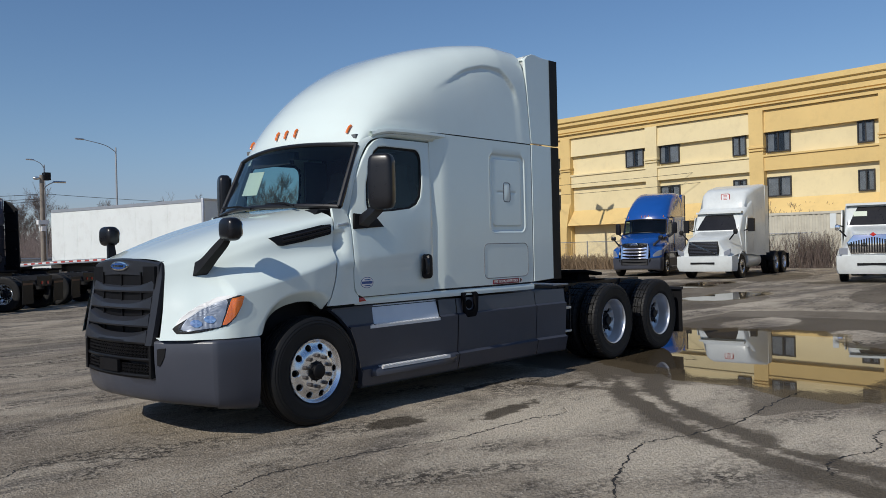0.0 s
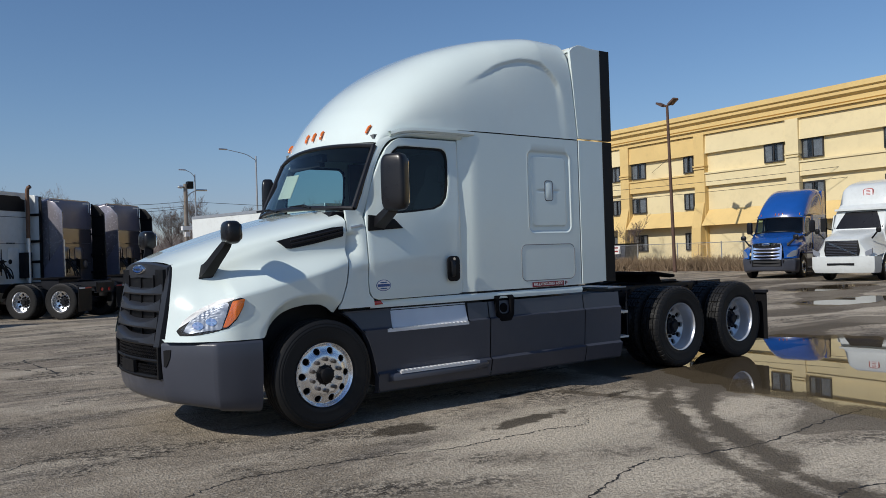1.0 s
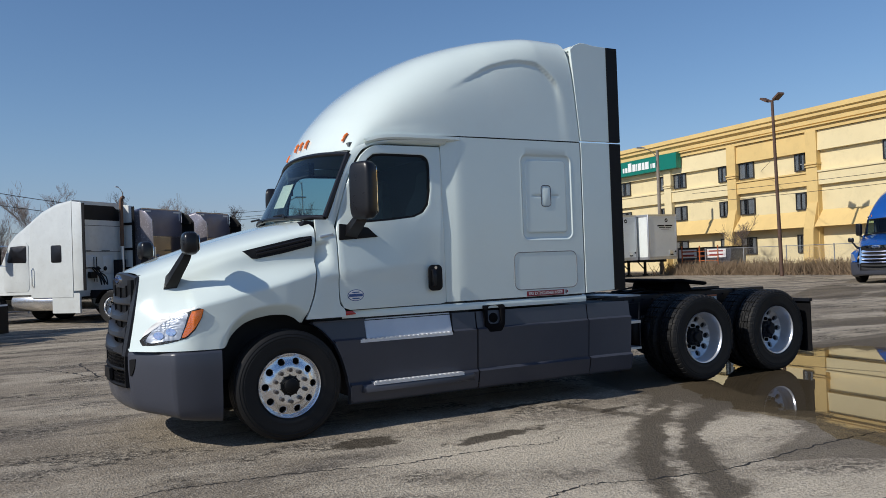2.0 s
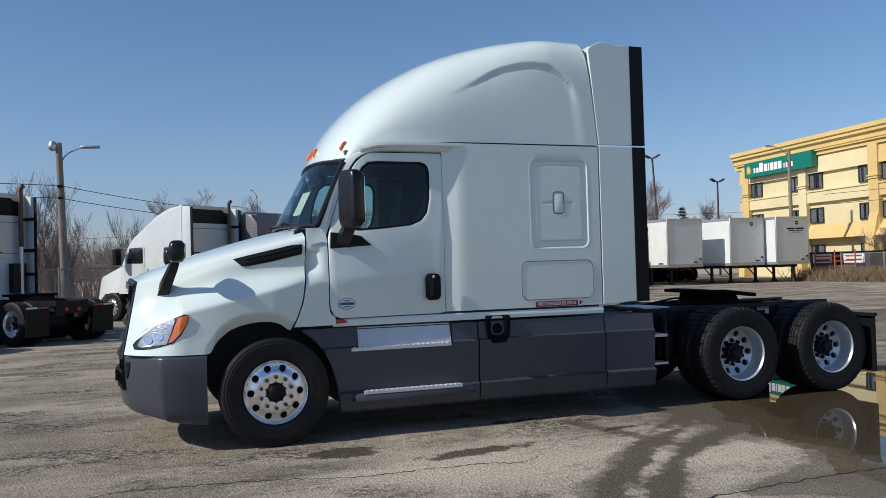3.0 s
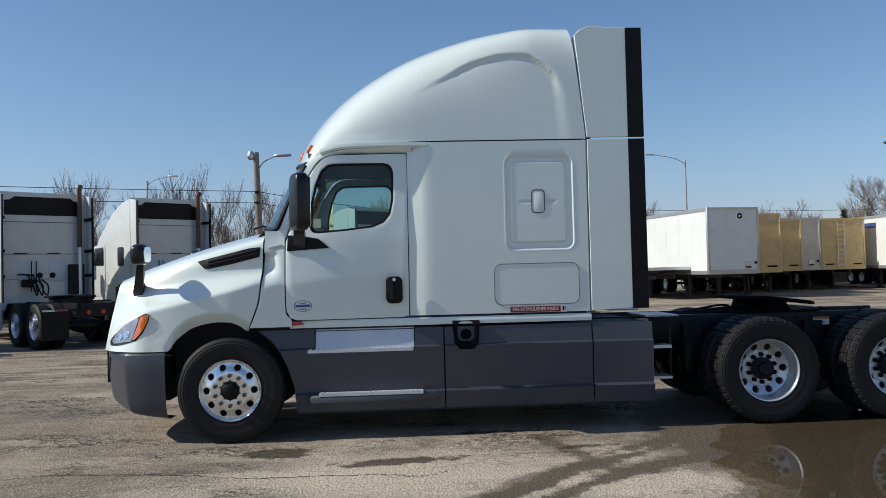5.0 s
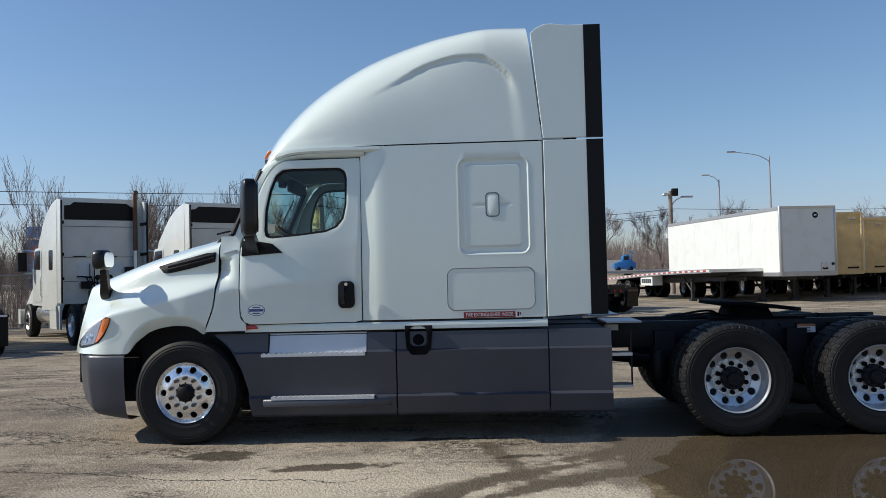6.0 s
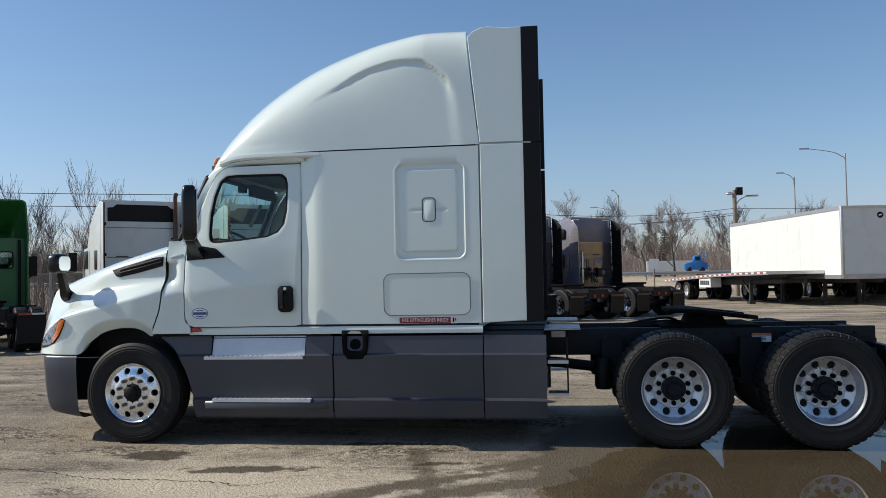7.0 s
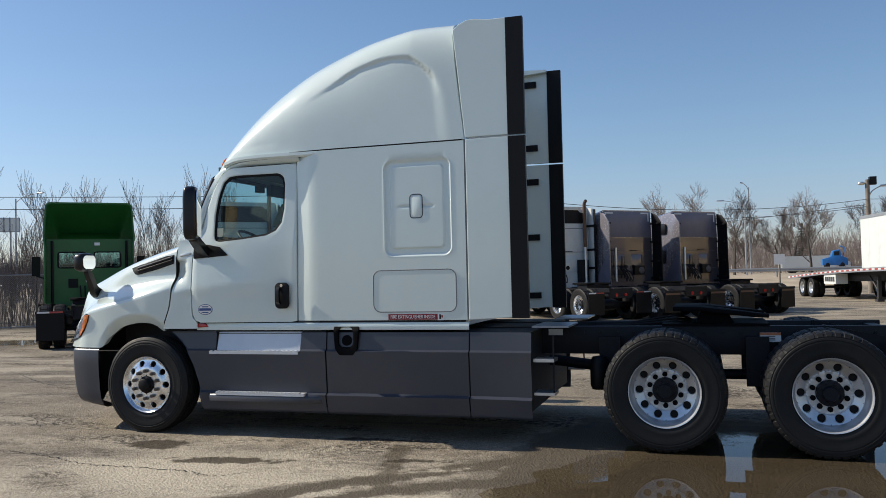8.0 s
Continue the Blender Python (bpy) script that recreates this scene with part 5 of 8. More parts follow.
        if hero:
            lb = part("warning_label", box(2.69, s * 1.094, 1.155, 3.185, s * 1.0975, 1.21), REDSIGN, T, "red label with white capital letters")
            part("label_pictogram", box(3.19, s * 1.094, 1.15, 3.245, s * 1.0972, 1.215), OFFWHITE, T)
            part("pictogram_mark", box(3.203, min(s * 1.0972, s * 1.0982), 1.162, 3.219, max(s * 1.0972, s * 1.0982), 1.205), BLACKP, T)
            part("pictogram_mark", box(3.224, min(s * 1.0972, s * 1.0982), 1.175, 3.238, max(s * 1.0972, s * 1.0982), 1.2), REDSIGN, T)
            if s < 0:
                cu = bpy.data.curves.new("label_text", "FONT")
                cu.body, cu.size, cu.extrude = "FIRE EXTINGUISHER INSIDE", 0.0475, 0.0005
                cu.align_x, cu.align_y = "CENTER", "CENTER"
                tx = new("label_text", cu)
                tx.data.materials.append(OFFWHITE)
                tx.parent = lb
                tx.matrix_basis = pose(2.9375, -1.0985, 1.182, 90, 0, 0) @ Matrix.Diagonal((0.78, 1, 1, 1))
        # sill under door and sleeper
        part("sill", loft([[(x, s * h, z) for h, z in ((1.02, 1.135), (1.085, 1.13), (1.098, 1.10), (1.09, 1.06), (1.0, 1.05))] for x in (0.56, 1.0, 2.0, 3.0, 3.49)], closed=False), paint, T)
        part("side_marker", prism([(0.545, 1.085), (0.70, 1.095), (0.665, 1.13), (0.56, 1.13)], "y", s * 1.09, s * 1.112, 0.004), REDL, T)
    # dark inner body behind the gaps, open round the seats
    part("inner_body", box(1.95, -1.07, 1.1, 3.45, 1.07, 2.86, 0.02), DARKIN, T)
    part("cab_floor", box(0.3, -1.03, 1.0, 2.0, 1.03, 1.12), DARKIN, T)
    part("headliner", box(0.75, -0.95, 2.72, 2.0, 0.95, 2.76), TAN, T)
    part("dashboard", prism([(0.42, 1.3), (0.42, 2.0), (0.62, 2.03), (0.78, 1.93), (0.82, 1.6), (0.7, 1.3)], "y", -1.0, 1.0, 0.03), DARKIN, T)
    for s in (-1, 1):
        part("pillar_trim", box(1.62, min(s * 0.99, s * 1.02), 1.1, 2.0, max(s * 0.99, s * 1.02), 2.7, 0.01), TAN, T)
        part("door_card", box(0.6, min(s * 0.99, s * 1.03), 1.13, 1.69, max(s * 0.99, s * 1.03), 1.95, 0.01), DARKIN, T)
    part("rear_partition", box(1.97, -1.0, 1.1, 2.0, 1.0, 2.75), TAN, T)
    if hero:
        for y in (-0.55, 0.55):
            st = part("seat", loft([[(1.2, y - w, z), (1.72, y - w, z), (1.72, y + w, z), (1.2, y + w, z)] for z, w in ((1.5, 0.22), (1.55, 0.26), (1.64, 0.26), (1.68, 0.22))]), SEATM, T)
            part("seat_back", loft([[(x - d, y - w, z), (x + d, y - w, z), (x + d, y + w, z), (x - d, y + w, z)] for x, z, w, d in ((1.65, 1.62, 0.2, 0.05), (1.68, 1.75, 0.26, 0.07), (1.74, 2.15, 0.25, 0.06), (1.77, 2.3, 0.17, 0.05), (1.78, 2.34, 0.13, 0.05), (1.79, 2.5, 0.12, 0.04), (1.79, 2.54, 0.08, 0.02))]), SEATM, st)
        part("steering_wheel", lathe([(0.215 + 0.016 * math.cos(a), 0.016 * math.sin(a)) for a in np.linspace(0, 6.283, 9)], "z", seg=32), BLACKP, T).matrix_basis = pose(0.95, -0.55, 1.98, 0, 35, 0)
        pap = part("paper_sheet", box(-0.002, -0.11, -0.15, 0.002, 0.11, 0.15), PAPER, T, "printed paper sheet taped inside the window")
        pap.matrix_basis = pose(0.60, 0.62, 2.36, 0, 27, 12)
        stk = part("small_sticker", box(0.80, -1.066, 2.02, 0.87, -1.063, 2.11), PAPER, T)
        part("sun_visor", box(0.72, 0.1, 2.55, 0.78, 0.8, 2.68, 0.01), DARKIN, T)
        part("rear_view_camera", box(0.66, -0.06, 2.58, 0.72, 0.06, 2.66, 0.015), BLACKP, T)
    # roof
    nu = 150 if hero else 60
    us = [0.57 + 2.912 * (k / (nu - 1)) ** 1.15 for k in range(nu)]
    part("roof_fairing", loft([roof_row(u) for u in us], closed=False), paint, T, smooth=60)
    last = roof_row(us[-1])
    back = bmesh.new()
    loft([last, [(x + 0.01, y * 0.97, z - 0.02) for x, y, z in last], [(x, y * 0.5, 2.9) for x, y, z in last]], closed=False, bm=back)
    part("roof_back", back, paint, T)
    for y in (-0.87, -0.17, 0.0, 0.17, 0.87):
        u = 0.605 if abs(y) > 0.5 else 0.598
        row = roof_row(u + 0.01)
        i = min(range(len(row)), key=lambda k: abs(row[k][1] - y * 0.97))
        p, q = Vector(row[i]), Vector(roof_row(u + 0.05)[i])
        d = (q - p).normalized()
        mk = part("marker_lamp", tube([tuple(p - d * 0.02 + Vector((-0.012, 0, 0))), tuple(p + Vector((-0.02, 0, 0.0))), tuple(p + d * 0.05 + Vector((-0.02, 0, 0.004))), tuple(p + d * 0.075 + Vector((-0.01, 0, 0)))], 0.014, 10), AMBER, T, "amber roof marker lamp")
    # side extenders with rubber edges
    for s in (-1, 1):
        up = [(3.495, 2.86), (3.47, 3.1), (3.432, 3.5), (3.395, 3.88), (3.45, 3.93), (3.53, 3.965), (3.6, 3.968), (3.74, 3.95), (3.91, 3.948), (3.91, 2.86)]
        lo = [(3.495, 2.842), (3.91, 2.842), (3.91, 1.172), (3.495, 1.152)]
        for pl in (up, lo):
            part("side_extender", prism(pl, "y", s * 1.062, s * 1.098, 0.004, 1), paint, T, smooth=0)
        part("seam_strip", box(3.46, min(s * 1.03, s * 1.088), 1.16, 3.51, max(s * 1.03, s * 1.088), 2.84), SEAM, T)
        part("rubber_edge", box(3.905, s * 1.055, 2.86, 4.065, s * 1.105, 3.945, 0.006), BLACKP, T, "black rubber trailing edge")
        part("rubber_edge", box(3.905, s * 1.055, 1.165, 4.065, s * 1.105, 2.84, 0.006), BLACKP, T, "black rubber trailing edge")
        part("extender_top", prism([(3.42, 3.9), (3.53, 3.965), (3.74, 3.95), (3.91, 3.945), (3.91, 3.92), (3.42, 3.88)], "y", s * 0.98, s * 1.09), paint, T)
        for z in (1.31, 1.99, 2.64, 3.04, 3.79):
            part("extender_strut", box(3.46, s * 1.04 - 0.02, z - 0.035, 3.78, s * 1.04 + 0.02, z + 0.035, 0.008), BLACKP, T)
    part("sleeper_back", box(3.44, -1.05, 1.1, 3.47, 1.05, 3.93, 0.01), WHITE2 if hero else paint, T)
    # chassis skirts
    def sk(x, z):
        return lerp(z, [0.24, 0.262, 0.425, 0.447, 0.852, 0.87, 1.04], [1.075, 1.1, 1.138, 1.102, 1.13, 1.104, 1.085])
    def front_x(z):
        return lerp(z, [0.24, 0.5, 0.7, 0.85, 0.95, 1.0, 1.04], [0.635, 0.605, 0.545, 0.47, 0.385, 0.32, 0.26])
    zl = [0.24, 0.262, 0.35, 0.425, 0.447, 0.55, 0.7, 0.838]
    zu = [0.838, 0.852, 0.87, 0.95, 1.0, 1.035]
    skin([[(front_x(z) + (2.028 - front_x(z)) * f, sk(0, z), z) for f in np.linspace(0, 1, 12)] for z in zl], T, "side_skirt", trim)
    skin([[(front_x(z) + (0.79 - front_x(z)) * f, sk(0, z), z) for f in np.linspace(0, 1, 6)] for z in zu], T, "side_skirt", trim)
    skin([[(1.755 + (2.028 - 1.755) * f, sk(0, z), z) for f in np.linspace(0, 1, 4)] for z in zu], T, "side_skirt", trim)
    skin([[(2.042, sk(0, z), z), (3.485, sk(0, z), z)] for z in zl + zu[1:]], T, "side_skirt", trim)
    skin([[(3.497 + 0.583 * f, sk(0, z) + 0.035 * f * f, z) for f in np.linspace(0, 1, 6)] for z in zl + zu[1:]], T, "side_skirt", trim)
    part("skirt_backing", box(0.66, -1.06, 0.3, 4.05, 1.06, 1.03, 0.02), DARKIN, T)
    for s in (-1, 1):
        part("arch_lip", loft([[(front_x(z), s * sk(0, z), z), (front_x(z) - 0.012, s * (sk(0, z) + 0.004), z), (front_x(z) - 0.02, s * (sk(0, z) - 0.05), z)] for z in np.linspace(0.24, 1.04, 16)], closed=False), trim, T)
        part("skirt_cap", box(0.27, min(s * 1.02, s * 1.1), 1.035, 0.79, max(s * 1.02, s * 1.1), 1.047, 0.004), trim, T)
        st = part("upper_step", prism([(s * 1.055, 1.04), (s * 1.105, 0.85), (s * 1.06, 0.84), (s * 1.02, 1.04)], "x", 0.8, 1.745), STEP, T, "pale metal kick plate with a bright tread")
        def tread(z, x0, x1, h0, h1):
            b = box(x0, min(s * h0, s * h1), z - 0.03, x1, max(s * h0, s * h1), z, 0.004)
            for x in np.arange(x0 + 0.03, x1 - 0.02, 0.05):
                box(x - 0.012, min(s * (h1 - 0.035), s * (h1 + 0.006)), z - 0.006, x + 0.012, max(s * (h1 - 0.035), s * (h1 + 0.006)), z + 0.008, bm=b)
            return b
        part("step_tread", tread(0.85, 0.725, 1.735, 1.07, 1.135), TREAD, st)
        ls = part("lower_step", loft([[(x, s * 1.09, 0.43), (x, s * (1.17 - d), 0.425), (x, s * (1.19 - d), 0.40), (x, s * (1.18 - d), 0.35), (x, s * 1.09, 0.335)] for x, d in ((0.715, 0.1), (0.73, 0.03), (0.76, 0.0), (1.7, 0.0), (1.95, 0.03), (2.02, 0.085))]), trim, T, smooth=60)
        part("step_tread", tread(0.443, 0.83, 1.82, 1.10, 1.19), TREAD, ls)
        # filler cap pocket
        cp = part("filler_pocket", panel([(2.12, 1.10), (2.14, 1.125), (2.36, 1.125), (2.385, 1.09), (2.37, 0.88), (2.33, 0.815), (2.18, 0.815), (2.135, 0.88)], round_rect(2.165, 0.895, 2.33, 1.085, 0.05), lambda x, z: s * (1.13 - 0.06 * smooth01((z - 1.05) / 0.08)), -s * 0.05, rings=4, n=64), GREASE, T, "black plastic filler pocket")
        part("pocket_back", prism(round_rect(2.14, 0.88, 2.35, 1.1, 0.04), "y", s * 1.06, s * 1.072), GREASE, cp)
        part("filler_cap", cyl("y", (2.25, 0.955), 0.055, s * 1.072, s * 1.1, 24, 0.006), GREASE, cp)
    # rolling chassis
    for s in (-1, 1):
        part("frame_rail", prism([(s * 0.36, 0.78), (s * 0.44, 0.78), (s * 0.44, 1.045), (s * 0.36, 1.045)], "x", -0.6, 7.2, 0.006), FRAME, T)
        part("rear_taper", prism([(6.6, 1.05), (7.2, 0.93), (7.2, 0.74), (6.6, 0.74)], "y", min(s * 0.34, s * 0.46), max(s * 0.34, s * 0.46)), FRAME, T)
        steer_wheel(T, 0.0, s * (YC - 0.175), s, rimmat)
        for x in (5.235, 6.555):
            drive_wheel(T, x, s * (YC - 0.19), s, RIMW)
            part("air_spring", lathe([(0.05, 0.55), (0.12, 0.57), (0.14, 0.63), (0.125, 0.7), (0.14, 0.77), (0.12, 0.85), (0.05, 0.86)], "z", (x + 0.28, s * 0.52, 0), 20), RUBBER, T)
            part("spring_arm", box(x - 0.45, s * 0.5 - 0.05, 0.42, x + 0.4, s * 0.5 + 0.05, 0.56, 0.02), FRAME, T)
            part("hanger", box(x - 0.62, s * 0.47 - 0.04, 0.5, x - 0.42, s * 0.47 + 0.04, 0.95, 0.02), FRAME, T)
            part("shock", tube([(x + 0.12, s * 0.62, 0.4), (x + 0.2, s * 0.55, 0.95)], 0.035, 10), FRAME, T)
        part("mud_flap", box(7.14, min(s * 0.62, s * 1.22), 0.2, 7.155, max(s * 0.62, s * 1.22), 0.86), BLACKP, T, "black rubber mud flap")
        part("flap_bracket", box(7.1, min(s * 0.4, s * 1.24), 0.86, 7.16, max(s * 0.4, s * 1.24), 0.9, 0.006), FRAME, T)
        part("air_tank", cyl("x", (s * 0.62, 0.62), 0.12, 3.5, 3.98, 20, 0.02), FRAME, T)
    for x in (5.235, 6.555):
        part("drive_axle", lathe([(0.07, -0.95), (0.085, -0.5), (0.13, -0.3), (0.2, -0.1), (0.2, 0.1), (0.13, 0.3), (0.085, 0.5), (0.07, 0.95)], "y", (x, 0, 0.5), 20), FRAME, T)
    part("drive_shaft", tube([(3.0, 0, 0.75), (4.2, 0, 0.66), (5.1, 0, 0.55)], 0.055, 12), FRAME, T)
    part("drive_shaft", tube([(5.35, 0, 0.55), (6.4, 0, 0.55)], 0.05, 12), FRAME, T)
    part("front_axle", box(-0.07, -0.9, 0.36, 0.07, 0.9, 0.47, 0.02), FRAME, T)
    part("engine_block", box(-0.8, -0.45, 0.62, 0.35, 0.45, 1.2, 0.04), DARKIN, T)
    part("inner_fender", box(-0.62, -0.72, 0.55, 0.6, 0.72, 1.12, 0.03), DARKIN, T)
    part("bumper_pan", box(-1.12, -0.72, 0.36, -0.68, 0.72, 0.8, 0.04), DARKIN, T)
    for x in (3.75, 4.9, 5.9, 7.1):
        part("crossmember", box(x - 0.05, -0.37, 0.8, x + 0.05, 0.37, 1.02, 0.01), FRAME, T)
    for s in (-1, 1):
        for x, y, z in ((4.62, 0.6, 0.62), (4.78, 0.7, 0.56)):
            part("air_dryer", lathe([(0.0, z - 0.16), (0.07, z - 0.155), (0.085, z - 0.12), (0.085, z + 0.1), (0.06, z + 0.15), (0.0, z + 0.16)], "z", (x, s * y, 0), 16), GREASE if not hero else BLACKP, T)
        for x in np.arange(4.3, 7.05, 0.16):
            part("rail_bolt", cyl("y", (x, 0.985), 0.014, s * 0.44, s * 0.455, 8), FRAME, T)
    for k in range(3):
        y = -0.16 + 0.16 * k
        part("air_line", tube(spline([(3.6, y, 1.02), (4.3, y * 0.6, 1.0), (4.8, y + 0.05, 1.03), (5.3, y, 1.07 + 0.02 * k), (5.5, y + 0.1, 1.05)], 26), 0.013, 6), RUBBER, T)
    part("deck_plate", box(4.06, -0.98, 1.068, 4.4, -0.36, 1.084, 0.004), DECK, T, "aluminium tread deck plate")
    part("deck_plate", box(4.06, 0.36, 1.068, 4.4, 0.98, 1.084, 0.004), DECK, T, "aluminium tread deck plate")
    if hero:
        for s in (-1, 1):
            ld = part("rear_step", box(4.09, s * 1.0 - 0.1, 0.765, 4.28, s * 1.0 + 0.1, 0.795, 0.005), ALUM, T, "small folding aluminium step")
            part("step_rung", box(4.09, s * 1.0 - 0.1, 0.465, 4.28, s * 1.0 + 0.1, 0.49, 0.005), ALUM, ld)
            part("step_leg", box(4.265, s * 1.0 - 0.09, 0.49, 4.28, s * 1.0 - 0.075, 1.0, 0.003), FRAME, ld)
            rl = part("rail_label", box(6.06, min(s * 0.452, s * 0.458), 0.9, 6.24, max(s * 0.452, s * 0.458), 0.985), OFFWHITE, T, "white and orange data label")
            part("label_band", box(6.06, min(s * 0.458, s * 0.461), 0.96, 6.24, max(s * 0.458, s * 0.461), 0.985), ORANGEL, rl)
            for z in (0.915, 0.93, 0.945):
                part("label_bar", box(6.08, min(s * 0.458, s * 0.46), z, 6.19, max(s * 0.458, s * 0.46), z + 0.006), GREYP, rl)
            part("step_badge", box(4.12, s * 0.442, 0.96, 4.26, s * 0.447, 1.02), OFFWHITE, T)
    # fifth wheel: sloped plate with a throat towards the rear
    fw = part("fifth_wheel", prism([(5.3, -0.4), (5.3, 0.4), (5.55, 0.5), (6.02, 0.5), (6.16, 0.32), (5.75, 0.09), (5.62, 0.06), (5.55, 0.0), (5.62, -0.06), (5.75, -0.09), (6.16, -0.32), (6.02, -0.5), (5.55, -0.5)], "z", 1.185, 1.225, 0.01), GREASE, T, "black greasy fifth wheel coupling plate")
    for v in fw.data.vertices:
        v.co.z += -0.075 * max(0, (v.co.x - 5.55) / 0.6)
    part("coupling_mount", prism([(5.5, 1.05), (5.56, 1.19), (5.78, 1.19), (5.86, 1.05)], "y", -0.4, 0.4, 0.01), GREASE, fw)
    part("slide_rail", box(5.2, -0.46, 1.048, 6.15, 0.46, 1.068, 0.006), GREASE, T)
    part("tail_lamp_bar", box(7.14, -0.4, 0.86, 7.2, 0.4, 0.98, 0.01), STEELR, T)
    for s in (-1, 1):
        part("tail_lamp", box(7.19, s * 0.3 - 0.08, 0.88, 7.215, s * 0.3 + 0.08, 0.95, 0.006), REDL, T)
    return T


hero = sleeper_tractor("white sleeper tractor with dark grey plastic skirts on the lot", WHITE, GREYP, SATIN, pose(0, YC, 0), hero=True)


# ---- the other parked tractor units ----
def ring_section(x, hb, ht, z0, z1, r, k=5):
    """A section across a cab: narrower at the top, with rounded upper corners; (x, y, z) from lower left round to lower right."""
    out = [(x, -hb, z0)]
    for a in np.linspace(180, 90, k):
        out.append((x, -(ht - r) + r * math.cos(radians(a)), z1 - r + r * math.sin(radians(a))))
    for a in np.linspace(90, 0, k):
        out.append((x, (ht - r) + r * math.cos(radians(a)), z1 - r + r * math.sin(radians(a))))
    out.append((x, hb, z0))
    return out


def cab_shell(name, secs, mat, parent):
    return part(name, loft([ring_section(*s) for s in secs]), mat, parent, smooth=50)


WTAPE = plain("reflective_white", (0.7, 0.7, 0.7), 0.4, vary=0.05)
RTAPE = plain("reflective_red", (0.42, 0.06, 0.05), 0.4, vary=0.05)


def chassis(T, rear, axles, flap=True, rims=ALU, front=True, tape=True):
    """Rails, wheels, coupling and mud flaps; rear: the frame's end."""
    for s in (-1, 1):
        part("frame_rail", prism([(s * 0.36, 0.78), (s * 0.44, 0.78), (s * 0.44, 1.04), (s * 0.36, 1.04)], "x", -0.7, rear), FRAME, T)
        for x in axles:
            drive_wheel(T, x, s * 1.04, s, rims, "b" if rims is ALU else "")
        if front:
            steer_wheel(T, 0.0, s * 1.03, s, rims)
        part("quarter_fender", loft([[(axles[0] + 0.58 * math.cos(a), s * (0.72 + w), 0.5 + 0.6 * math.sin(a)) for w in (0, 0.53)] for a in np.linspace(2.0, 2.9, 7)], closed=False), BLACKP, T)
        if flap:
            f = part("mud_flap", box(rear - 0.05, min(s * 0.6, s * 1.2), 0.22, rear - 0.035, max(s * 0.6, s * 1.2), 0.86), BLACKP, T, "black rubber mud flap")
            part("flap_hanger", box(rear - 0.09, min(s * 0.4, s * 1.22), 0.86, rear - 0.03, max(s * 0.4, s * 1.22), 0.92), FRAME, f)
            if tape:
                part("reflective_strip", box(rear - 0.03, min(s * 0.62, s * 0.9), 0.872, rear - 0.026, max(s * 0.62, s * 0.9), 0.912), RTAPE, f)
                part("reflective_strip", box(rear - 0.03, min(s * 0.91, s * 1.18), 0.872, rear - 0.026, max(s * 0.91, s * 1.18), 0.912), WTAPE, f)
        part("air_spring", lathe([(0.05, 0.55), (0.13, 0.6), (0.13, 0.8), (0.05, 0.84)], "z", (axles[1] + 0.25, s * 0.5, 0), 14), RUBBER, T)
        part("tail_lamp", cyl("x", (s * 0.17, 0.82), 0.052, rear + 0.0, rear + 0.02, 16), REDL, T)
    for x in axles:
        part("drive_axle", lathe([(0.08, -0.9), (0.09, -0.4), (0.19, -0.12), (0.19, 0.12), (0.09, 0.4), (0.08, 0.9)], "y", (x, 0, 0.5), 14), FRAME, T)
    part("rear_crossmember", box(rear - 0.1, -0.4, 0.72, rear, 0.4, 1.02, 0.01), FRAME, T)
    fw = part("fifth_wheel", prism([(axles[0] - 0.15, -0.45), (axles[0] - 0.15, 0.45), (axles[1] - 0.55, 0.48), (axles[1] - 0.35, 0.3), (axles[0] + 0.4, 0.05), (axles[0] + 0.4, -0.05), (axles[1] - 0.35, -0.3), (axles[1] - 0.55, -0.48)], "z", 1.14, 1.2, 0.012), GREASE, T, "black greasy coupling plate")
    part("coupling_mount", box(axles[0] + 0.1, -0.42, 1.03, axles[0] + 0.7, 0.42, 1.14, 0.02), FRAME, fw)


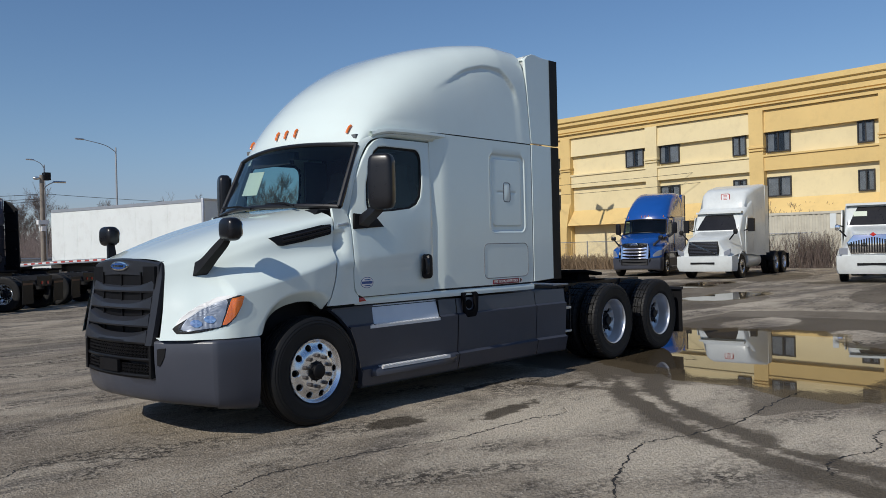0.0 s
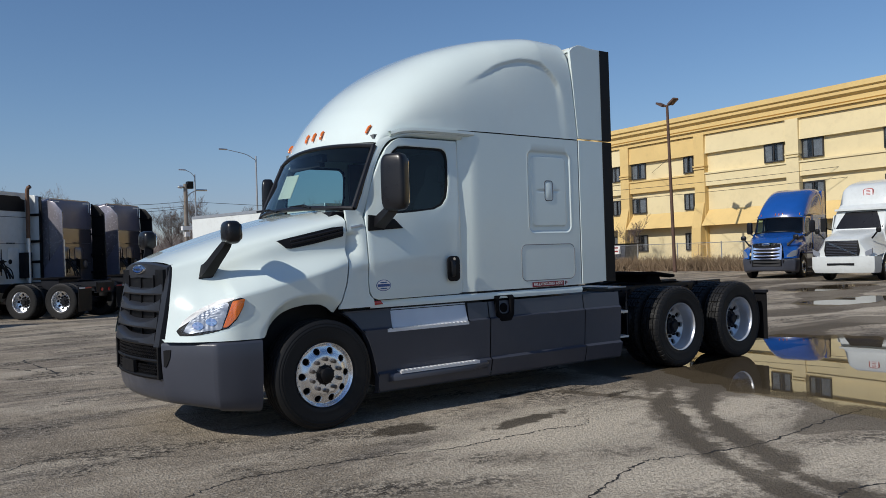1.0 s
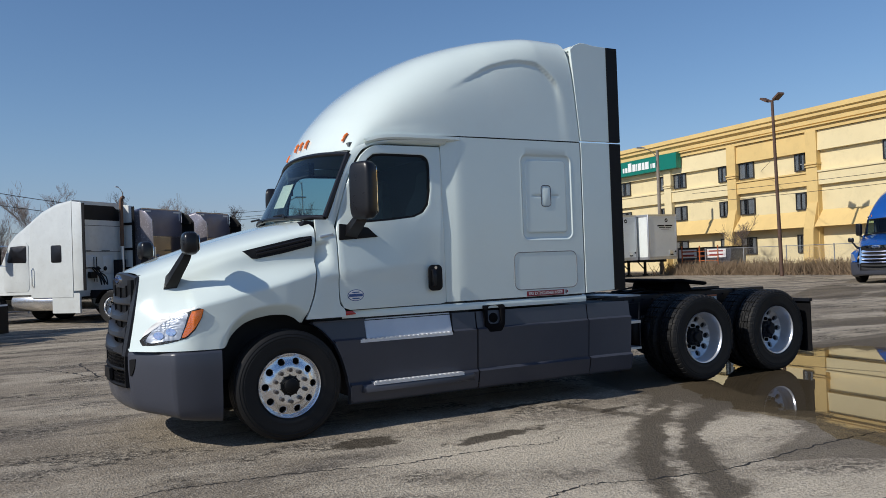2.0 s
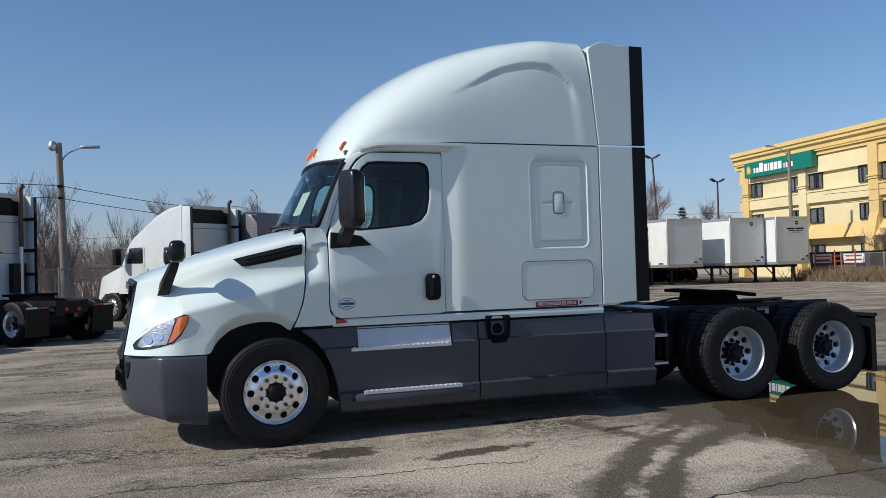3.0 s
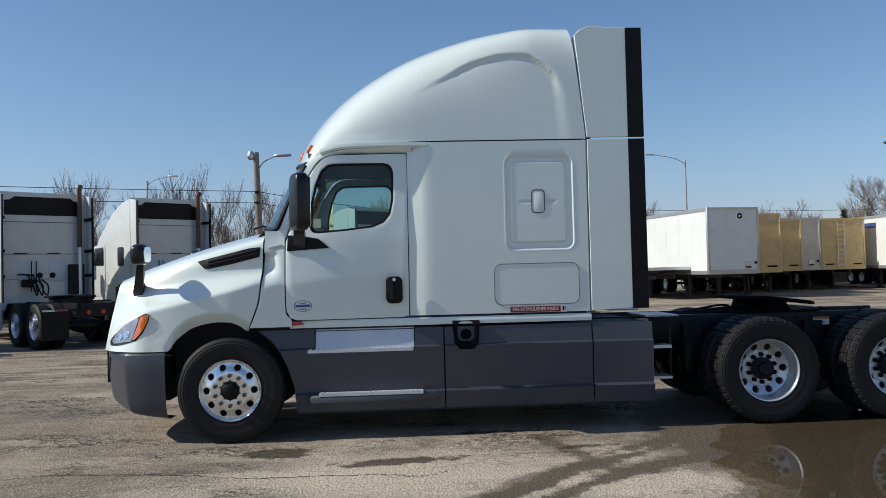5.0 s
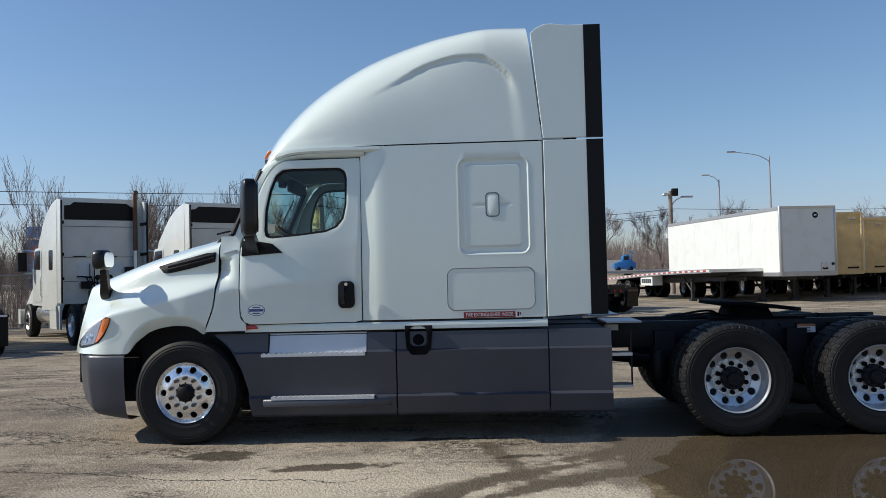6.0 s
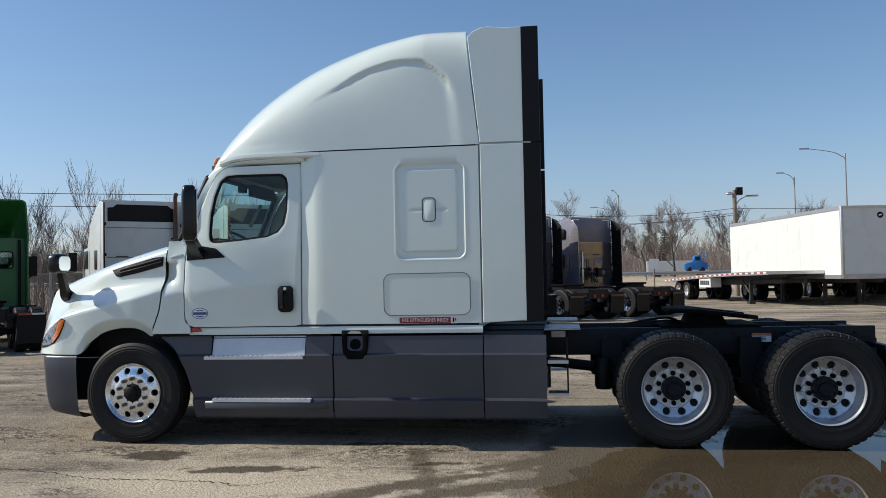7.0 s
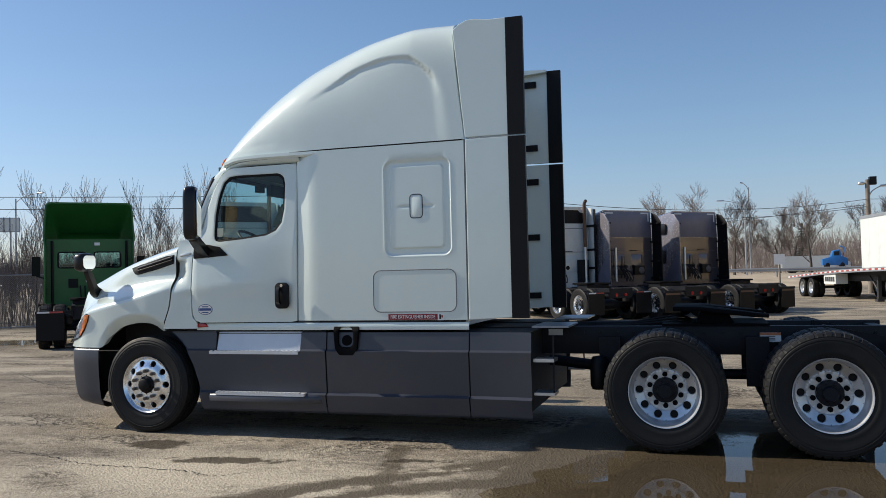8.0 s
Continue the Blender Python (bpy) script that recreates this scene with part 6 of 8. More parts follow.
def back_details(T, xb, top, dark=True, paint=None, stack=True, hoses=True):
    """What hangs on the rear wall of a sleeper cab at x = xb."""
    if dark:
        # flat black plate on the closed wall, for the shade inside the fairing
        part("air_opening", prism([(-0.95, top - 0.60), (0.95, top - 0.60), (0.95, top - 0.22), (0.8, top - 0.2), (0.7, top - 0.12), (-0.7, top - 0.12), (-0.8, top - 0.2), (-0.95, top - 0.22)], "x", xb - 0.05, xb + 0.006), BLACKP, T, "black plate for the shaded open back of the roof fairing")
    for z in (top - 0.78, 2.28, 1.62):
        part("wall_seam", box(xb, -0.98, z - 0.008, xb + 0.008, 0.98, z + 0.008), GREYP, T)
    for y in (-0.38, 0.38):
        part("wall_pressing", prism(round_rect(y - 0.24, 1.55, y + 0.24, 2.15, 0.06), "x", xb, xb + 0.012, 0.006), paint, T)
    for y in (-0.1, 0.22):
        part("wall_vent", cyl("x", (y, 1.72), 0.075, xb, xb + 0.03, 18, 0.006), BLACKP, T)
    if stack:
        st = part("exhaust_pipe", cyl("z", (xb + 0.16, 0.88), 0.065, 1.0, 2.45, 18), ALUM, T, "upright exhaust stack with a heat shield")
        part("upper_pipe", tube([(xb + 0.16, 0.88, 2.45), (xb + 0.16, 0.88, top + 0.08), (xb + 0.2, 0.88, top + 0.16), (xb + 0.27, 0.88, top + 0.19)], 0.062, 12), STEELR, st)
        part("stack_bracket", box(xb, 0.62, 1.2, xb + 0.2, 0.98, 2.0, 0.01), FRAME, st)
    if hoses:
        part("hose_arm", tube([(xb, -0.62, 1.75), (xb + 0.28, -0.6, 1.75), (xb + 0.35, -0.35, 1.72)], 0.022, 8), BLACKP, T)
        for k in range(3):
            y = -0.42 + 0.13 * k
            part("air_hose", tube(spline([(xb + 0.05, y, 1.75), (xb + 0.28, y + 0.05, 1.5 - 0.08 * k), (xb + 0.3, y + 0.15, 1.2), (xb + 0.2, y + 0.2, 1.45), (xb + 0.06, y + 0.1, 1.6)], 20), 0.02, 6), RUBBER, T)
        part("gladhand_box", box(xb, -0.55, 1.42, xb + 0.14, -0.28, 1.62, 0.02), BLACKP, T)
        for y in (-0.32, -0.2):
            part("hose_holder", tube([(xb + 0.05, y, 1.3), (xb + 0.06, y, 2.1)], 0.014, 6), BLACKP, T)
    for y in (-0.72, 0.1):
        part("lift_handle", tube([(xb, y, 2.3), (xb + 0.05, y + 0.02, 2.3), (xb + 0.05, y + 0.3, 2.3), (xb, y + 0.32, 2.3)], 0.012, 6), BLACKP, T)


def white_sleeper(m, label):
    """A high-roofed white sleeper tractor, seen from behind."""
    T = thing("tractor_unit", label, "truck", "trucks parked along the wire fence", m)
    cab_shell("hood", [(-1.25, 0.75, 0.62, 0.6, 1.45, 0.16), (-1.0, 0.95, 0.78, 0.6, 1.6, 0.18), (-0.4, 1.12, 0.86, 0.95, 1.78, 0.2), (0.3, 1.1, 0.95, 1.0, 1.98, 0.2)], WHITE2, T)
    cab_shell("cab", [(0.3, 1.1, 0.98, 0.95, 2.0, 0.15), (0.72, 1.12, 1.0, 0.95, 2.72, 0.15), (1.0, 1.13, 1.06, 0.95, 2.95, 0.2), (1.75, 1.13, 1.12, 0.95, 3.35, 0.2)], WHITE2, T)
    cab_shell("sleeper", [(1.75, 1.15, 1.13, 0.85, 3.35, 0.2), (2.2, 1.15, 1.14, 0.85, 3.62, 0.2), (2.8, 1.15, 1.14, 0.85, 3.82, 0.14), (3.45, 1.15, 1.14, 0.85, 3.9, 0.08)], WHITE2, T)
    for s in (-1, 1):
        d = part("side_door", panel([(0.6, 1.05), (0.6, 2.0), (0.85, 2.6), (1.66, 2.62), (1.66, 1.05)], None, lambda x, z: s * 1.142, -s * 0.03, rings=3, n=48), WHITE2, T)
        part("side_window", panel([(0.75, 2.0), (0.92, 2.52), (1.58, 2.54), (1.58, 1.98)], None, lambda x, z: s * 1.152, -s * 0.008, rings=2, n=40), SATIN, d)
        part("sleeper_window", prism(round_rect(2.6, 1.95, 3.02, 2.5, 0.06), "y", s * 1.14, s * 1.155, 0.004), SATIN, T)
        part("grab_handle", tube([(1.85, s * 1.15, 1.2), (1.85, s * 1.2, 1.25), (1.85, s * 1.2, 1.75), (1.85, s * 1.15, 1.8)], 0.015, 6), CHROME, T)
        ex = part("side_extender", prism([(3.47, 1.05), (3.47, 3.86), (3.85, 3.80), (3.85, 1.05)], "y", s * 1.11, s * 1.14, 0.006), WHITE2, T)
        part("rubber_edge", box(3.85, min(s * 1.11, s * 1.135), 1.05, 3.95, max(s * 1.11, s * 1.135), 3.78), BLACKP, ex)
        for z in (1.7, 2.35, 3.2):
            part("extender_strut", box(3.46, min(s * 1.06, s * 1.11), z - 0.04, 3.9, max(s * 1.06, s * 1.11), z + 0.04), BLACKP, ex)
        dm = part("door_mirror", box(0.55, min(s * 1.32, s * 1.55), 1.95, 0.7, max(s * 1.32, s * 1.55), 2.5, 0.03), BLACKP, T)
        part("mirror_arm", tube([(0.75, s * 1.1, 2.55), (0.62, s * 1.4, 2.55)], 0.02, 6, bm=tube([(0.75, s * 1.1, 1.9), (0.62, s * 1.4, 1.92)], 0.02, 6)), CHROME, dm)
        part("fuel_tank", cyl("x", (s * 0.82, 0.72), 0.3, 0.85, 2.6, 28, 0.03), ALU, T, "polished cylindrical fuel tank")
        part("side_fairing", box(2.6, min(s * 1.08, s * 1.14), 0.35, 3.7, max(s * 1.08, s * 1.14), 0.98, 0.03), WHITE2, T)
    part("windshield", loft([[(0.285 + 0.405 * f + 0.03 * (y / 0.92) ** 2, y, 2.04 + 0.66 * f) for f in (0, 0.5, 1)] for y in np.linspace(-0.9, 0.9, 9)], closed=False), SATIN, T)
    part("bumper", box(-1.4, -1.15, 0.35, -1.1, 1.15, 0.8, 0.06), WHITE2, T)
    part("rear_wall", box(3.45, -1.1, 0.95, 3.47, 1.1, 3.84), WHITE2, T)
    back_details(T, 3.472, 3.9, True, WHITE2)
    chassis(T, 6.9, (4.95, 6.25))
    return T


def grey_sleeper(m, label):
    """A glossy dark grey sleeper tractor with an aerodynamic roof, seen from behind."""
    T = thing("tractor_unit", label, "truck", "trucks parked along the wire fence", m)
    cab_shell("hood", [(-1.25, 0.8, 0.66, 0.6, 1.5, 0.16), (-0.9, 1.05, 0.8, 0.6, 1.65, 0.18), (0.3, 1.12, 0.98, 1.0, 2.0, 0.2)], TAUPE, T)
    cab_shell("cab", [(0.3, 1.1, 0.98, 0.95, 2.02, 0.15), (0.72, 1.12, 1.0, 0.95, 2.75, 0.2), (1.4, 1.13, 1.08, 0.95, 3.12, 0.25), (1.9, 1.13, 1.1, 0.95, 3.34, 0.25)], TAUPE, T)
    cab_shell("sleeper", [(1.9, 1.14, 1.1, 0.85, 3.34, 0.25), (2.6, 1.14, 1.1, 0.85, 3.64, 0.2), (3.42, 1.14, 1.06, 0.85, 3.74, 0.1)], TAUPE, T)
    part("back_panel", loft([[(3.45, -1.08, 0.98), (3.45, 1.08, 0.98)], [(3.45, -1.08, 2.75), (3.45, 1.08, 2.75)]], closed=False), POLISH, T)
    part("upper_back", prism([(-1.07, 2.78), (1.07, 2.78), (1.02, 3.7), (-1.02, 3.7)], "x", 3.43, 3.47, 0.01), DARKP, T, "dark matt panel above the polished rear wall")
    for s in (-1, 1):
        part("corner_stripe", prism([(s * 0.95, 3.66), (s * 0.6, 3.66), (s * 0.6, 3.615), (s * 0.9, 3.615), (s * 0.9, 3.34), (s * 0.95, 3.34)], "x", 3.472, 3.476), WTAPE, T)
        # sunward extender in body paint, the far one black to carry its shade
        ex = part("side_extender", prism([(3.48, 1.05), (3.44, 3.66), (3.7, 3.58), (3.95, 3.3), (3.98, 1.05)], "y", s * 1.09, s * 1.13, 0.008), TAUPE if s < 0 else BLACKP, T)
        part("inner_lining", prism([(3.48, 1.06), (3.46, 3.6), (3.68, 3.55), (3.92, 3.28), (3.95, 1.06)], "y", min(s * 1.078, s * 1.086), max(s * 1.078, s * 1.086)), BLACKP, ex)
        for z in (1.3, 1.9, 2.6, 3.25):
            part("extender_strut", box(3.46, min(s * 1.0, s * 1.08), z - 0.03, 3.9, max(s * 1.0, s * 1.08), z + 0.03), BLACKP, ex)
        part("sleeper_window", prism(round_rect(2.85, 1.8, 3.15, 2.3, 0.06), "y", s * 1.125, s * 1.15, 0.004), SATIN, T)
        part("upper_window", prism(round_rect(2.7, 2.9, 3.2, 3.3, 0.1), "y", s * 1.11, s * 1.14, 0.004), SATIN, T)
        part("side_fairing", box(0.75, min(s * 1.08, s * 1.14), 0.35, 3.9, max(s * 1.08, s * 1.14), 0.98, 0.03), TAUPE, T)
        dm = part("door_mirror", box(0.55, min(s * 1.3, s * 1.5), 1.95, 0.7, max(s * 1.3, s * 1.5), 2.5, 0.03), BLACKP, T)
        part("mirror_arm", tube([(0.75, s * 1.1, 1.9), (0.62, s * 1.4, 1.98)], 0.025, 6), BLACKP, dm)
    part("windshield", loft([[(0.285 + 0.405 * f + 0.03 * (y / 0.92) ** 2, y, 2.04 + 0.66 * f) for f in (0, 0.5, 1)] for y in np.linspace(-0.9, 0.9, 9)], closed=False), SATIN, T)
    part("bumper", box(-1.4, -1.15, 0.35, -1.1, 1.15, 0.8, 0.06), TAUPE, T)
    back_details(T, 3.452, 3.58, False, POLISH, stack=False)
    for s in (-1, 1):
        part("lower_wedge", prism([(2.9, 1.0), (3.94, 1.06), (3.94, 2.3)], "y", min(s * 1.133, s * 1.145), max(s * 1.133, s * 1.145)), DARKP, T)
    part("muffler", cyl("z", (3.6, -0.62), 0.05, 1.2, 2.4, 14), ALUM, T)
    part("cooler_unit", box(3.455, 0.2, 1.42, 3.6, 0.62, 1.75, 0.02), BLACKP, T)
    part("cooler_fan", cyl("x", (0.48, 1.58), 0.12, 3.6, 3.62, 20, 0.004), GREYP, T)
    chassis(T, 7.0, (5.05, 6.35), tape=False)
    for s in (-1, 1):
        part("flap_band", box(6.97, min(s * 0.62, s * 1.18), 0.78, 6.975, max(s * 0.62, s * 1.18), 0.84), STEELR, T)
    return T


def day_cab(m, label):
    """A green day cab with a roof deflector, seen from behind."""
    T = thing("tractor_unit", label, "truck", "trucks parked along the wire fence", m)
    cab_shell("hood", [(-1.25, 0.8, 0.66, 0.6, 1.5, 0.16), (-0.9, 1.05, 0.8, 0.6, 1.65, 0.18), (0.3, 1.12, 0.98, 1.0, 2.0, 0.2)], GREEN, T)
    cab = loft([ring_section(*q) for q in ((0.3, 1.1, 0.98, 0.95, 2.02, 0.15), (0.72, 1.12, 1.0, 0.95, 2.72, 0.2), (1.2, 1.13, 1.08, 0.95, 2.8, 0.12), (1.9, 1.13, 1.1, 0.95, 2.8, 0.08))], caps=False)
    bmesh.ops.delete(cab, geom=[f for f in cab.faces if f.calc_center_median().x < 0.72 and abs(f.calc_center_median().y) < 0.05 and f.calc_center_median().z > 2.0], context="FACES_ONLY")
    part("cab", cab, GREEN, T, smooth=50)
    wall = box(1.885, -1.11, 0.95, 1.905, 1.11, 2.0)
    for y0, z0, y1, z1 in ((-1.1, 2.44, 1.1, 2.79), (-0.11, 2.0, 0.11, 2.44), (-1.1, 2.0, -0.81, 2.44), (0.81, 2.0, 1.1, 2.44)):
        box(1.885, y0, z0, 1.905, y1, z1, bm=wall)
    part("rear_wall", wall, GREEN, T)
    for s in (-1, 1):
        part("seat_back", box(1.2, s * 0.5 - 0.24, 1.3, 1.36, s * 0.5 + 0.24, 2.12, 0.06), DARKIN, T)
    part("dashboard", box(0.32, -1.0, 1.2, 0.7, 1.0, 1.98, 0.04), DARKIN, T)
    # deflector: a hollow shell, open behind
    outer = [(0.85, 0.9, 0.8, 2.74, 2.82, 0.04), (1.2, 1.12, 1.02, 2.74, 3.2, 0.2), (1.6, 1.16, 1.08, 2.74, 3.62, 0.2), (2.05, 1.18, 1.12, 2.74, 3.81, 0.14)]
    rows = [ring_section(*o) for o in outer] + [ring_section(2.05, 1.14, 1.08, 2.74, 3.77, 0.12), ring_section(1.5, 1.08, 1.0, 2.76, 3.38, 0.2), ring_section(1.1, 0.9, 0.85, 2.78, 3.0, 0.1)]
    b = loft(rows, closed=False)
    part("roof_deflector", b, GREEN, T, "tall hollow green wind deflector on the roof", smooth=50)
    for s in (-1, 1):
        w = part("rear_window", box(1.892, s * 0.46 - 0.35, 2.0, 1.898, s * 0.46 + 0.35, 2.44), GLASS, T)
        q = [(1.908, a, b) for a, b in round_rect(s * 0.46 - 0.345, 2.005, s * 0.46 + 0.345, 2.435, 0.06)]
        part("window_seal", tube(q + q[:1], 0.018, 6), BLACKP, w)
        part("side_extender", prism([(1.9, 1.05), (1.9, 2.8), (2.3, 2.8), (2.3, 1.05)], "y", min(s * 1.1, s * 1.14), max(s * 1.1, s * 1.14), 0.01), GREEN, T)
        part("support_pipe", tube([(2.0, s * 0.95, 1.0), (2.0, s * 0.95, 2.75)], 0.035, 10), BLACKP, T)
        dm = part("door_mirror", box(0.55, min(s * 1.3, s * 1.52), 1.8, 0.7, max(s * 1.3, s * 1.52), 2.35, 0.03), BLACKP, T)
        part("mirror_arm", tube([(0.75, s * 1.1, 1.7), (0.62, s * 1.4, 1.8)], 0.025, 6), BLACKP, dm)
        part("fuel_tank", cyl("x", (s * 0.82, 0.72), 0.3, 0.85, 2.1, 28, 0.03), ALU, T, "polished cylindrical fuel tank")
    part("windshield", loft([[(0.285 + 0.405 * f + 0.03 * (y / 0.92) ** 2, y, 2.04 + 0.66 * f) for f in (0, 0.5, 1)] for y in np.linspace(-0.9, 0.9, 9)], closed=False), WSGLASS, T)
    part("bumper", box(-1.4, -1.15, 0.35, -1.1, 1.15, 0.8, 0.06), GREYP, T)
    for z in (1.35, 1.85, 2.55):
        part("wall_seam", box(1.9, -1.0, z - 0.012, 1.912, 1.0, z + 0.012), GREEN, T)
    part("work_lamp", box(1.9, 0.12, 2.62, 1.94, 0.26, 2.7, 0.01), ALUM, T)
    part("wall_vent", box(1.9, -0.55, 1.45, 1.93, -0.3, 1.7, 0.01), BLACKP, T)
    part("emblem", cyl("x", (-0.05, 1.64), 0.06, 1.9, 1.915, 20), ALUM, T)
    for k in range(3):
        part("air_hose", tube(spline([(1.95, -0.25 + 0.12 * k, 1.5), (2.2, -0.2 + 0.1 * k, 1.1), (2.4, 0.1 * k, 1.25), (2.1, 0.2, 1.4)], 16), 0.02, 6), RUBBER, T)
    chassis(T, 5.2, (3.3, 4.6))
    return T


def front_truck(m, label, chrome=False, roof=4.0, sleeper=True):
    """A white tractor seen from the front."""
    T = thing("tractor_unit", label, "truck", "trucks parked before the hotel", m)
    cab_shell("hood", [(-1.3, 0.98, 0.66, 0.95, 1.62, 0.16), (-1.05, 1.14, 0.78, 0.95, 1.72, 0.2), (-0.3, 1.18, 0.84, 1.05, 1.86, 0.22), (0.3, 1.14, 0.95, 1.05, 2.0, 0.22)], WHITE2, T)
    cab_shell("cab", [(0.3, 1.12, 0.99, 0.98, 2.02, 0.12), (0.75, 1.13, 1.0, 0.98, 2.78, 0.14), (1.1, 1.14, 1.06, 0.98, 3.0 if sleeper else 2.85, 0.2), (1.75, 1.14, 1.08, 0.98, 3.4 if sleeper else 2.85, 0.2)], WHITE2, T)
    if sleeper:
        cab_shell("sleeper", [(1.1, 1.02, 0.9, 2.8, 3.05, 0.2), (1.4, 1.1, 0.98, 0.98, 3.72, 0.25), (2.2, 1.14, 1.08, 0.9, 3.93, 0.2), (3.4, 1.15, 1.12, 0.9, roof, 0.1)], WHITE2, T)
        em = part("roof_emblem", prism(round_rect(-0.28, 3.3, 0.1, 3.64, 0.07), "x", 1.245, 1.3), RTAPE, T, "red outlined square logo on the roof")
        part("emblem_field", prism(round_rect(-0.25, 3.33, 0.07, 3.61, 0.05), "x", 1.24, 1.25), WTAPE, em)
        for z in (3.38, 3.44, 3.5, 3.55):
            part("emblem_bar", box(1.236, -0.17, z, 1.242, -0.01, z + 0.02), RTAPE, em)
    for s in (-1, 1):
        hl = part("headlight", loft([[(-1.32 + dx, s * h, z) for h, z in ((0.86, 0.98), (1.08, 1.02), (1.12, 1.25), (0.84, 1.12))] for dx in (0.06, -0.01)]) if not chrome else box(-1.31, min(s * 0.8, s * 1.08), 1.0, -1.2, max(s * 0.8, s * 1.08), 1.22, 0.03), LAMPB, T)
        dm = part("door_mirror", box(0.4, min(s * 1.3, s * 1.55), 1.95, 0.56, max(s * 1.3, s * 1.5), 2.5, 0.04), BLACKP if not chrome else WHITE2, T)
        part("mirror_arm", tube([(0.62, s * 1.08, 2.0), (0.5, s * 1.4, 2.1)], 0.025, 6), BLACKP, dm)
        part("hood_mirror", rounded_head((-0.75, s * 1.15, 1.95), (0.06, 0.09, 0.11), 3), BLACKP if not chrome else CHROME, T)
        part("hood_mirror_arm", tube([(-0.7, s * 0.88, 1.62), (-0.74, s * 1.12, 1.9)], 0.03, 6), BLACKP, T)
        d = part("side_door", panel([(0.6, 1.05), (0.6, 2.0), (0.85, 2.62), (1.66, 2.64), (1.66, 1.05)], None, lambda x, z: s * 1.145, -s * 0.03, rings=3, n=48), WHITE2, T)
        part("side_window", panel([(0.75, 2.0), (0.92, 2.54), (1.58, 2.56), (1.58, 1.98)], None, lambda x, z: s * 1.155, -s * 0.008, rings=2, n=40), SATIN, d)
        part("fuel_tank", cyl("x", (s * 0.84, 0.7), 0.3, 0.75, 2.7, 28, 0.03), WHITE2, T)
        part("side_extender", box(3.42, min(s * 1.1, s * 1.14), 1.0, 3.9, max(s * 1.1, s * 1.14), roof - 0.06, 0.01), WHITE2, T)
        part("rubber_edge", box(3.9, min(s * 1.1, s * 1.135), 1.0, 4.0, max(s * 1.1, s * 1.135), roof - 0.08), BLACKP, T)
        part("fender_lip", loft([[(0.62 * math.cos(a), s * w, 0.52 + 0.62 * math.sin(a)) for w in (0.9, 1.2, 1.2)] for a in np.linspace(0.15, 2.9, 15)], closed=False), WHITE2, T)
    part("windshield", loft([[(0.285 + 0.405 * f + 0.03 * (y / 0.92) ** 2, y, 2.04 + 0.66 * f) for f in (0, 0.5, 1)] for y in np.linspace(-0.92, 0.92, 11)], closed=False), SATIN, T)
    part("windshield_sheet", box(-0.002, -0.22, -0.1, 0.002, 0.22, 0.1), PAPER, T).matrix_basis = pose(0.55, 0.35, 2.4, 0, 25, 0) if not chrome else pose(0.52, 0.5, 2.45, 0, 25, 0)
    part("sun_visor", box(0.55, -0.98, 2.76, 0.8, 0.98, 2.84, 0.02), WHITE2, T)
    part("bumper", loft([[(x, -h, z) for x, h in pl] for pl, z in ((((-1.2, 1.1), (-1.38, 0.6), (-1.42, 0.0), (-1.38, -0.6), (-1.2, -1.1), (-0.8, -1.2), (-0.8, 1.2)), 0.32), (((-1.28, 1.16), (-1.46, 0.6), (-1.5, 0.0), (-1.46, -0.6), (-1.28, -1.16), (-0.75, -1.22), (-0.75, 1.22)), 0.5), (((-1.28, 1.16), (-1.46, 0.6), (-1.5, 0.0), (-1.46, -0.6), (-1.28, -1.16), (-0.75, -1.22), (-0.75, 1.22)), 0.95))]), WHITE2, T, smooth=50)
    part("bumper_slot", box(-1.505, -0.5, 0.62, -1.4, 0.5, 0.7, 0.01), BLACKP, T)
    g = part("grille", prism([(-0.62, 0.98), (0.62, 0.98), (0.66, 1.2), (0.6, 1.56), (-0.6, 1.56), (-0.66, 1.2)] if not chrome else [(-0.7, 1.0), (0.7, 1.0), (0.82, 1.4), (0.6, 1.68), (-0.6, 1.68), (-0.82, 1.4)], "x", -1.36, -1.25, 0.015), BLACKP if not chrome else CHROME, T)
    if not chrome:
        part("grille_sash", prism([(-0.6, 1.02), (-0.53, 1.0), (0.6, 1.5), (0.55, 1.55)], "x", -1.372, -1.36), CHROME, g)
        for z in np.arange(1.04, 1.54, 0.06):
            part("grille_bar", box(-1.368, -0.58, z, -1.36, 0.58, z + 0.018), GREYP, g)
    else:
        for y in np.linspace(-0.68, 0.68, 18):
            part("grille_slot", box(-1.366, y - 0.022, 1.06, -1.36, y + 0.022, 1.6 - 0.25 * abs(y)), BLACKP, g)
        part("emblem", prism([(0.0, 1.62), (0.1, 1.68), (0.0, 1.76), (-0.1, 1.68)], "x", -1.38, -1.36), REDL, g)
    part("rear_wall", box(3.38, -1.1, 0.95, 3.42, 1.1, roof - 0.2), WHITE2, T)
    chassis(T, 6.9, (4.9, 6.2))
    return T


R_ROW = -49   # parked slantwise, tail towards the open lot


def parked(back_x, back_y, xb, turn=R_ROW):
    c, s = math.cos(radians(turn)), math.sin(radians(turn))
    return pose(back_x - c * xb, back_y - s * xb, 0, 0, 0, turn)


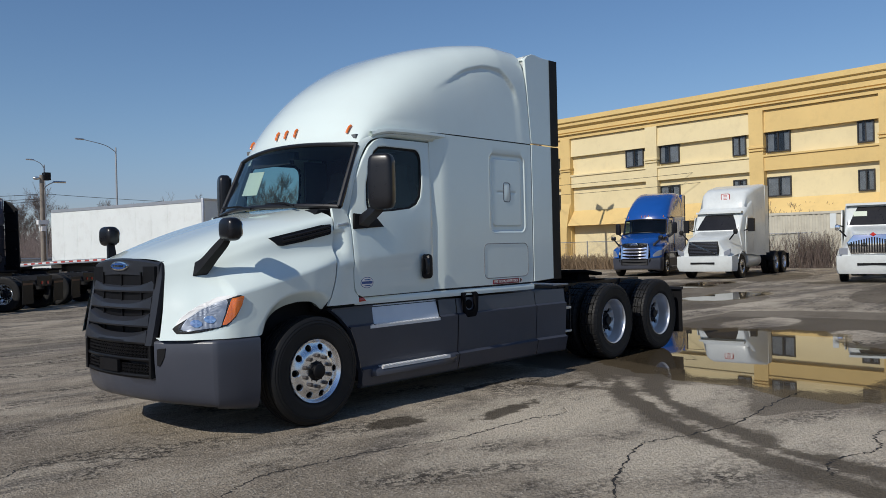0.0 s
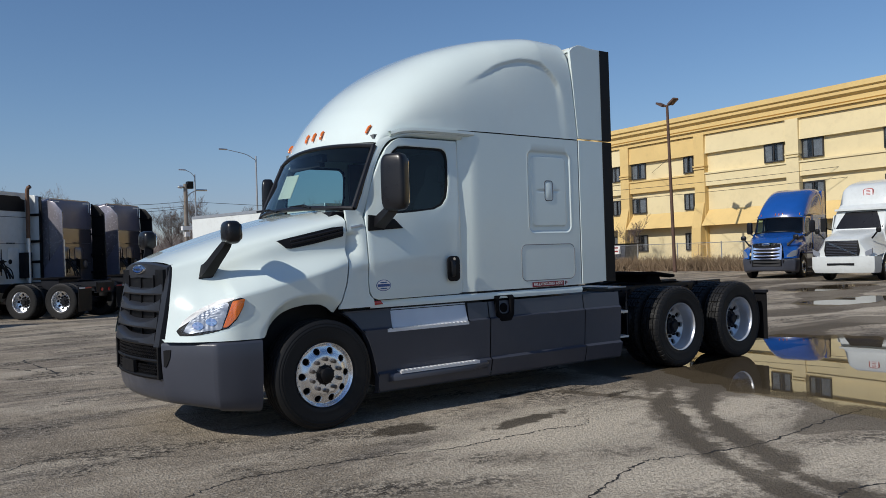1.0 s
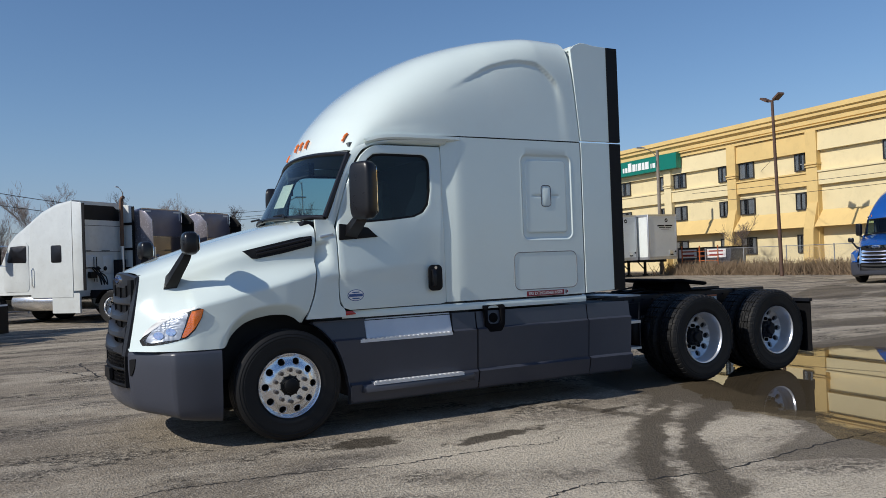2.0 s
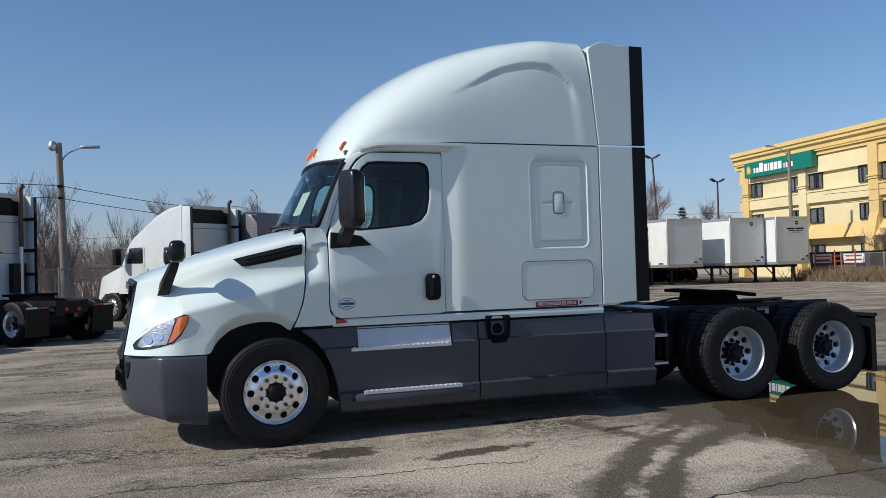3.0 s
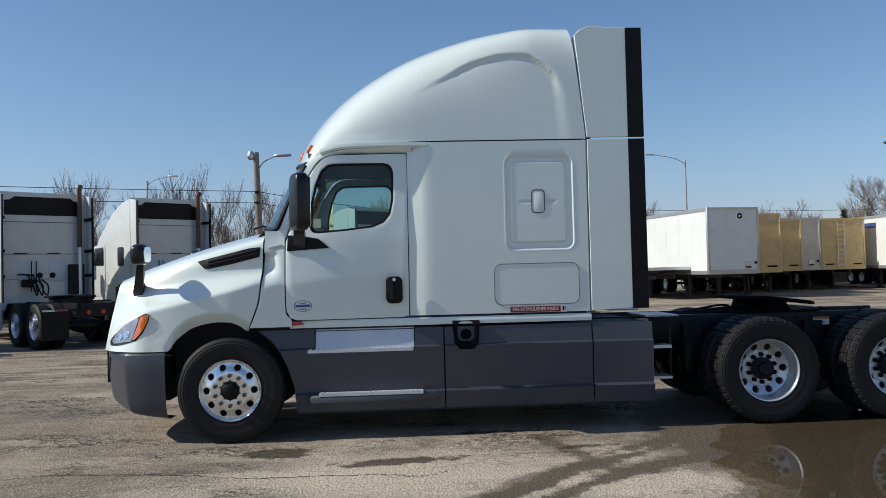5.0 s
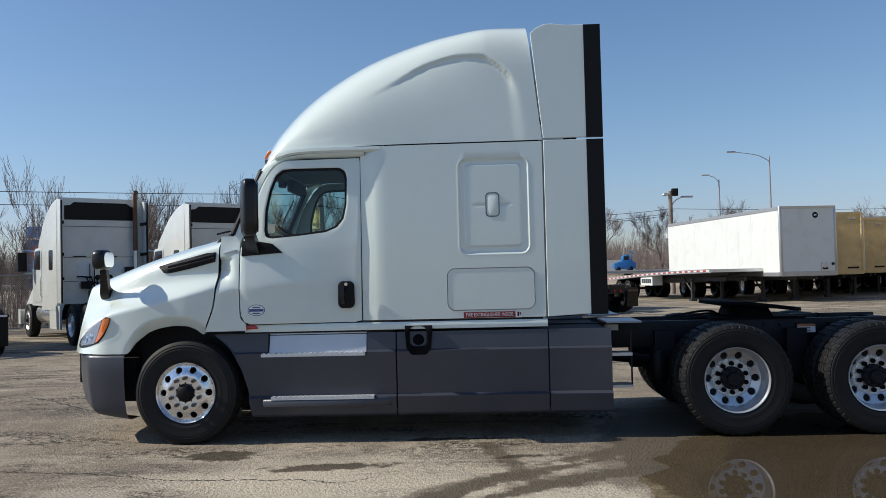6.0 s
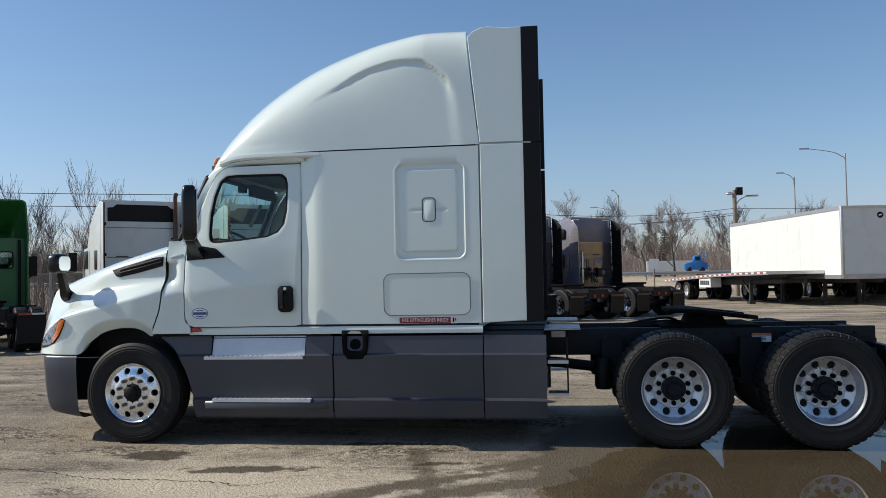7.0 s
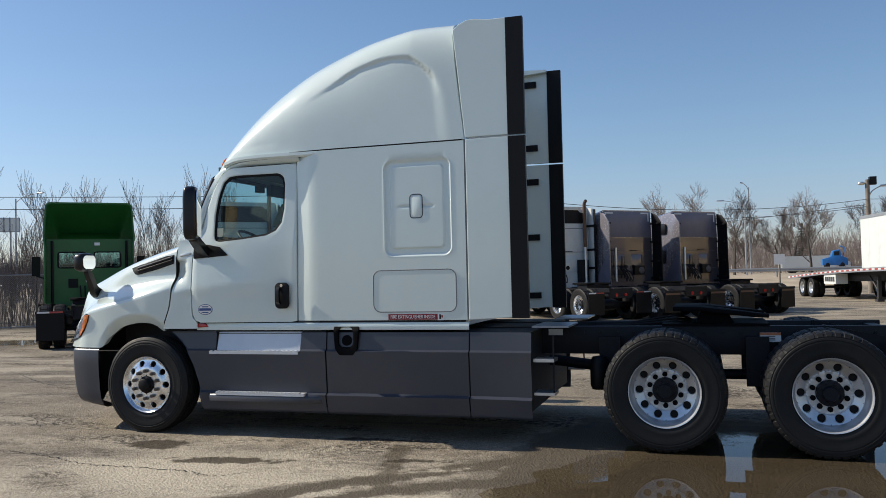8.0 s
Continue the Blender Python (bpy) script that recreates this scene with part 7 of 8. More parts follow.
day_cab(parked(-10.6, 11.55, 2.05), "green day cab tractor with a tall hollow roof deflector")
white_sleeper(parked(-7.65, 14.45, 3.45), "white sleeper tractor with rusty exhaust stack, backed to the lot")
white_sleeper(parked(-5.05, 16.85, 3.45), "white sleeper tractor with dark roof opening, parked by the fence")
white_sleeper(parked(0.9, 21.7, 3.45), "white sleeper tractor beside the grey ones, tail to the lot")
grey_sleeper(parked(3.1, 22.75, 3.45), "glossy dark grey sleeper tractor with black side extenders")
grey_sleeper(parked(5.4, 24.85, 3.45), "glossy dark grey sleeper tractor at the end of the row")
sleeper_tractor("blue sleeper tractor with chrome grille, parked before the hotel", BLUE, GREYP, CHROME, pose(30.4, 13.6, 0, 0, 0, 13), group="trucks parked before the hotel")
front_truck(pose(28.95, 9.35, 0, 0, 0, 5), "white sleeper tractor with black grille and diagonal chrome sash", roof=4.1)
front_truck(pose(27.3, 2.6, 0, 0, 0, 12), "white tractor with large chrome grille beside a steel fence", chrome=True, roof=2.9, sleeper=False)


# ---- trailers ----
TRW = plain("trailer_white", (0.7, 0.73, 0.71), 0.4, vary=0.03, scale=0.8, dirt=((0.45, 0.43, 0.4), 0.3))
TRY = plain("container_yellow", (0.72, 0.5, 0.22), 0.55, vary=0.1, dirt=((0.4, 0.27, 0.14), 0.4))
TRS = plain("trailer_silver", (0.45, 0.46, 0.48), 0.35, metal=0.6, vary=0.08)
UNDER = plain("underframe", (0.03, 0.03, 0.032), 0.6, vary=0.3)


def undercarriage(T, length, front_leg, wheels_at, width=1.05):
    for s in (-1, 1):
        lg = part("landing_leg", box(-0.07, -0.07, 0.12, 0.07, 0.07, 1.1, 0.01), UNDER, T)
        lg.matrix_basis = pose(s * 0.75, front_leg, 0)
        part("leg_foot", box(-0.14, -0.14, 0.0, 0.14, 0.14, 0.12, 0.02), UNDER, lg)
        part("leg_brace", tube([(0, 0, 0.4), (0, 0.9, 1.1)], 0.04, 6), UNDER, lg)
        part("side_rail", box(s * 0.5 - 0.06, 0.3, 0.95, s * 0.5 + 0.06, length - 0.2, 1.12), UNDER, T)
        for y in wheels_at:
            w = sub("wheel", "trailer_wheel", lambda: lathe([(0.2, 0.1), (0.29, 0.09), (0.295, -0.12), (0.24, -0.1), (0.2, -0.03), (0.1, -0.02), (0.1, -0.1), (0.0, -0.1)], seg=24), ALUM, T)
            w.matrix_basis = pose(s * width, y, 0.5, 0, 0, 90 if s > 0 else -90)
            ty = sub("tyre", "steer_tyre", None, RUBBER, w)
            ty2 = sub("tyre", "steer_tyre", None, RUBBER, w)
            ty2.matrix_basis = pose(0, 0.3, 0)
    for y in wheels_at:
        part("axle", cyl("x", (y, 0.5), 0.06, -1.0, 1.0, 12), UNDER, T)
    part("bogie", box(-0.55, wheels_at[0] - 0.6, 0.72, 0.55, wheels_at[-1] + 0.6, 0.98, 0.03), UNDER, T)


def van_trailer(m, label, mat, length=15.5, h=4.05, ladder=False, corrugated=False, bars=None, logo=True, group="trailers parked in a row", rust=None):
    """Nose at y 0, tail at positive y."""
    T = thing("trailer", label, "trailer", group, m)
    z0 = 1.16
    part("box_body", box(-1.28, 0, z0, 1.28, length, h, 0.05, 2), mat, T)
    for s in (-1, 1):
        part("corner_post", cyl("z", (s * 1.235, 0.045), 0.075, z0 - 0.02, h + 0.01, 14, 0.01), TRS if mat is TRW else mat, T)
        part("bottom_rail", box(s * 1.29 - 0.02, 0.1, z0 - 0.03, s * 1.29 + 0.02, length - 0.05, z0 + 0.14, 0.006), TRS if mat is TRW else mat, T)
        part("top_rail", box(s * 1.285 - 0.02, 0.1, h - 0.14, s * 1.285 + 0.02, length - 0.05, h + 0.012, 0.006), TRS if mat is TRW else mat, T)
        if corrugated:
            b = bmesh.new()
            for y in np.arange(0.2, length - 0.3, 0.28):
                prism([(s * 1.28, y), (s * 1.315, y + 0.05), (s * 1.315, y + 0.14), (s * 1.28, y + 0.19)], "z", z0 + 0.15, h - 0.15, bm=b)
            part("side_ribs", b, mat, T)
        else:
            for y in np.arange(1.3, length, 1.22):
                part("panel_joint", box(s * 1.281 - 0.003, y - 0.012, z0 + 0.14, s * 1.281 + 0.006, y + 0.012, h - 0.14), mat, T)
    part("front_sill", box(-1.26, -0.03, z0 - 0.04, 1.26, 0.03, z0 + 0.16, 0.01), TRS if mat is TRW else mat, T)
    part("top_cap", box(-1.26, -0.025, h - 0.1, 1.26, 0.03, h + 0.015, 0.01), TRS if mat is TRW else mat, T)
    if ladder:
        ld = part("ladder", box(-0.36, -0.09, 1.3, -0.32, -0.05, h - 0.15), ALUM, T, "steel ladder bars on the end wall")
        part("ladder_side", box(0.02, -0.09, 1.3, 0.06, -0.05, h - 0.15), ALUM, ld)
        for z in np.arange(1.4, h - 0.2, 0.28):
            part("rung", box(-0.34, -0.085, z - 0.015, 0.04, -0.055, z + 0.015), ALUM, ld)
        for x in (-0.8, 0.8):
            part("lift_loop", tube([(x - 0.15, -0.02, h - 0.25), (x - 0.12, -0.06, h - 0.32), (x + 0.12, -0.06, h - 0.32), (x + 0.15, -0.02, h - 0.25)], 0.02, 6), ALUM, T)
            part("small_marking", box(x - 0.25, -0.012, 1.38, x + 0.25, -0.004, 1.46), BLACKP, T)
    else:
        gl = part("gladhand_plate", box(0.55, -0.04, 1.36, 0.85, 0.0, 1.7, 0.01), ALUM, T)
        part("hose_socket", tube([(0.62, -0.04, 1.45), (0.62, -0.1, 1.42), (0.78, -0.1, 1.42), (0.78, -0.04, 1.45)], 0.035, 8), BLACKP, gl)
        part("document_holder", cyl("y", (1.08, 1.62), 0.06, -0.06, 0.0, 14, 0.01), BLACKP, T)
    if logo:
        part("round_logo", cyl("y", (0.35, h - 0.38), 0.13, -0.012, 0.0, 24), BLACKP, T, "small round black and white logo")
        part("logo_mark", prism([(0.28, h - 0.42), (0.4, h - 0.4), (0.42, h - 0.34), (0.3, h - 0.35)], "y", -0.015, -0.01), OFFWHITE, T)
    if bars:
        for x0, z, w, hh in bars:
            part("lettering_bar", box(x0, -0.01, z, x0 + w, 0.0, z + hh), BLACKP, T)
    if rust:
        part("edge_trim", box(-1.3, -0.02, z0, -1.18, 0.02, h, 0.01), TRY, T)
    undercarriage(T, length, 2.6, (length - 2.9, length - 1.6))
    return T


van_trailer(pose(16.87, 28.1, 0, 0, 0, 9.5), "long white dry van trailer with dark round logo on its nose", TRW, 12.2, 4.11)
van_trailer(pose(18.98, 30.5, 0, 0, 0, 1), "faded yellow container trailer with a steel ladder on the end", TRY, 12.2, 3.95, ladder=True, corrugated=True, logo=False)
van_trailer(pose(21.9, 34.2, 0, 0, 0, 1), "faded yellow container trailer with a steel ladder, stained", TRY, 12.2, 3.85, ladder=True, corrugated=True, logo=False)
van_trailer(pose(24.2, 36.6, 0, 0, 0, 0), "ribbed silver trailer between yellow containers", TRS, 12.2, 4.05, corrugated=True, logo=False)
van_trailer(pose(26.95, 36.9, 0, 0, 0, 0), "faded yellow container trailer with a peeling edge", TRY, 12.2, 4.0, ladder=True, corrugated=True, logo=False)
v1 = van_trailer(pose(30.2, 34.9, 0, 0, 0, 0), "white van trailer with blue lettering on the side and yellowed corner", TRW, 14.5, 4.11, logo=False, rust=True)
part("lettering_bar", box(-1.292, 2.0, 3.45, -1.282, 4.6, 3.72), BLUEE, v1)
part("small_notice", box(-1.292, 0.5, 1.32, -1.282, 1.0, 1.42), BLUEE, v1)
van_trailer(pose(34.5, 34.4, 0, 0, 0, 0), "white van trailer with round logo, backed towards the hotel", TRW, 14.5, 4.11)
van_trailer(pose(37.25, 33.5, 0, 0, 0, 0), "white van trailer with dark lettering on its nose", TRW, 14.5, 4.11, bars=[(-0.45, 3.32, 0.62, 0.1), (0.24, 3.32, 0.66, 0.1), (-0.3, 3.22, 0.55, 0.05), (0.3, 3.22, 0.5, 0.05), (-0.1, 3.12, 0.7, 0.03)])

# added dark beams: they stand in for the deep shade under the trailers
shade_beams = thing("shade_filler", "added low dark beams in place of the shade behind the trailers", "barrier", m=pose(27.5, 50.6, 0))
for k in range(6):
    part("beam", box(2.4 * k, -0.15, 0, 2.4 * k + 2.38, 0.15, 0.42, 0.02), UNDER, shade_beams)
    part("beam", box(2.4 * k + 0.5, -0.13, 0.424, 2.4 * k + 2.85, 0.13, 0.8, 0.02), UNDER, shade_beams)

# flatbed with a striped edge
fb = thing("flatbed_trailer", "low flatbed trailer with red and white striped edge", "trailer", "trailers parked in a row", pose(14.2, 29.2, 0, 0, 0, 12))
FB_LEN = 13.0


def deck_z(y):
    """The deck's top: raised on its legs at the nose, arched and falling to the tail."""
    return 1.5 + 0.1 * math.sin(math.pi * y / FB_LEN) * 0.8 - 0.42 * y / FB_LEN


deck_ys = [FB_LEN * k / 16 for k in range(17)]
part("deck", prism([(y, deck_z(y)) for y in deck_ys] + [(y, deck_z(y) - 0.12) for y in deck_ys[::-1]], "x", -1.28, 1.28), UNDER, fb)
for s in (-1, 1):
    part("main_beam", prism([(y, deck_z(y) - 0.12) for y in deck_ys] + [(12.8, 0.86), (11.0, 0.8), (4.0, 0.86), (3.2, 1.1), (0.2, 1.25)], "x", min(s * 0.4, s * 0.5), max(s * 0.4, s * 0.5)), UNDER, fb)
    part("side_rail", prism([(y, deck_z(y) + 0.01) for y in deck_ys] + [(y, deck_z(y) - 0.16) for y in deck_ys[::-1]], "x", min(s * 1.28, s * 1.32), max(s * 1.28, s * 1.32)), ALUM, fb)
    for k in range(43):
        y0, y1 = 0.1 + k * 0.3, 0.1 + k * 0.3 + 0.29
        part("striped_tape", prism([(y0, deck_z(y0) - 0.03), (y1, deck_z(y1) - 0.03), (y1, deck_z(y1) - 0.1), (y0, deck_z(y0) - 0.1)], "x", min(s * 1.321, s * 1.328), max(s * 1.321, s * 1.328)), RTAPE if k % 2 else WTAPE, fb)
part("front_sill", box(-1.28, -0.05, 1.36, 1.28, 0.0, 1.5, 0.006), ALUM, fb)
undercarriage(fb, FB_LEN, 2.9, (10.0, 11.3))
part("tool_box", box(-1.25, 6.4, 0.72, -0.7, 7.9, 1.2, 0.02), TRW, fb, "white tool box under the deck")
for k in range(5):
    part("box_louver", box(-1.262, 6.55 + 0.25 * k, 0.84, -1.25, 6.75 + 0.25 * k, 1.06), GREYP, fb)

# ---- fences, container wall, bins ----
WIRE = plain("galvanised_wire", (0.3, 0.31, 0.32), 0.5, metal=0.6, vary=0.2)


def mesh_wire():
    m = bpy.data.materials.new("chain_link")
    m.use_nodes = True
    nt = m.node_tree
    b = nt.nodes["Principled BSDF"]
    b.inputs["Base Color"].default_value = (0.32, 0.32, 0.32, 1)
    b.inputs["Metallic"].default_value = 0.5
    tc = nt.nodes.new("ShaderNodeTexCoord")
    sp = nt.nodes.new("ShaderNodeSeparateXYZ")
    nt.links.new(tc.outputs["Object"], sp.inputs[0])
    u = calc(nt, "ADD", sp.outputs[0], sp.outputs[2])
    v = calc(nt, "SUBTRACT", sp.outputs[0], sp.outputs[2])
    w = [calc(nt, "LESS_THAN", calc(nt, "PINGPONG", q, 0.035), 0.0022) for q in (u, v)]
    nt.links.new(calc(nt, "MAXIMUM", *w), b.inputs["Alpha"])
    return m


CHAIN = mesh_wire()


def wire_fence(p0, p1, h, label, step=3.0):
    d = Vector((p1[0] - p0[0], p1[1] - p0[1], 0))
    n = max(2, round(d.length / step))
    F = tagged(new("wire_fence"), label, "fence", kind="structure")
    F.matrix_basis = pose(p0[0], p0[1], 0, 0, 0, math.degrees(math.atan2(d.y, d.x)))
    for k in range(n + 1):
        x = d.length * k / n
        part("post", cyl("z", (x, 0), 0.035, 0, h + 0.06, 8), WIRE, F)
    for z in (h, 0.12):
        part("rail", cyl("x", (0, z), 0.022, 0, d.length, 6), WIRE, F)
    mesh_object("wire_mesh", [(0, 0.03, 0.03), (d.length, 0.03, 0.03), (d.length, 0.03, h), (0, 0.03, h)], [(0, 1, 2, 3)], CHAIN, F, smooth=0)


wire_fence((-38, -3.9), (-4.2, 26.6), 1.9, "galvanised chain link fence with top rail before the brush")
wire_fence((-4.2, 26.6), (6, 41), 1.9, "galvanised chain link fence with top rail before the brush")
wire_fence((42.2, 0.4), (40.0, 16.4), 1.9, "galvanised chain link fence along the hotel ground")
wire_fence((40.0, 16.4), (40.2, 32.6), 1.7, "galvanised chain link fence along the hotel ground")

cw = thing("shipping_container", "pale beige corrugated shipping container behind the fence", "container", m=pose(42.6, 2.6, 0, 0, 0, 94) @ Matrix.Diagonal((1, 1, 1.1, 1)))
CONT = plain("container_beige", (0.5, 0.47, 0.38), 0.6, vary=0.06, dirt=((0.3, 0.26, 0.2), 0.4))
part("container_body", box(0, -1.2, 0.12, 12.2, 1.15, 2.72, 0.01), CONT, cw)
cb = bmesh.new()
for x in np.arange(0.2, 12.0, 0.28):
    prism([(x, 1.15), (x + 0.05, 1.19), (x + 0.14, 1.19), (x + 0.19, 1.15)], "z", 0.28, 2.6, bm=cb)
part("corrugation", cb, CONT, cw)
part("container_frame", box(-0.05, -1.22, 2.62, 12.25, 1.22, 2.74, 0.01, bm=box(-0.05, -1.22, 0.0, 12.25, 1.22, 0.2, 0.01)), CONT, cw)
sf = thing("steel_gate", "tall dark steel bar gate beside the container", "gate", m=pose(41.3, 2.7, 0, 0, 0, 94) @ Matrix.Diagonal((1, 1, 1.1, 1)))
for k in range(14):
    part("bar", box(k * 0.13 - 0.015, -0.015, 0.05, k * 0.13 + 0.015, 0.015, 2.75), FRAME, sf)
for z in (0.3, 1.5, 2.6):
    part("cross_rail", box(-0.05, -0.02, z - 0.03, 1.75, 0.02, z + 0.03), FRAME, sf)

ORANGE = plain("orange_plastic", (0.45, 0.11, 0.025), 0.6, vary=0.15)
for k, (x, y) in enumerate(((42.3, 32.8), (42.5, 35.6))):
    dp = thing("waste_skip", "dark waste skip with a pale printed sign behind the brush", "skip", "skips by the hotel", pose(x, y, 0, 0, 0, 92))
    part("skip_body", prism([(-1.0, 0.2), (-1.2, 1.75), (1.2, 1.75), (1.0, 0.2)], "y", -0.8, 0.8, 0.02), GREYP, dp)
    part("skip_lid", box(-1.22, -0.85, 1.75, 1.22, 0.85, 1.84, 0.02), BLACKP, dp)
    part("skip_base", box(-1.0, -0.7, 0.0, 1.0, 0.7, 0.2), FRAME, dp)
    sg = part("sign_board", box(-0.8, 0.86, 1.1, 0.8, 0.88, 1.7), OFFWHITE, dp, "pale board with red bars")
    for z in (1.5, 1.25):
        part("red_bar", box(-0.6, 0.88, z, 0.6, 0.885, z + 0.1), REDSIGN, sg)
ob = thing("orange_barrier", "orange mesh barrier leaning on posts by the skips", "barrier", m=pose(40.6, 33.5, 0, 0, 0, 95))
for k in range(5):
    part("slat", box(-1.5, -0.01, 0.25 + 0.32 * k, 1.5, 0.01, 0.3 + 0.32 * k), ORANGE, ob)
for x in (-1.5, 0, 1.5):
    part("post", box(x - 0.03, -0.03, 0, x + 0.03, 0.03, 1.95), ORANGE, ob)
for k, yy in enumerate((20.3, 25.4)):
    ch = thing("yellow_frame", "yellow tubular frame standing in the brush", "frame", m=pose(41.2, yy - 0.4, 0, 0, 0, 85))
    part("tube_frame", tube([(-0.4, 0, 0), (-0.35, 0, 1.6), (0.35, 0, 1.6), (0.4, 0, 0)], 0.035, 8), TRY, ch)
    part("cross_tube", tube([(-0.38, 0, 0.8), (0.38, 0, 0.8)], 0.03, 8), TRY, ch)

# ---- poles, lamps, wires ----
POLEW = plain("weathered_pole_wood", (0.22, 0.19, 0.16), 0.9, vary=0.2, grain=30, bumpy=0.3)
POLEM = plain("galvanised_pole", (0.38, 0.39, 0.4), 0.45, metal=0.6, vary=0.1)
RUSTP = plain("rusty_pole", (0.09, 0.05, 0.035), 0.75, vary=0.25, bumpy=0.2)
CABLE = plain("cable", (0.015, 0.015, 0.016), 0.6, vary=0.1)


def cobra(T, z, arm, side, name="lamp_head"):
    """A street lamp's arm and head, reaching along x."""
    a = part("lamp_arm", tube(spline([(0, 0, z), (side * arm * 0.35, 0, z + 0.45), (side * arm, 0, z + 0.72)], 12), 0.032, 8, taper=0.8), POLEM, T)
    part(name, loft([[(side * (arm + dx), y * w, z + 0.72 + dz) for y, dz in ((-1, 0.0), (-0.6, 0.06), (0.6, 0.06), (1, 0.0), (0.5, -0.05), (-0.5, -0.05))] for dx, w in ((-0.05, 0.05), (0.1, 0.13), (0.5, 0.14), (0.68, 0.05))]), ALUM, a)


def street_lamp(x, y, h, side, turn, label, arm=2.4):
    T = thing("street_lamp", label, "street lamp", "street lamps", pose(x, y, 0, 0, 0, turn))
    part("pole", cyl("z", (0, 0), 0.1, 0, h, 12, r2=0.06), POLEM, T)
    part("base", cyl("z", (0, 0), 0.18, 0, 0.3, 12, 0.02), POLEM, T)
    cobra(T, h - 0.35, arm, side)
    return T


street_lamp(25.1, 56.15, 10.0, -1, 8, "tall galvanised street lamp with a long curved arm", 2.7)
street_lamp(25.5, 71.0, 9.95, -1, 8, "distant galvanised street lamp with a curved arm", 1.0)
street_lamp(10.75, 86.0, 10.2, -1, 60, "thin tall street lamp by the road", 1.2)
street_lamp(10.0, 80.0, 8.0, -1, 10, "distant street lamp by the road", 2.0)
street_lamp(-50.8, 49.3, 9.0, 1, 0, "street lamp beyond the wire fence", 2.4)
street_lamp(-18.3, 60.4, 9.5, 1, 0, "street lamp rising behind the parked trucks", 1.8)

fl = thing("floodlight_pole", "wooden utility pole with floodlight, lamp arm and cameras", "utility pole", "utility poles", pose(14.7, 43.9, 0))
part("pole", cyl("z", (0, 0), 0.16, 0, 6.4, 14, r2=0.12), POLEW, fl)
part("floodlight", box(0.1, -0.2, 6.1, 0.45, 0.2, 6.55, 0.03), BLACKP, fl)
cobra(fl, 5.3, 0.7, 1)
part("junction_box", box(-0.3, -0.15, 3.5, 0.3, 0.15, 3.75, 0.02, bm=box(-0.12, -0.2, 3.1, 0.12, 0.2, 3.4, 0.02)), OFFWHITE, fl)
part("dome_camera", rounded_head((-0.3, 0, 6.2), (0.2, 0.15, 0.1), 2), ALUM, fl)

tl = thing("twin_lamp_pole", "grey wooden pole with two lamp heads near the wire fence", "utility pole", "utility poles", pose(-4.1, 28.3, 0, 0, -1.5, 0))
part("pole", cyl("z", (0, 0), 0.17, 0, 6.95, 14, r2=0.12), POLEW, tl)
cobra(tl, 6.05, 0.85, 1)
part("dome_lamp", lathe([(0.0, 7.02), (0.1, 7.0), (0.16, 6.9), (0.17, 6.75), (0.1, 6.65), (0.0, 6.62)], "z", (-0.22, 0, 0), 16), ALUM, tl)
part("insulators", box(-0.1, -0.2, 5.15, 0.1, 0.2, 5.25, 0.02, bm=box(-0.1, -0.2, 4.7, 0.1, 0.2, 4.78, 0.02)), BLACKP, tl)


def flood_mast(x, y, h, turn, lean, label):
    T = thing("floodlight_mast", label, "floodlight mast", "rusty floodlight masts", pose(x, y, 0, 0, lean, turn))
    part("mast", cyl("z", (0, 0), 0.11, 0, h, 10, r2=0.08), RUSTP, T)
    part("cross_arm", box(-0.35, -0.04, h - 0.05, 0.35, 0.04, h + 0.03), RUSTP, T)
    for s in (-1, 1):
        f = part("flood_head", box(-0.28, -0.2, -0.05, 0.28, 0.2, 0.06, 0.02), RUSTP, T)
        f.matrix_basis = pose(s * 0.5, 0, h + 0.12, 0, -s * 28, 0)
    return T


flood_mast(36.7, 23.8, 9.95, 80, 1.2, "rusty brown floodlight mast standing by the hotel fence")
flood_mast(41.9, 54.2, 10.7, 0, -3.5, "rusty leaning floodlight mast behind the trailers")
flood_mast(50.0, 56.5, 8.9, 0, 0, "rusty twin floodlight mast far behind the trailers")
wp = thing("utility_pole", "grey wooden pole with a small lamp before the hotel sign", "utility pole", "utility poles", pose(40.5, 37.05, 0))
part("pole", cyl("z", (0, 0), 0.15, 0, 9.0, 12, r2=0.11), POLEW, wp)
cobra(wp, 8.4, 1.3, -1)

def wire(a, b, sag, label="thin black overhead cable"):
    pts = []
    for k in range(25):
        f = k / 24
        p = Vector(a).lerp(Vector(b), f)
        p.z -= sag * 4 * f * (1 - f)
        pts.append(tuple(p))
    tagged(part("overhead_cable", tube(pts, 0.014, 5), CABLE), label, "cable", "overhead cables")


wire((-60, 6, 6.9), (-4.28, 28.37, 5.25), 0.5)
wire((-60, 6, 6.3), (-4.28, 28.37, 4.75), 0.5)
wire((-4.28, 28.37, 5.25), (14.7, 43.9, 5.3), 0.7)
wire((-4.28, 28.37, 4.75), (14.7, 43.9, 4.9), 0.7)
wire((14.7, 43.9, 5.3), (75, 60, 7.6), 0.9)
wire((14.7, 43.9, 5.0), (-40, 110, 7.0), 1.0)
wire((36.7, 23.8, 6.9), (75, 60, 8.5), 0.3)
wire((60, -10, 9.6), (36.5, 30, 5.2), 0.8)
wire((60, -10, 8.8), (36.5, 30, 4.6), 0.8)

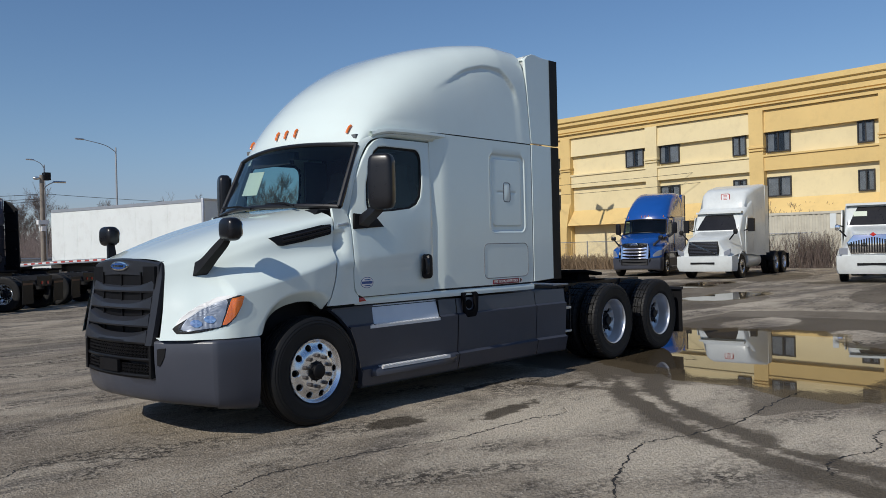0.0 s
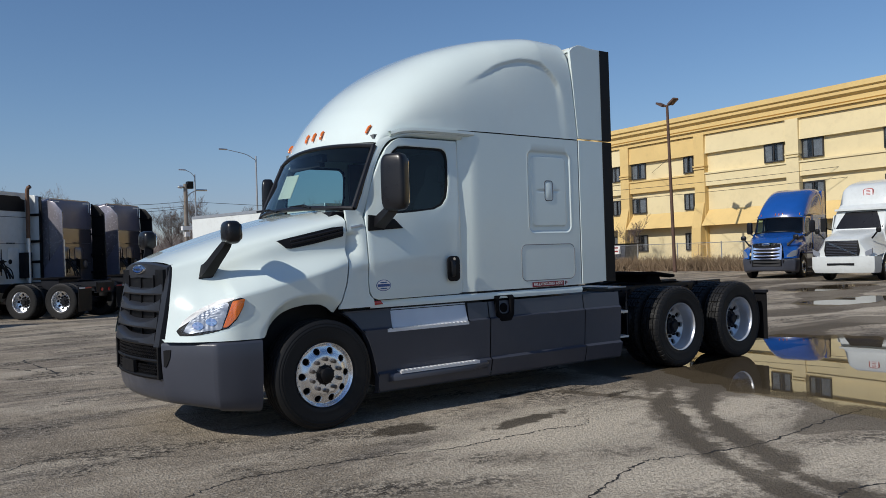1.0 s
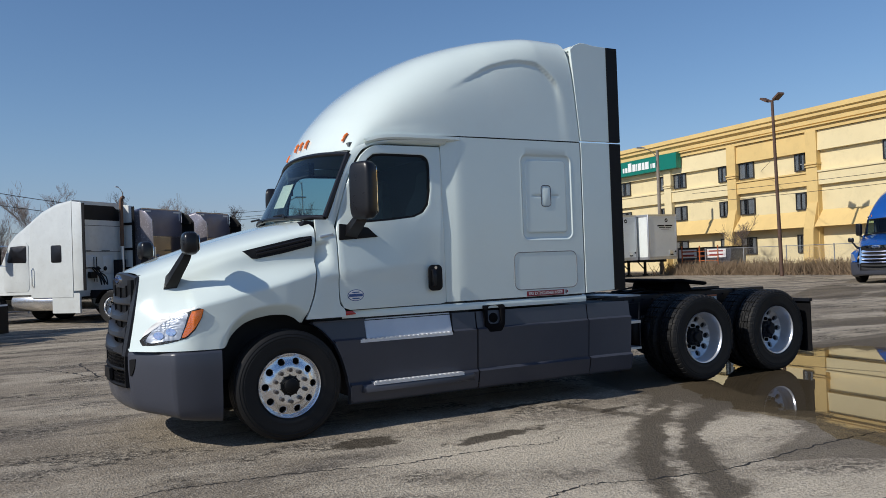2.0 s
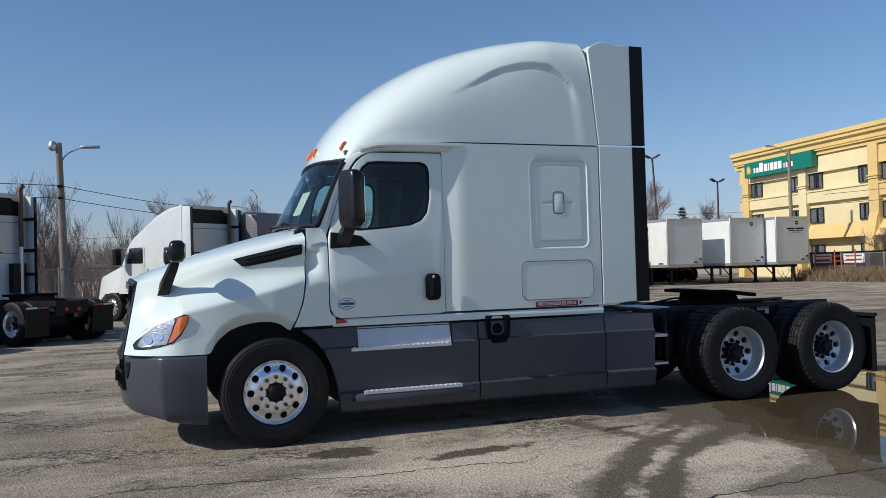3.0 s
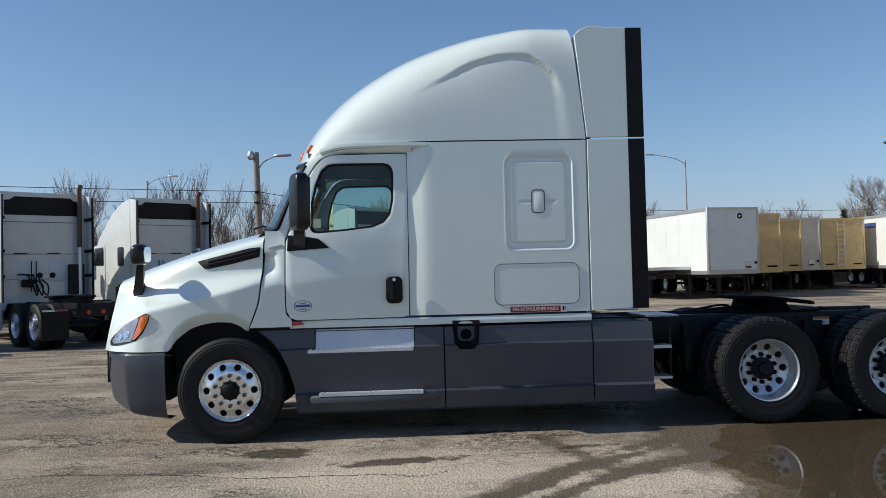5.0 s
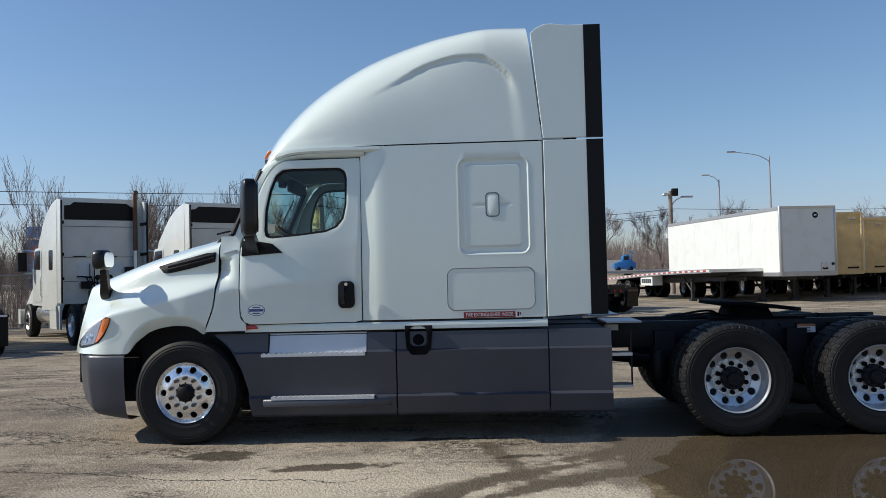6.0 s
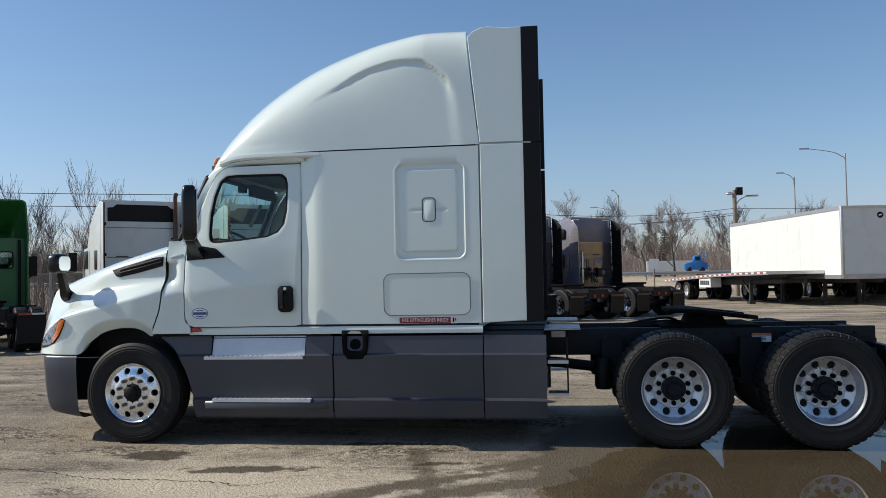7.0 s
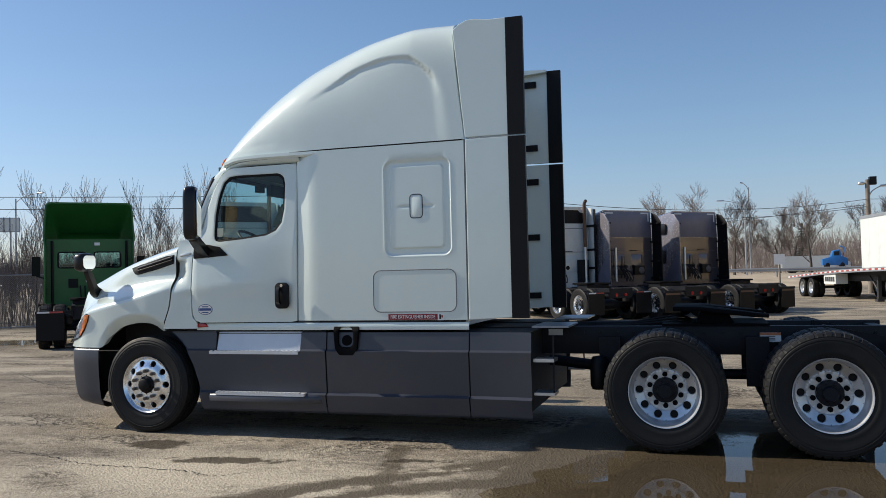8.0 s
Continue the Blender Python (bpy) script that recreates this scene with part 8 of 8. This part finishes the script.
# ---- road bank beyond the lot ----
DRYG = plain("dry_grass_bank", (0.4, 0.325, 0.235), 0.95, vary=0.25, scale=0.5, grain=8, bumpy=0.6)
part_b = mesh_object("grass_bank", [(x, y + dy, z) for x in (-160, -90, -40, -10, 20, 60, 160) for dy, z, y in ((0, 0.03, 62), (6, 0.7, 62), (16, 0.85, 62), (60, 1.0, 62))], [(i * 4 + j, i * 4 + 4 + j, i * 4 + 5 + j, i * 4 + 1 + j) for i in range(6) for j in range(3)], DRYG, smooth=60)
tagged(part_b, "dry brown grass bank along the road", "grass bank", kind="structure")
gr = thing("guard_rail", "grey steel guard rail along the road", "guard rail", m=pose(0, 70, 0.8))
part("rail", prism([(0, 0.4), (-0.05, 0.46), (-0.05, 0.5), (0, 0.56), (-0.05, 0.62), (-0.05, 0.66), (0, 0.72), (0.03, 0.56)], "x", -80, 60), POLEM, gr)
for k in range(36):
    part("post", box(-80 + 4 * k - 0.06, 0.05, -0.1, -80 + 4 * k + 0.06, 0.15, 0.65), POLEM, gr)
bs = thing("blue_kiosk", "tall bright blue panel with red badge beyond the brush", "sign", m=pose(-21.9, 38.0, 0, 0, 0, -12))
CYAN = plain("bright_blue_paint", (0.02, 0.18, 0.5), 0.4, vary=0.1)
part("panel", box(-1.3, -0.25, 1.3, 1.3, 0.25, 4.86, 0.06), CYAN, bs)
part("badge", prism(round_rect(-1.0, 3.0, -0.3, 3.75, 0.25), "y", -0.27, -0.25), RTAPE, bs, "red rounded badge")
for z in (1.9, 4.1):
    part("pale_band", box(-1.3, -0.262, z, 1.3, -0.25, z + 0.12), WTAPE, bs)
for x in (-0.9, 0.9):
    part("post", box(x - 0.08, -0.08, 0, x + 0.08, 0.08, 1.34), POLEM, bs)
sp = thing("small_sign", "small blank white sign on a post", "sign", m=pose(10.35, 48.5, 0))
part("post", cyl("z", (0, 0), 0.05, 0, 2.35, 8), POLEW, sp)
part("plate", box(-0.32, -0.08, 1.75, 0.32, -0.06, 2.4, 0.01), OFFWHITE, sp)
bb = thing("billboard", "far pale grey billboard on posts beyond the fence", "billboard", m=pose(-81, 79, 0, 0, 0, 40))
part("board", box(-4, -0.2, 8.5, 0.9, 0.2, 10.4, 0.05), POLEM, bb)
for k in range(7):
    part("lattice_bar", box(-3.8 + 0.7 * k, -0.3, 8.3, -3.72 + 0.7 * k, -0.24, 10.5), FRAME, bb)
part("board_face", box(-3.9, -0.24, 8.6, 0.8, -0.2, 10.3), TRW, bb)
for x in (-3.0, -0.2):
    part("post", box(x - 0.1, -0.1, 0, x + 0.1, 0.1, 8.5), POLEM, bb)
ft = thing("flatbed_truck", "far low white truck beyond the road", "truck", "far vehicles", pose(17.2, 92, 0.8))
part("body", box(-2.9, -1.1, 0.7, 2.5, 1.1, 1.95, 0.08), TRW, ft)
part("cab", prism([(2.55, 0.6), (2.55, 1.9), (3.2, 1.9), (3.6, 1.3), (4.0, 1.2), (4.0, 0.6)], "y", -1.0, 1.0, 0.06), TRW, ft)
for x in (-1.8, 3.2):
    part("wheel", cyl("y", (x, 0.45), 0.45, -1.05, 1.05, 16, 0.05), RUBBER, ft)
bt = thing("blue_machine", "far bright blue machine beyond the guard rail", "machine", "far vehicles", pose(18.6, 84, 1.3) @ Matrix.Diagonal((0.47, 0.62, 0.7, 1)))
part("body", prism([(-2.5, 0.5), (-2.5, 1.4), (-0.8, 1.7), (-0.4, 2.6), (1.0, 2.8), (1.3, 1.8), (2.5, 1.5), (2.5, 0.5)], "y", -0.9, 0.9, 0.08), CYAN, bt)
part("boom", tube([(1.6, 0, 1.6), (2.2, 0, 3.0), (1.2, 0, 3.25)], 0.12, 8), CYAN, bt)
part("cab_window", box(-0.25, -0.93, 1.9, 0.85, -0.9, 2.5, 0.01), SATIN, bt)
for x in (-1.5, 1.4):
    part("wheel", cyl("y", (x, 0.45), 0.45, -1.0, 1.0, 16, 0.05), RUBBER, bt)


# ---- bare trees, brush, weeds ----
BARK = plain("grey_bark", (0.085, 0.073, 0.064), 0.95, vary=0.2, grain=20)
TWIG = plain("brown_twigs", (0.15, 0.115, 0.098), 0.95, vary=0.3)
# far wood: the haze of distance is mixed into its greyer base colour
FARW = plain("hazy_far_wood", (0.14, 0.113, 0.108), 0.95, vary=0.3)
STRAW = plain("dry_weeds", (0.2, 0.14, 0.085), 0.95, vary=0.3)
CONIF = plain("dark_conifer", (0.02, 0.035, 0.02), 0.9, vary=0.3)


class Sticks:
    """Tapered three-sided sticks gathered into one mesh."""

    def __init__(self):
        self.v, self.f = [], []

    def stick(self, a, b, r0, r1, sides=3):
        d = (b - a)
        if d.length < 1e-4:
            return
        s = d.orthogonal().normalized()
        u = d.normalized().cross(s)
        n = len(self.v)
        for p, r in ((a, r0), (b, r1)):
            for k in range(sides):
                t = 2 * math.pi * k / sides
                self.v.append(tuple(p + r * (math.cos(t) * s + math.sin(t) * u)))
        for k in range(sides):
            j = (k + 1) % sides
            self.f.append((n + k, n + j, n + sides + j, n + sides + k))


def grow(st, fine, rng, p, d, length, r, depth, spread, up, floor):
    """One limb in three bends, with its own limbs."""
    for k in range(3):
        q = p + d * (length / 3)
        r1 = max(r * 0.82, floor)
        (st if depth > 1 else fine).stick(p, q, r, r1, 5 if depth > 2 else 3)
        p, r = q, r1
        d = (d + Vector((rng.uniform(-1, 1), rng.uniform(-1, 1), rng.uniform(-0.6, 1))) * 0.16 + Vector((0, 0, up))).normalized()
        if depth > 0:
            for _ in range(rng.choice((1, 2)) if k < 2 else 2):
                side = Vector((rng.uniform(-1, 1), rng.uniform(-1, 1), rng.uniform(-0.2, 0.9))).normalized()
                grow(st, fine, rng, p, (d * (1 - spread) + side * spread).normalized(), length * rng.uniform(0.5, 0.74), max(floor, r * rng.uniform(0.45, 0.65)), depth - 1, spread, up, floor)


TREES = {}


def bare_tree(kind, m, label, group="bare trees"):
    seed, h, depth, spread, up, thick = kind
    if kind in TREES:
        return copy_thing(TREES[kind], m)
    rng = random.Random(seed)
    T = thing("bare_tree", label, "tree", group, m)
    st, fine = Sticks(), Sticks()
    grow(st, fine, rng, Vector((0, 0, -0.1)), Vector((0, 0, 1)), h * 0.42, thick, depth, spread, up, 0.0075)
    mesh_object("trunk", st.v, st.f, BARK, T, smooth=60)
    mesh_object("crown", fine.v, fine.f, TWIG, T, "bare brown twigs", smooth=0)
    TREES[kind] = T
    return T


SLIM = (11, 7.5, 4, 0.35, 0.14, 0.046)
SLIM2 = (23, 6.5, 4, 0.38, 0.15, 0.042)
ROUND = (5, 9.0, 5, 0.5, 0.08, 0.17)
ROUND2 = (8, 8.5, 5, 0.52, 0.09, 0.15)
SMALL = (31, 4.2, 4, 0.55, 0.05, 0.05)
rngp = random.Random(4)
# slim saplings in the brush beyond the wire fence
for k in range(110):
    s = rngp.uniform(-24, 24.5)
    off = rngp.uniform(1.5, 9)
    x, y = -16.5 + 0.73 * s - 0.68 * off, 16.5 + 0.68 * s + 0.73 * off
    bare_tree(rngp.choice((SLIM, SLIM2)), pose(x, y, 0, 0, 0, rngp.uniform(0, 360)) @ Matrix.Scale(rngp.uniform(0.5, 0.85) if off < 4 else rngp.uniform(0.65, 1.0), 4), "slim leafless young tree in the brush behind the fence")
# single round trees along the road
for x, y, s, kd in ((9, 84, 1.05, ROUND), (16, 96, 1.1, ROUND2), (3, 92, 1.2, ROUND), (27, 104, 1.15, ROUND2), (34, 92, 1.0, ROUND), (62, 88, 1.45, ROUND2), (68, 96, 1.3, ROUND), (80, 95, 1.1, ROUND), (56, 100, 1.0, ROUND2),
                    (16.9, 88, 1.0, ROUND), (10.5, 92, 0.85, ROUND2), (28.7, 63.8, 0.72, ROUND2), (37.8, 51.5, 0.78, ROUND), (20.3, 63.0, 0.6, ROUND), (46.5, 57.2, 0.7, ROUND2), (-20, 62, 0.8, ROUND), (14.5, 96, 0.9, ROUND2), (47, 84, 0.9, ROUND), (38, 110, 1.0, ROUND)):
    bare_tree(kd, pose(x, y, 0.0 if y < 62 else 0.7, 0, 0, rngp.uniform(0, 360)) @ Matrix.Scale(s, 4), "large leafless tree with a rounded crown by the road")
bare_tree(SLIM2, pose(2.05, 33.6, 0, 0, 0, 40) @ Matrix.Scale(0.95, 4), "slim leafless tree rising behind the parked trucks")
for x, y, s in ((43.5, 32.2, 1.0), (43.6, 20.0, 1.15), (43.2, 11.0, 1.1), (43.4, 15.8, 0.9)):
    bare_tree(SMALL, pose(x, y, 0, 0, 0, rngp.uniform(0, 360)) @ Matrix.Scale(s, 4), "small leafless tree against the hotel wall")


def conifer(x, y, h, label):
    T = thing("conifer", label, "tree", "conifers", pose(x, y, 0.5))
    st = Sticks()
    st.stick(Vector((0, 0, 0)), Vector((0, 0, h)), 0.14, 0.02, 6)
    mesh_object("trunk", st.v, st.f, BARK, T, smooth=60)
    nd, rng = Sticks(), random.Random(int(x * 7))
    z = 0.8
    while z < h - 0.1:
        rad = (h - z) * 0.33
        for k in range(9):
            a = rng.uniform(0, 6.28)
            e = Vector((math.cos(a) * rad, math.sin(a) * rad, z - rad * 0.25 + rng.uniform(-0.1, 0.1)))
            nd.stick(Vector((0, 0, z)), e, 0.03, 0.01)
            for j in range(12):
                p = Vector((0, 0, z)).lerp(e, rng.uniform(0.2, 1))
                nd.stick(p, p + Vector((rng.uniform(-1, 1), rng.uniform(-1, 1), rng.uniform(-0.6, 0.3))) * 0.28, 0.035, 0.004)
        z += h * 0.045
    mesh_object("crown", nd.v, nd.f, CONIF, T, "dark green needles", smooth=0)


conifer(42.6, 52.0, 5.8, "dark green conifer among bare trees")
conifer(35.4, 51.5, 5.0, "dark green conifer behind the trailers")
conifer(17.6, 102, 6.5, "dark conifer among bare trees by the road")


def thicket(name, label, spots, n, h0, h1, r, mat, lean=0.35, twigs=3, seed=1):
    """Uncounted stems: spots gives a place from a random source."""
    st, rng = Sticks(), random.Random(seed)
    for _ in range(n):
        x, y, z = spots(rng)
        h = rng.uniform(h0, h1)
        a = Vector((x, y, z - 0.05))
        d = Vector((rng.uniform(-lean, lean), rng.uniform(-lean, lean), 1)).normalized()
        b = a + d * h * 0.55
        st.stick(a, b, r, r * 0.7)
        c = b + (d + Vector((rng.uniform(-0.4, 0.4), rng.uniform(-0.4, 0.4), 0))).normalized() * h * 0.45
        st.stick(b, c, r * 0.7, r * 0.25)
        for _ in range(twigs):
            p = a.lerp(b, rng.uniform(0.4, 1)) if rng.random() < 0.5 else b.lerp(c, rng.uniform(0, 0.8))
            st.stick(p, p + Vector((rng.uniform(-0.6, 0.6), rng.uniform(-0.6, 0.6), rng.uniform(0.3, 1.4))).normalized() * h * rng.uniform(0.12, 0.3), r * 0.5, r * 0.15)
    return tagged(mesh_object(name, st.v, st.f, mat, smooth=0), label, "brush", kind="stuff")


def behind_fence(rng):
    s, off = rng.uniform(-26, 26), 0.7 + 10 * rng.random() ** 1.4
    return -16.5 + 0.73 * s - 0.68 * off, 16.5 + 0.68 * s + 0.73 * off, 0


thicket("brush", "leafless brown brush behind the wire fence", behind_fence, 3000, 0.8, 2.7, 0.012, TWIG, 0.3, 6, 1)
thicket("brush", "tall leafless brush behind the wire fence", behind_fence, 700, 2.4, 4.4, 0.015, TWIG, 0.12, 12, 2)
thicket("weeds", "tangled dry straw-coloured weeds along the hotel fence", lambda g: (lambda y: (40.6 - 0.02 * (y - 10) - abs(g.gauss(0.3, 0.9)), y, 0))(g.uniform(15.5, 35)), 5200, 0.25, 1.15, 0.022, STRAW, 0.9, 3, 3)
thicket("weeds", "tall brown weeds in clumps by the container", lambda g: (lambda y: (41.7 - 0.12 * (y - 5) - abs(g.gauss(0.2, 0.3)), y, 0))(g.choice((6.5, 9.0, 9.4, 12.0, 14.5)) + g.gauss(0, 0.6)), 1600, 0.3, 2.2, 0.016, TWIG, 0.35, 4, 4)
# far belts of leafless wood
thicket("far_wood", "distant brown leafless wood beyond the road", lambda g: (g.uniform(-130, 110), g.uniform(98, 150), 0.6), 13000, 3.5, 6.4, 0.032, FARW, 0.25, 6, 5)
thicket("far_wood", "distant brown leafless wood to the side", lambda g: (g.uniform(-150, -45), g.uniform(10, 110), 0.3), 6000, 2.0, 5.5, 0.035, FARW, 0.25, 6, 6)
thicket("far_wood", "distant brown brush behind the trailers", lambda g: (g.uniform(22, 95), g.uniform(74, 97), 0.7), 4000, 1.0, 3.0, 0.03, FARW, 0.3, 6, 7)
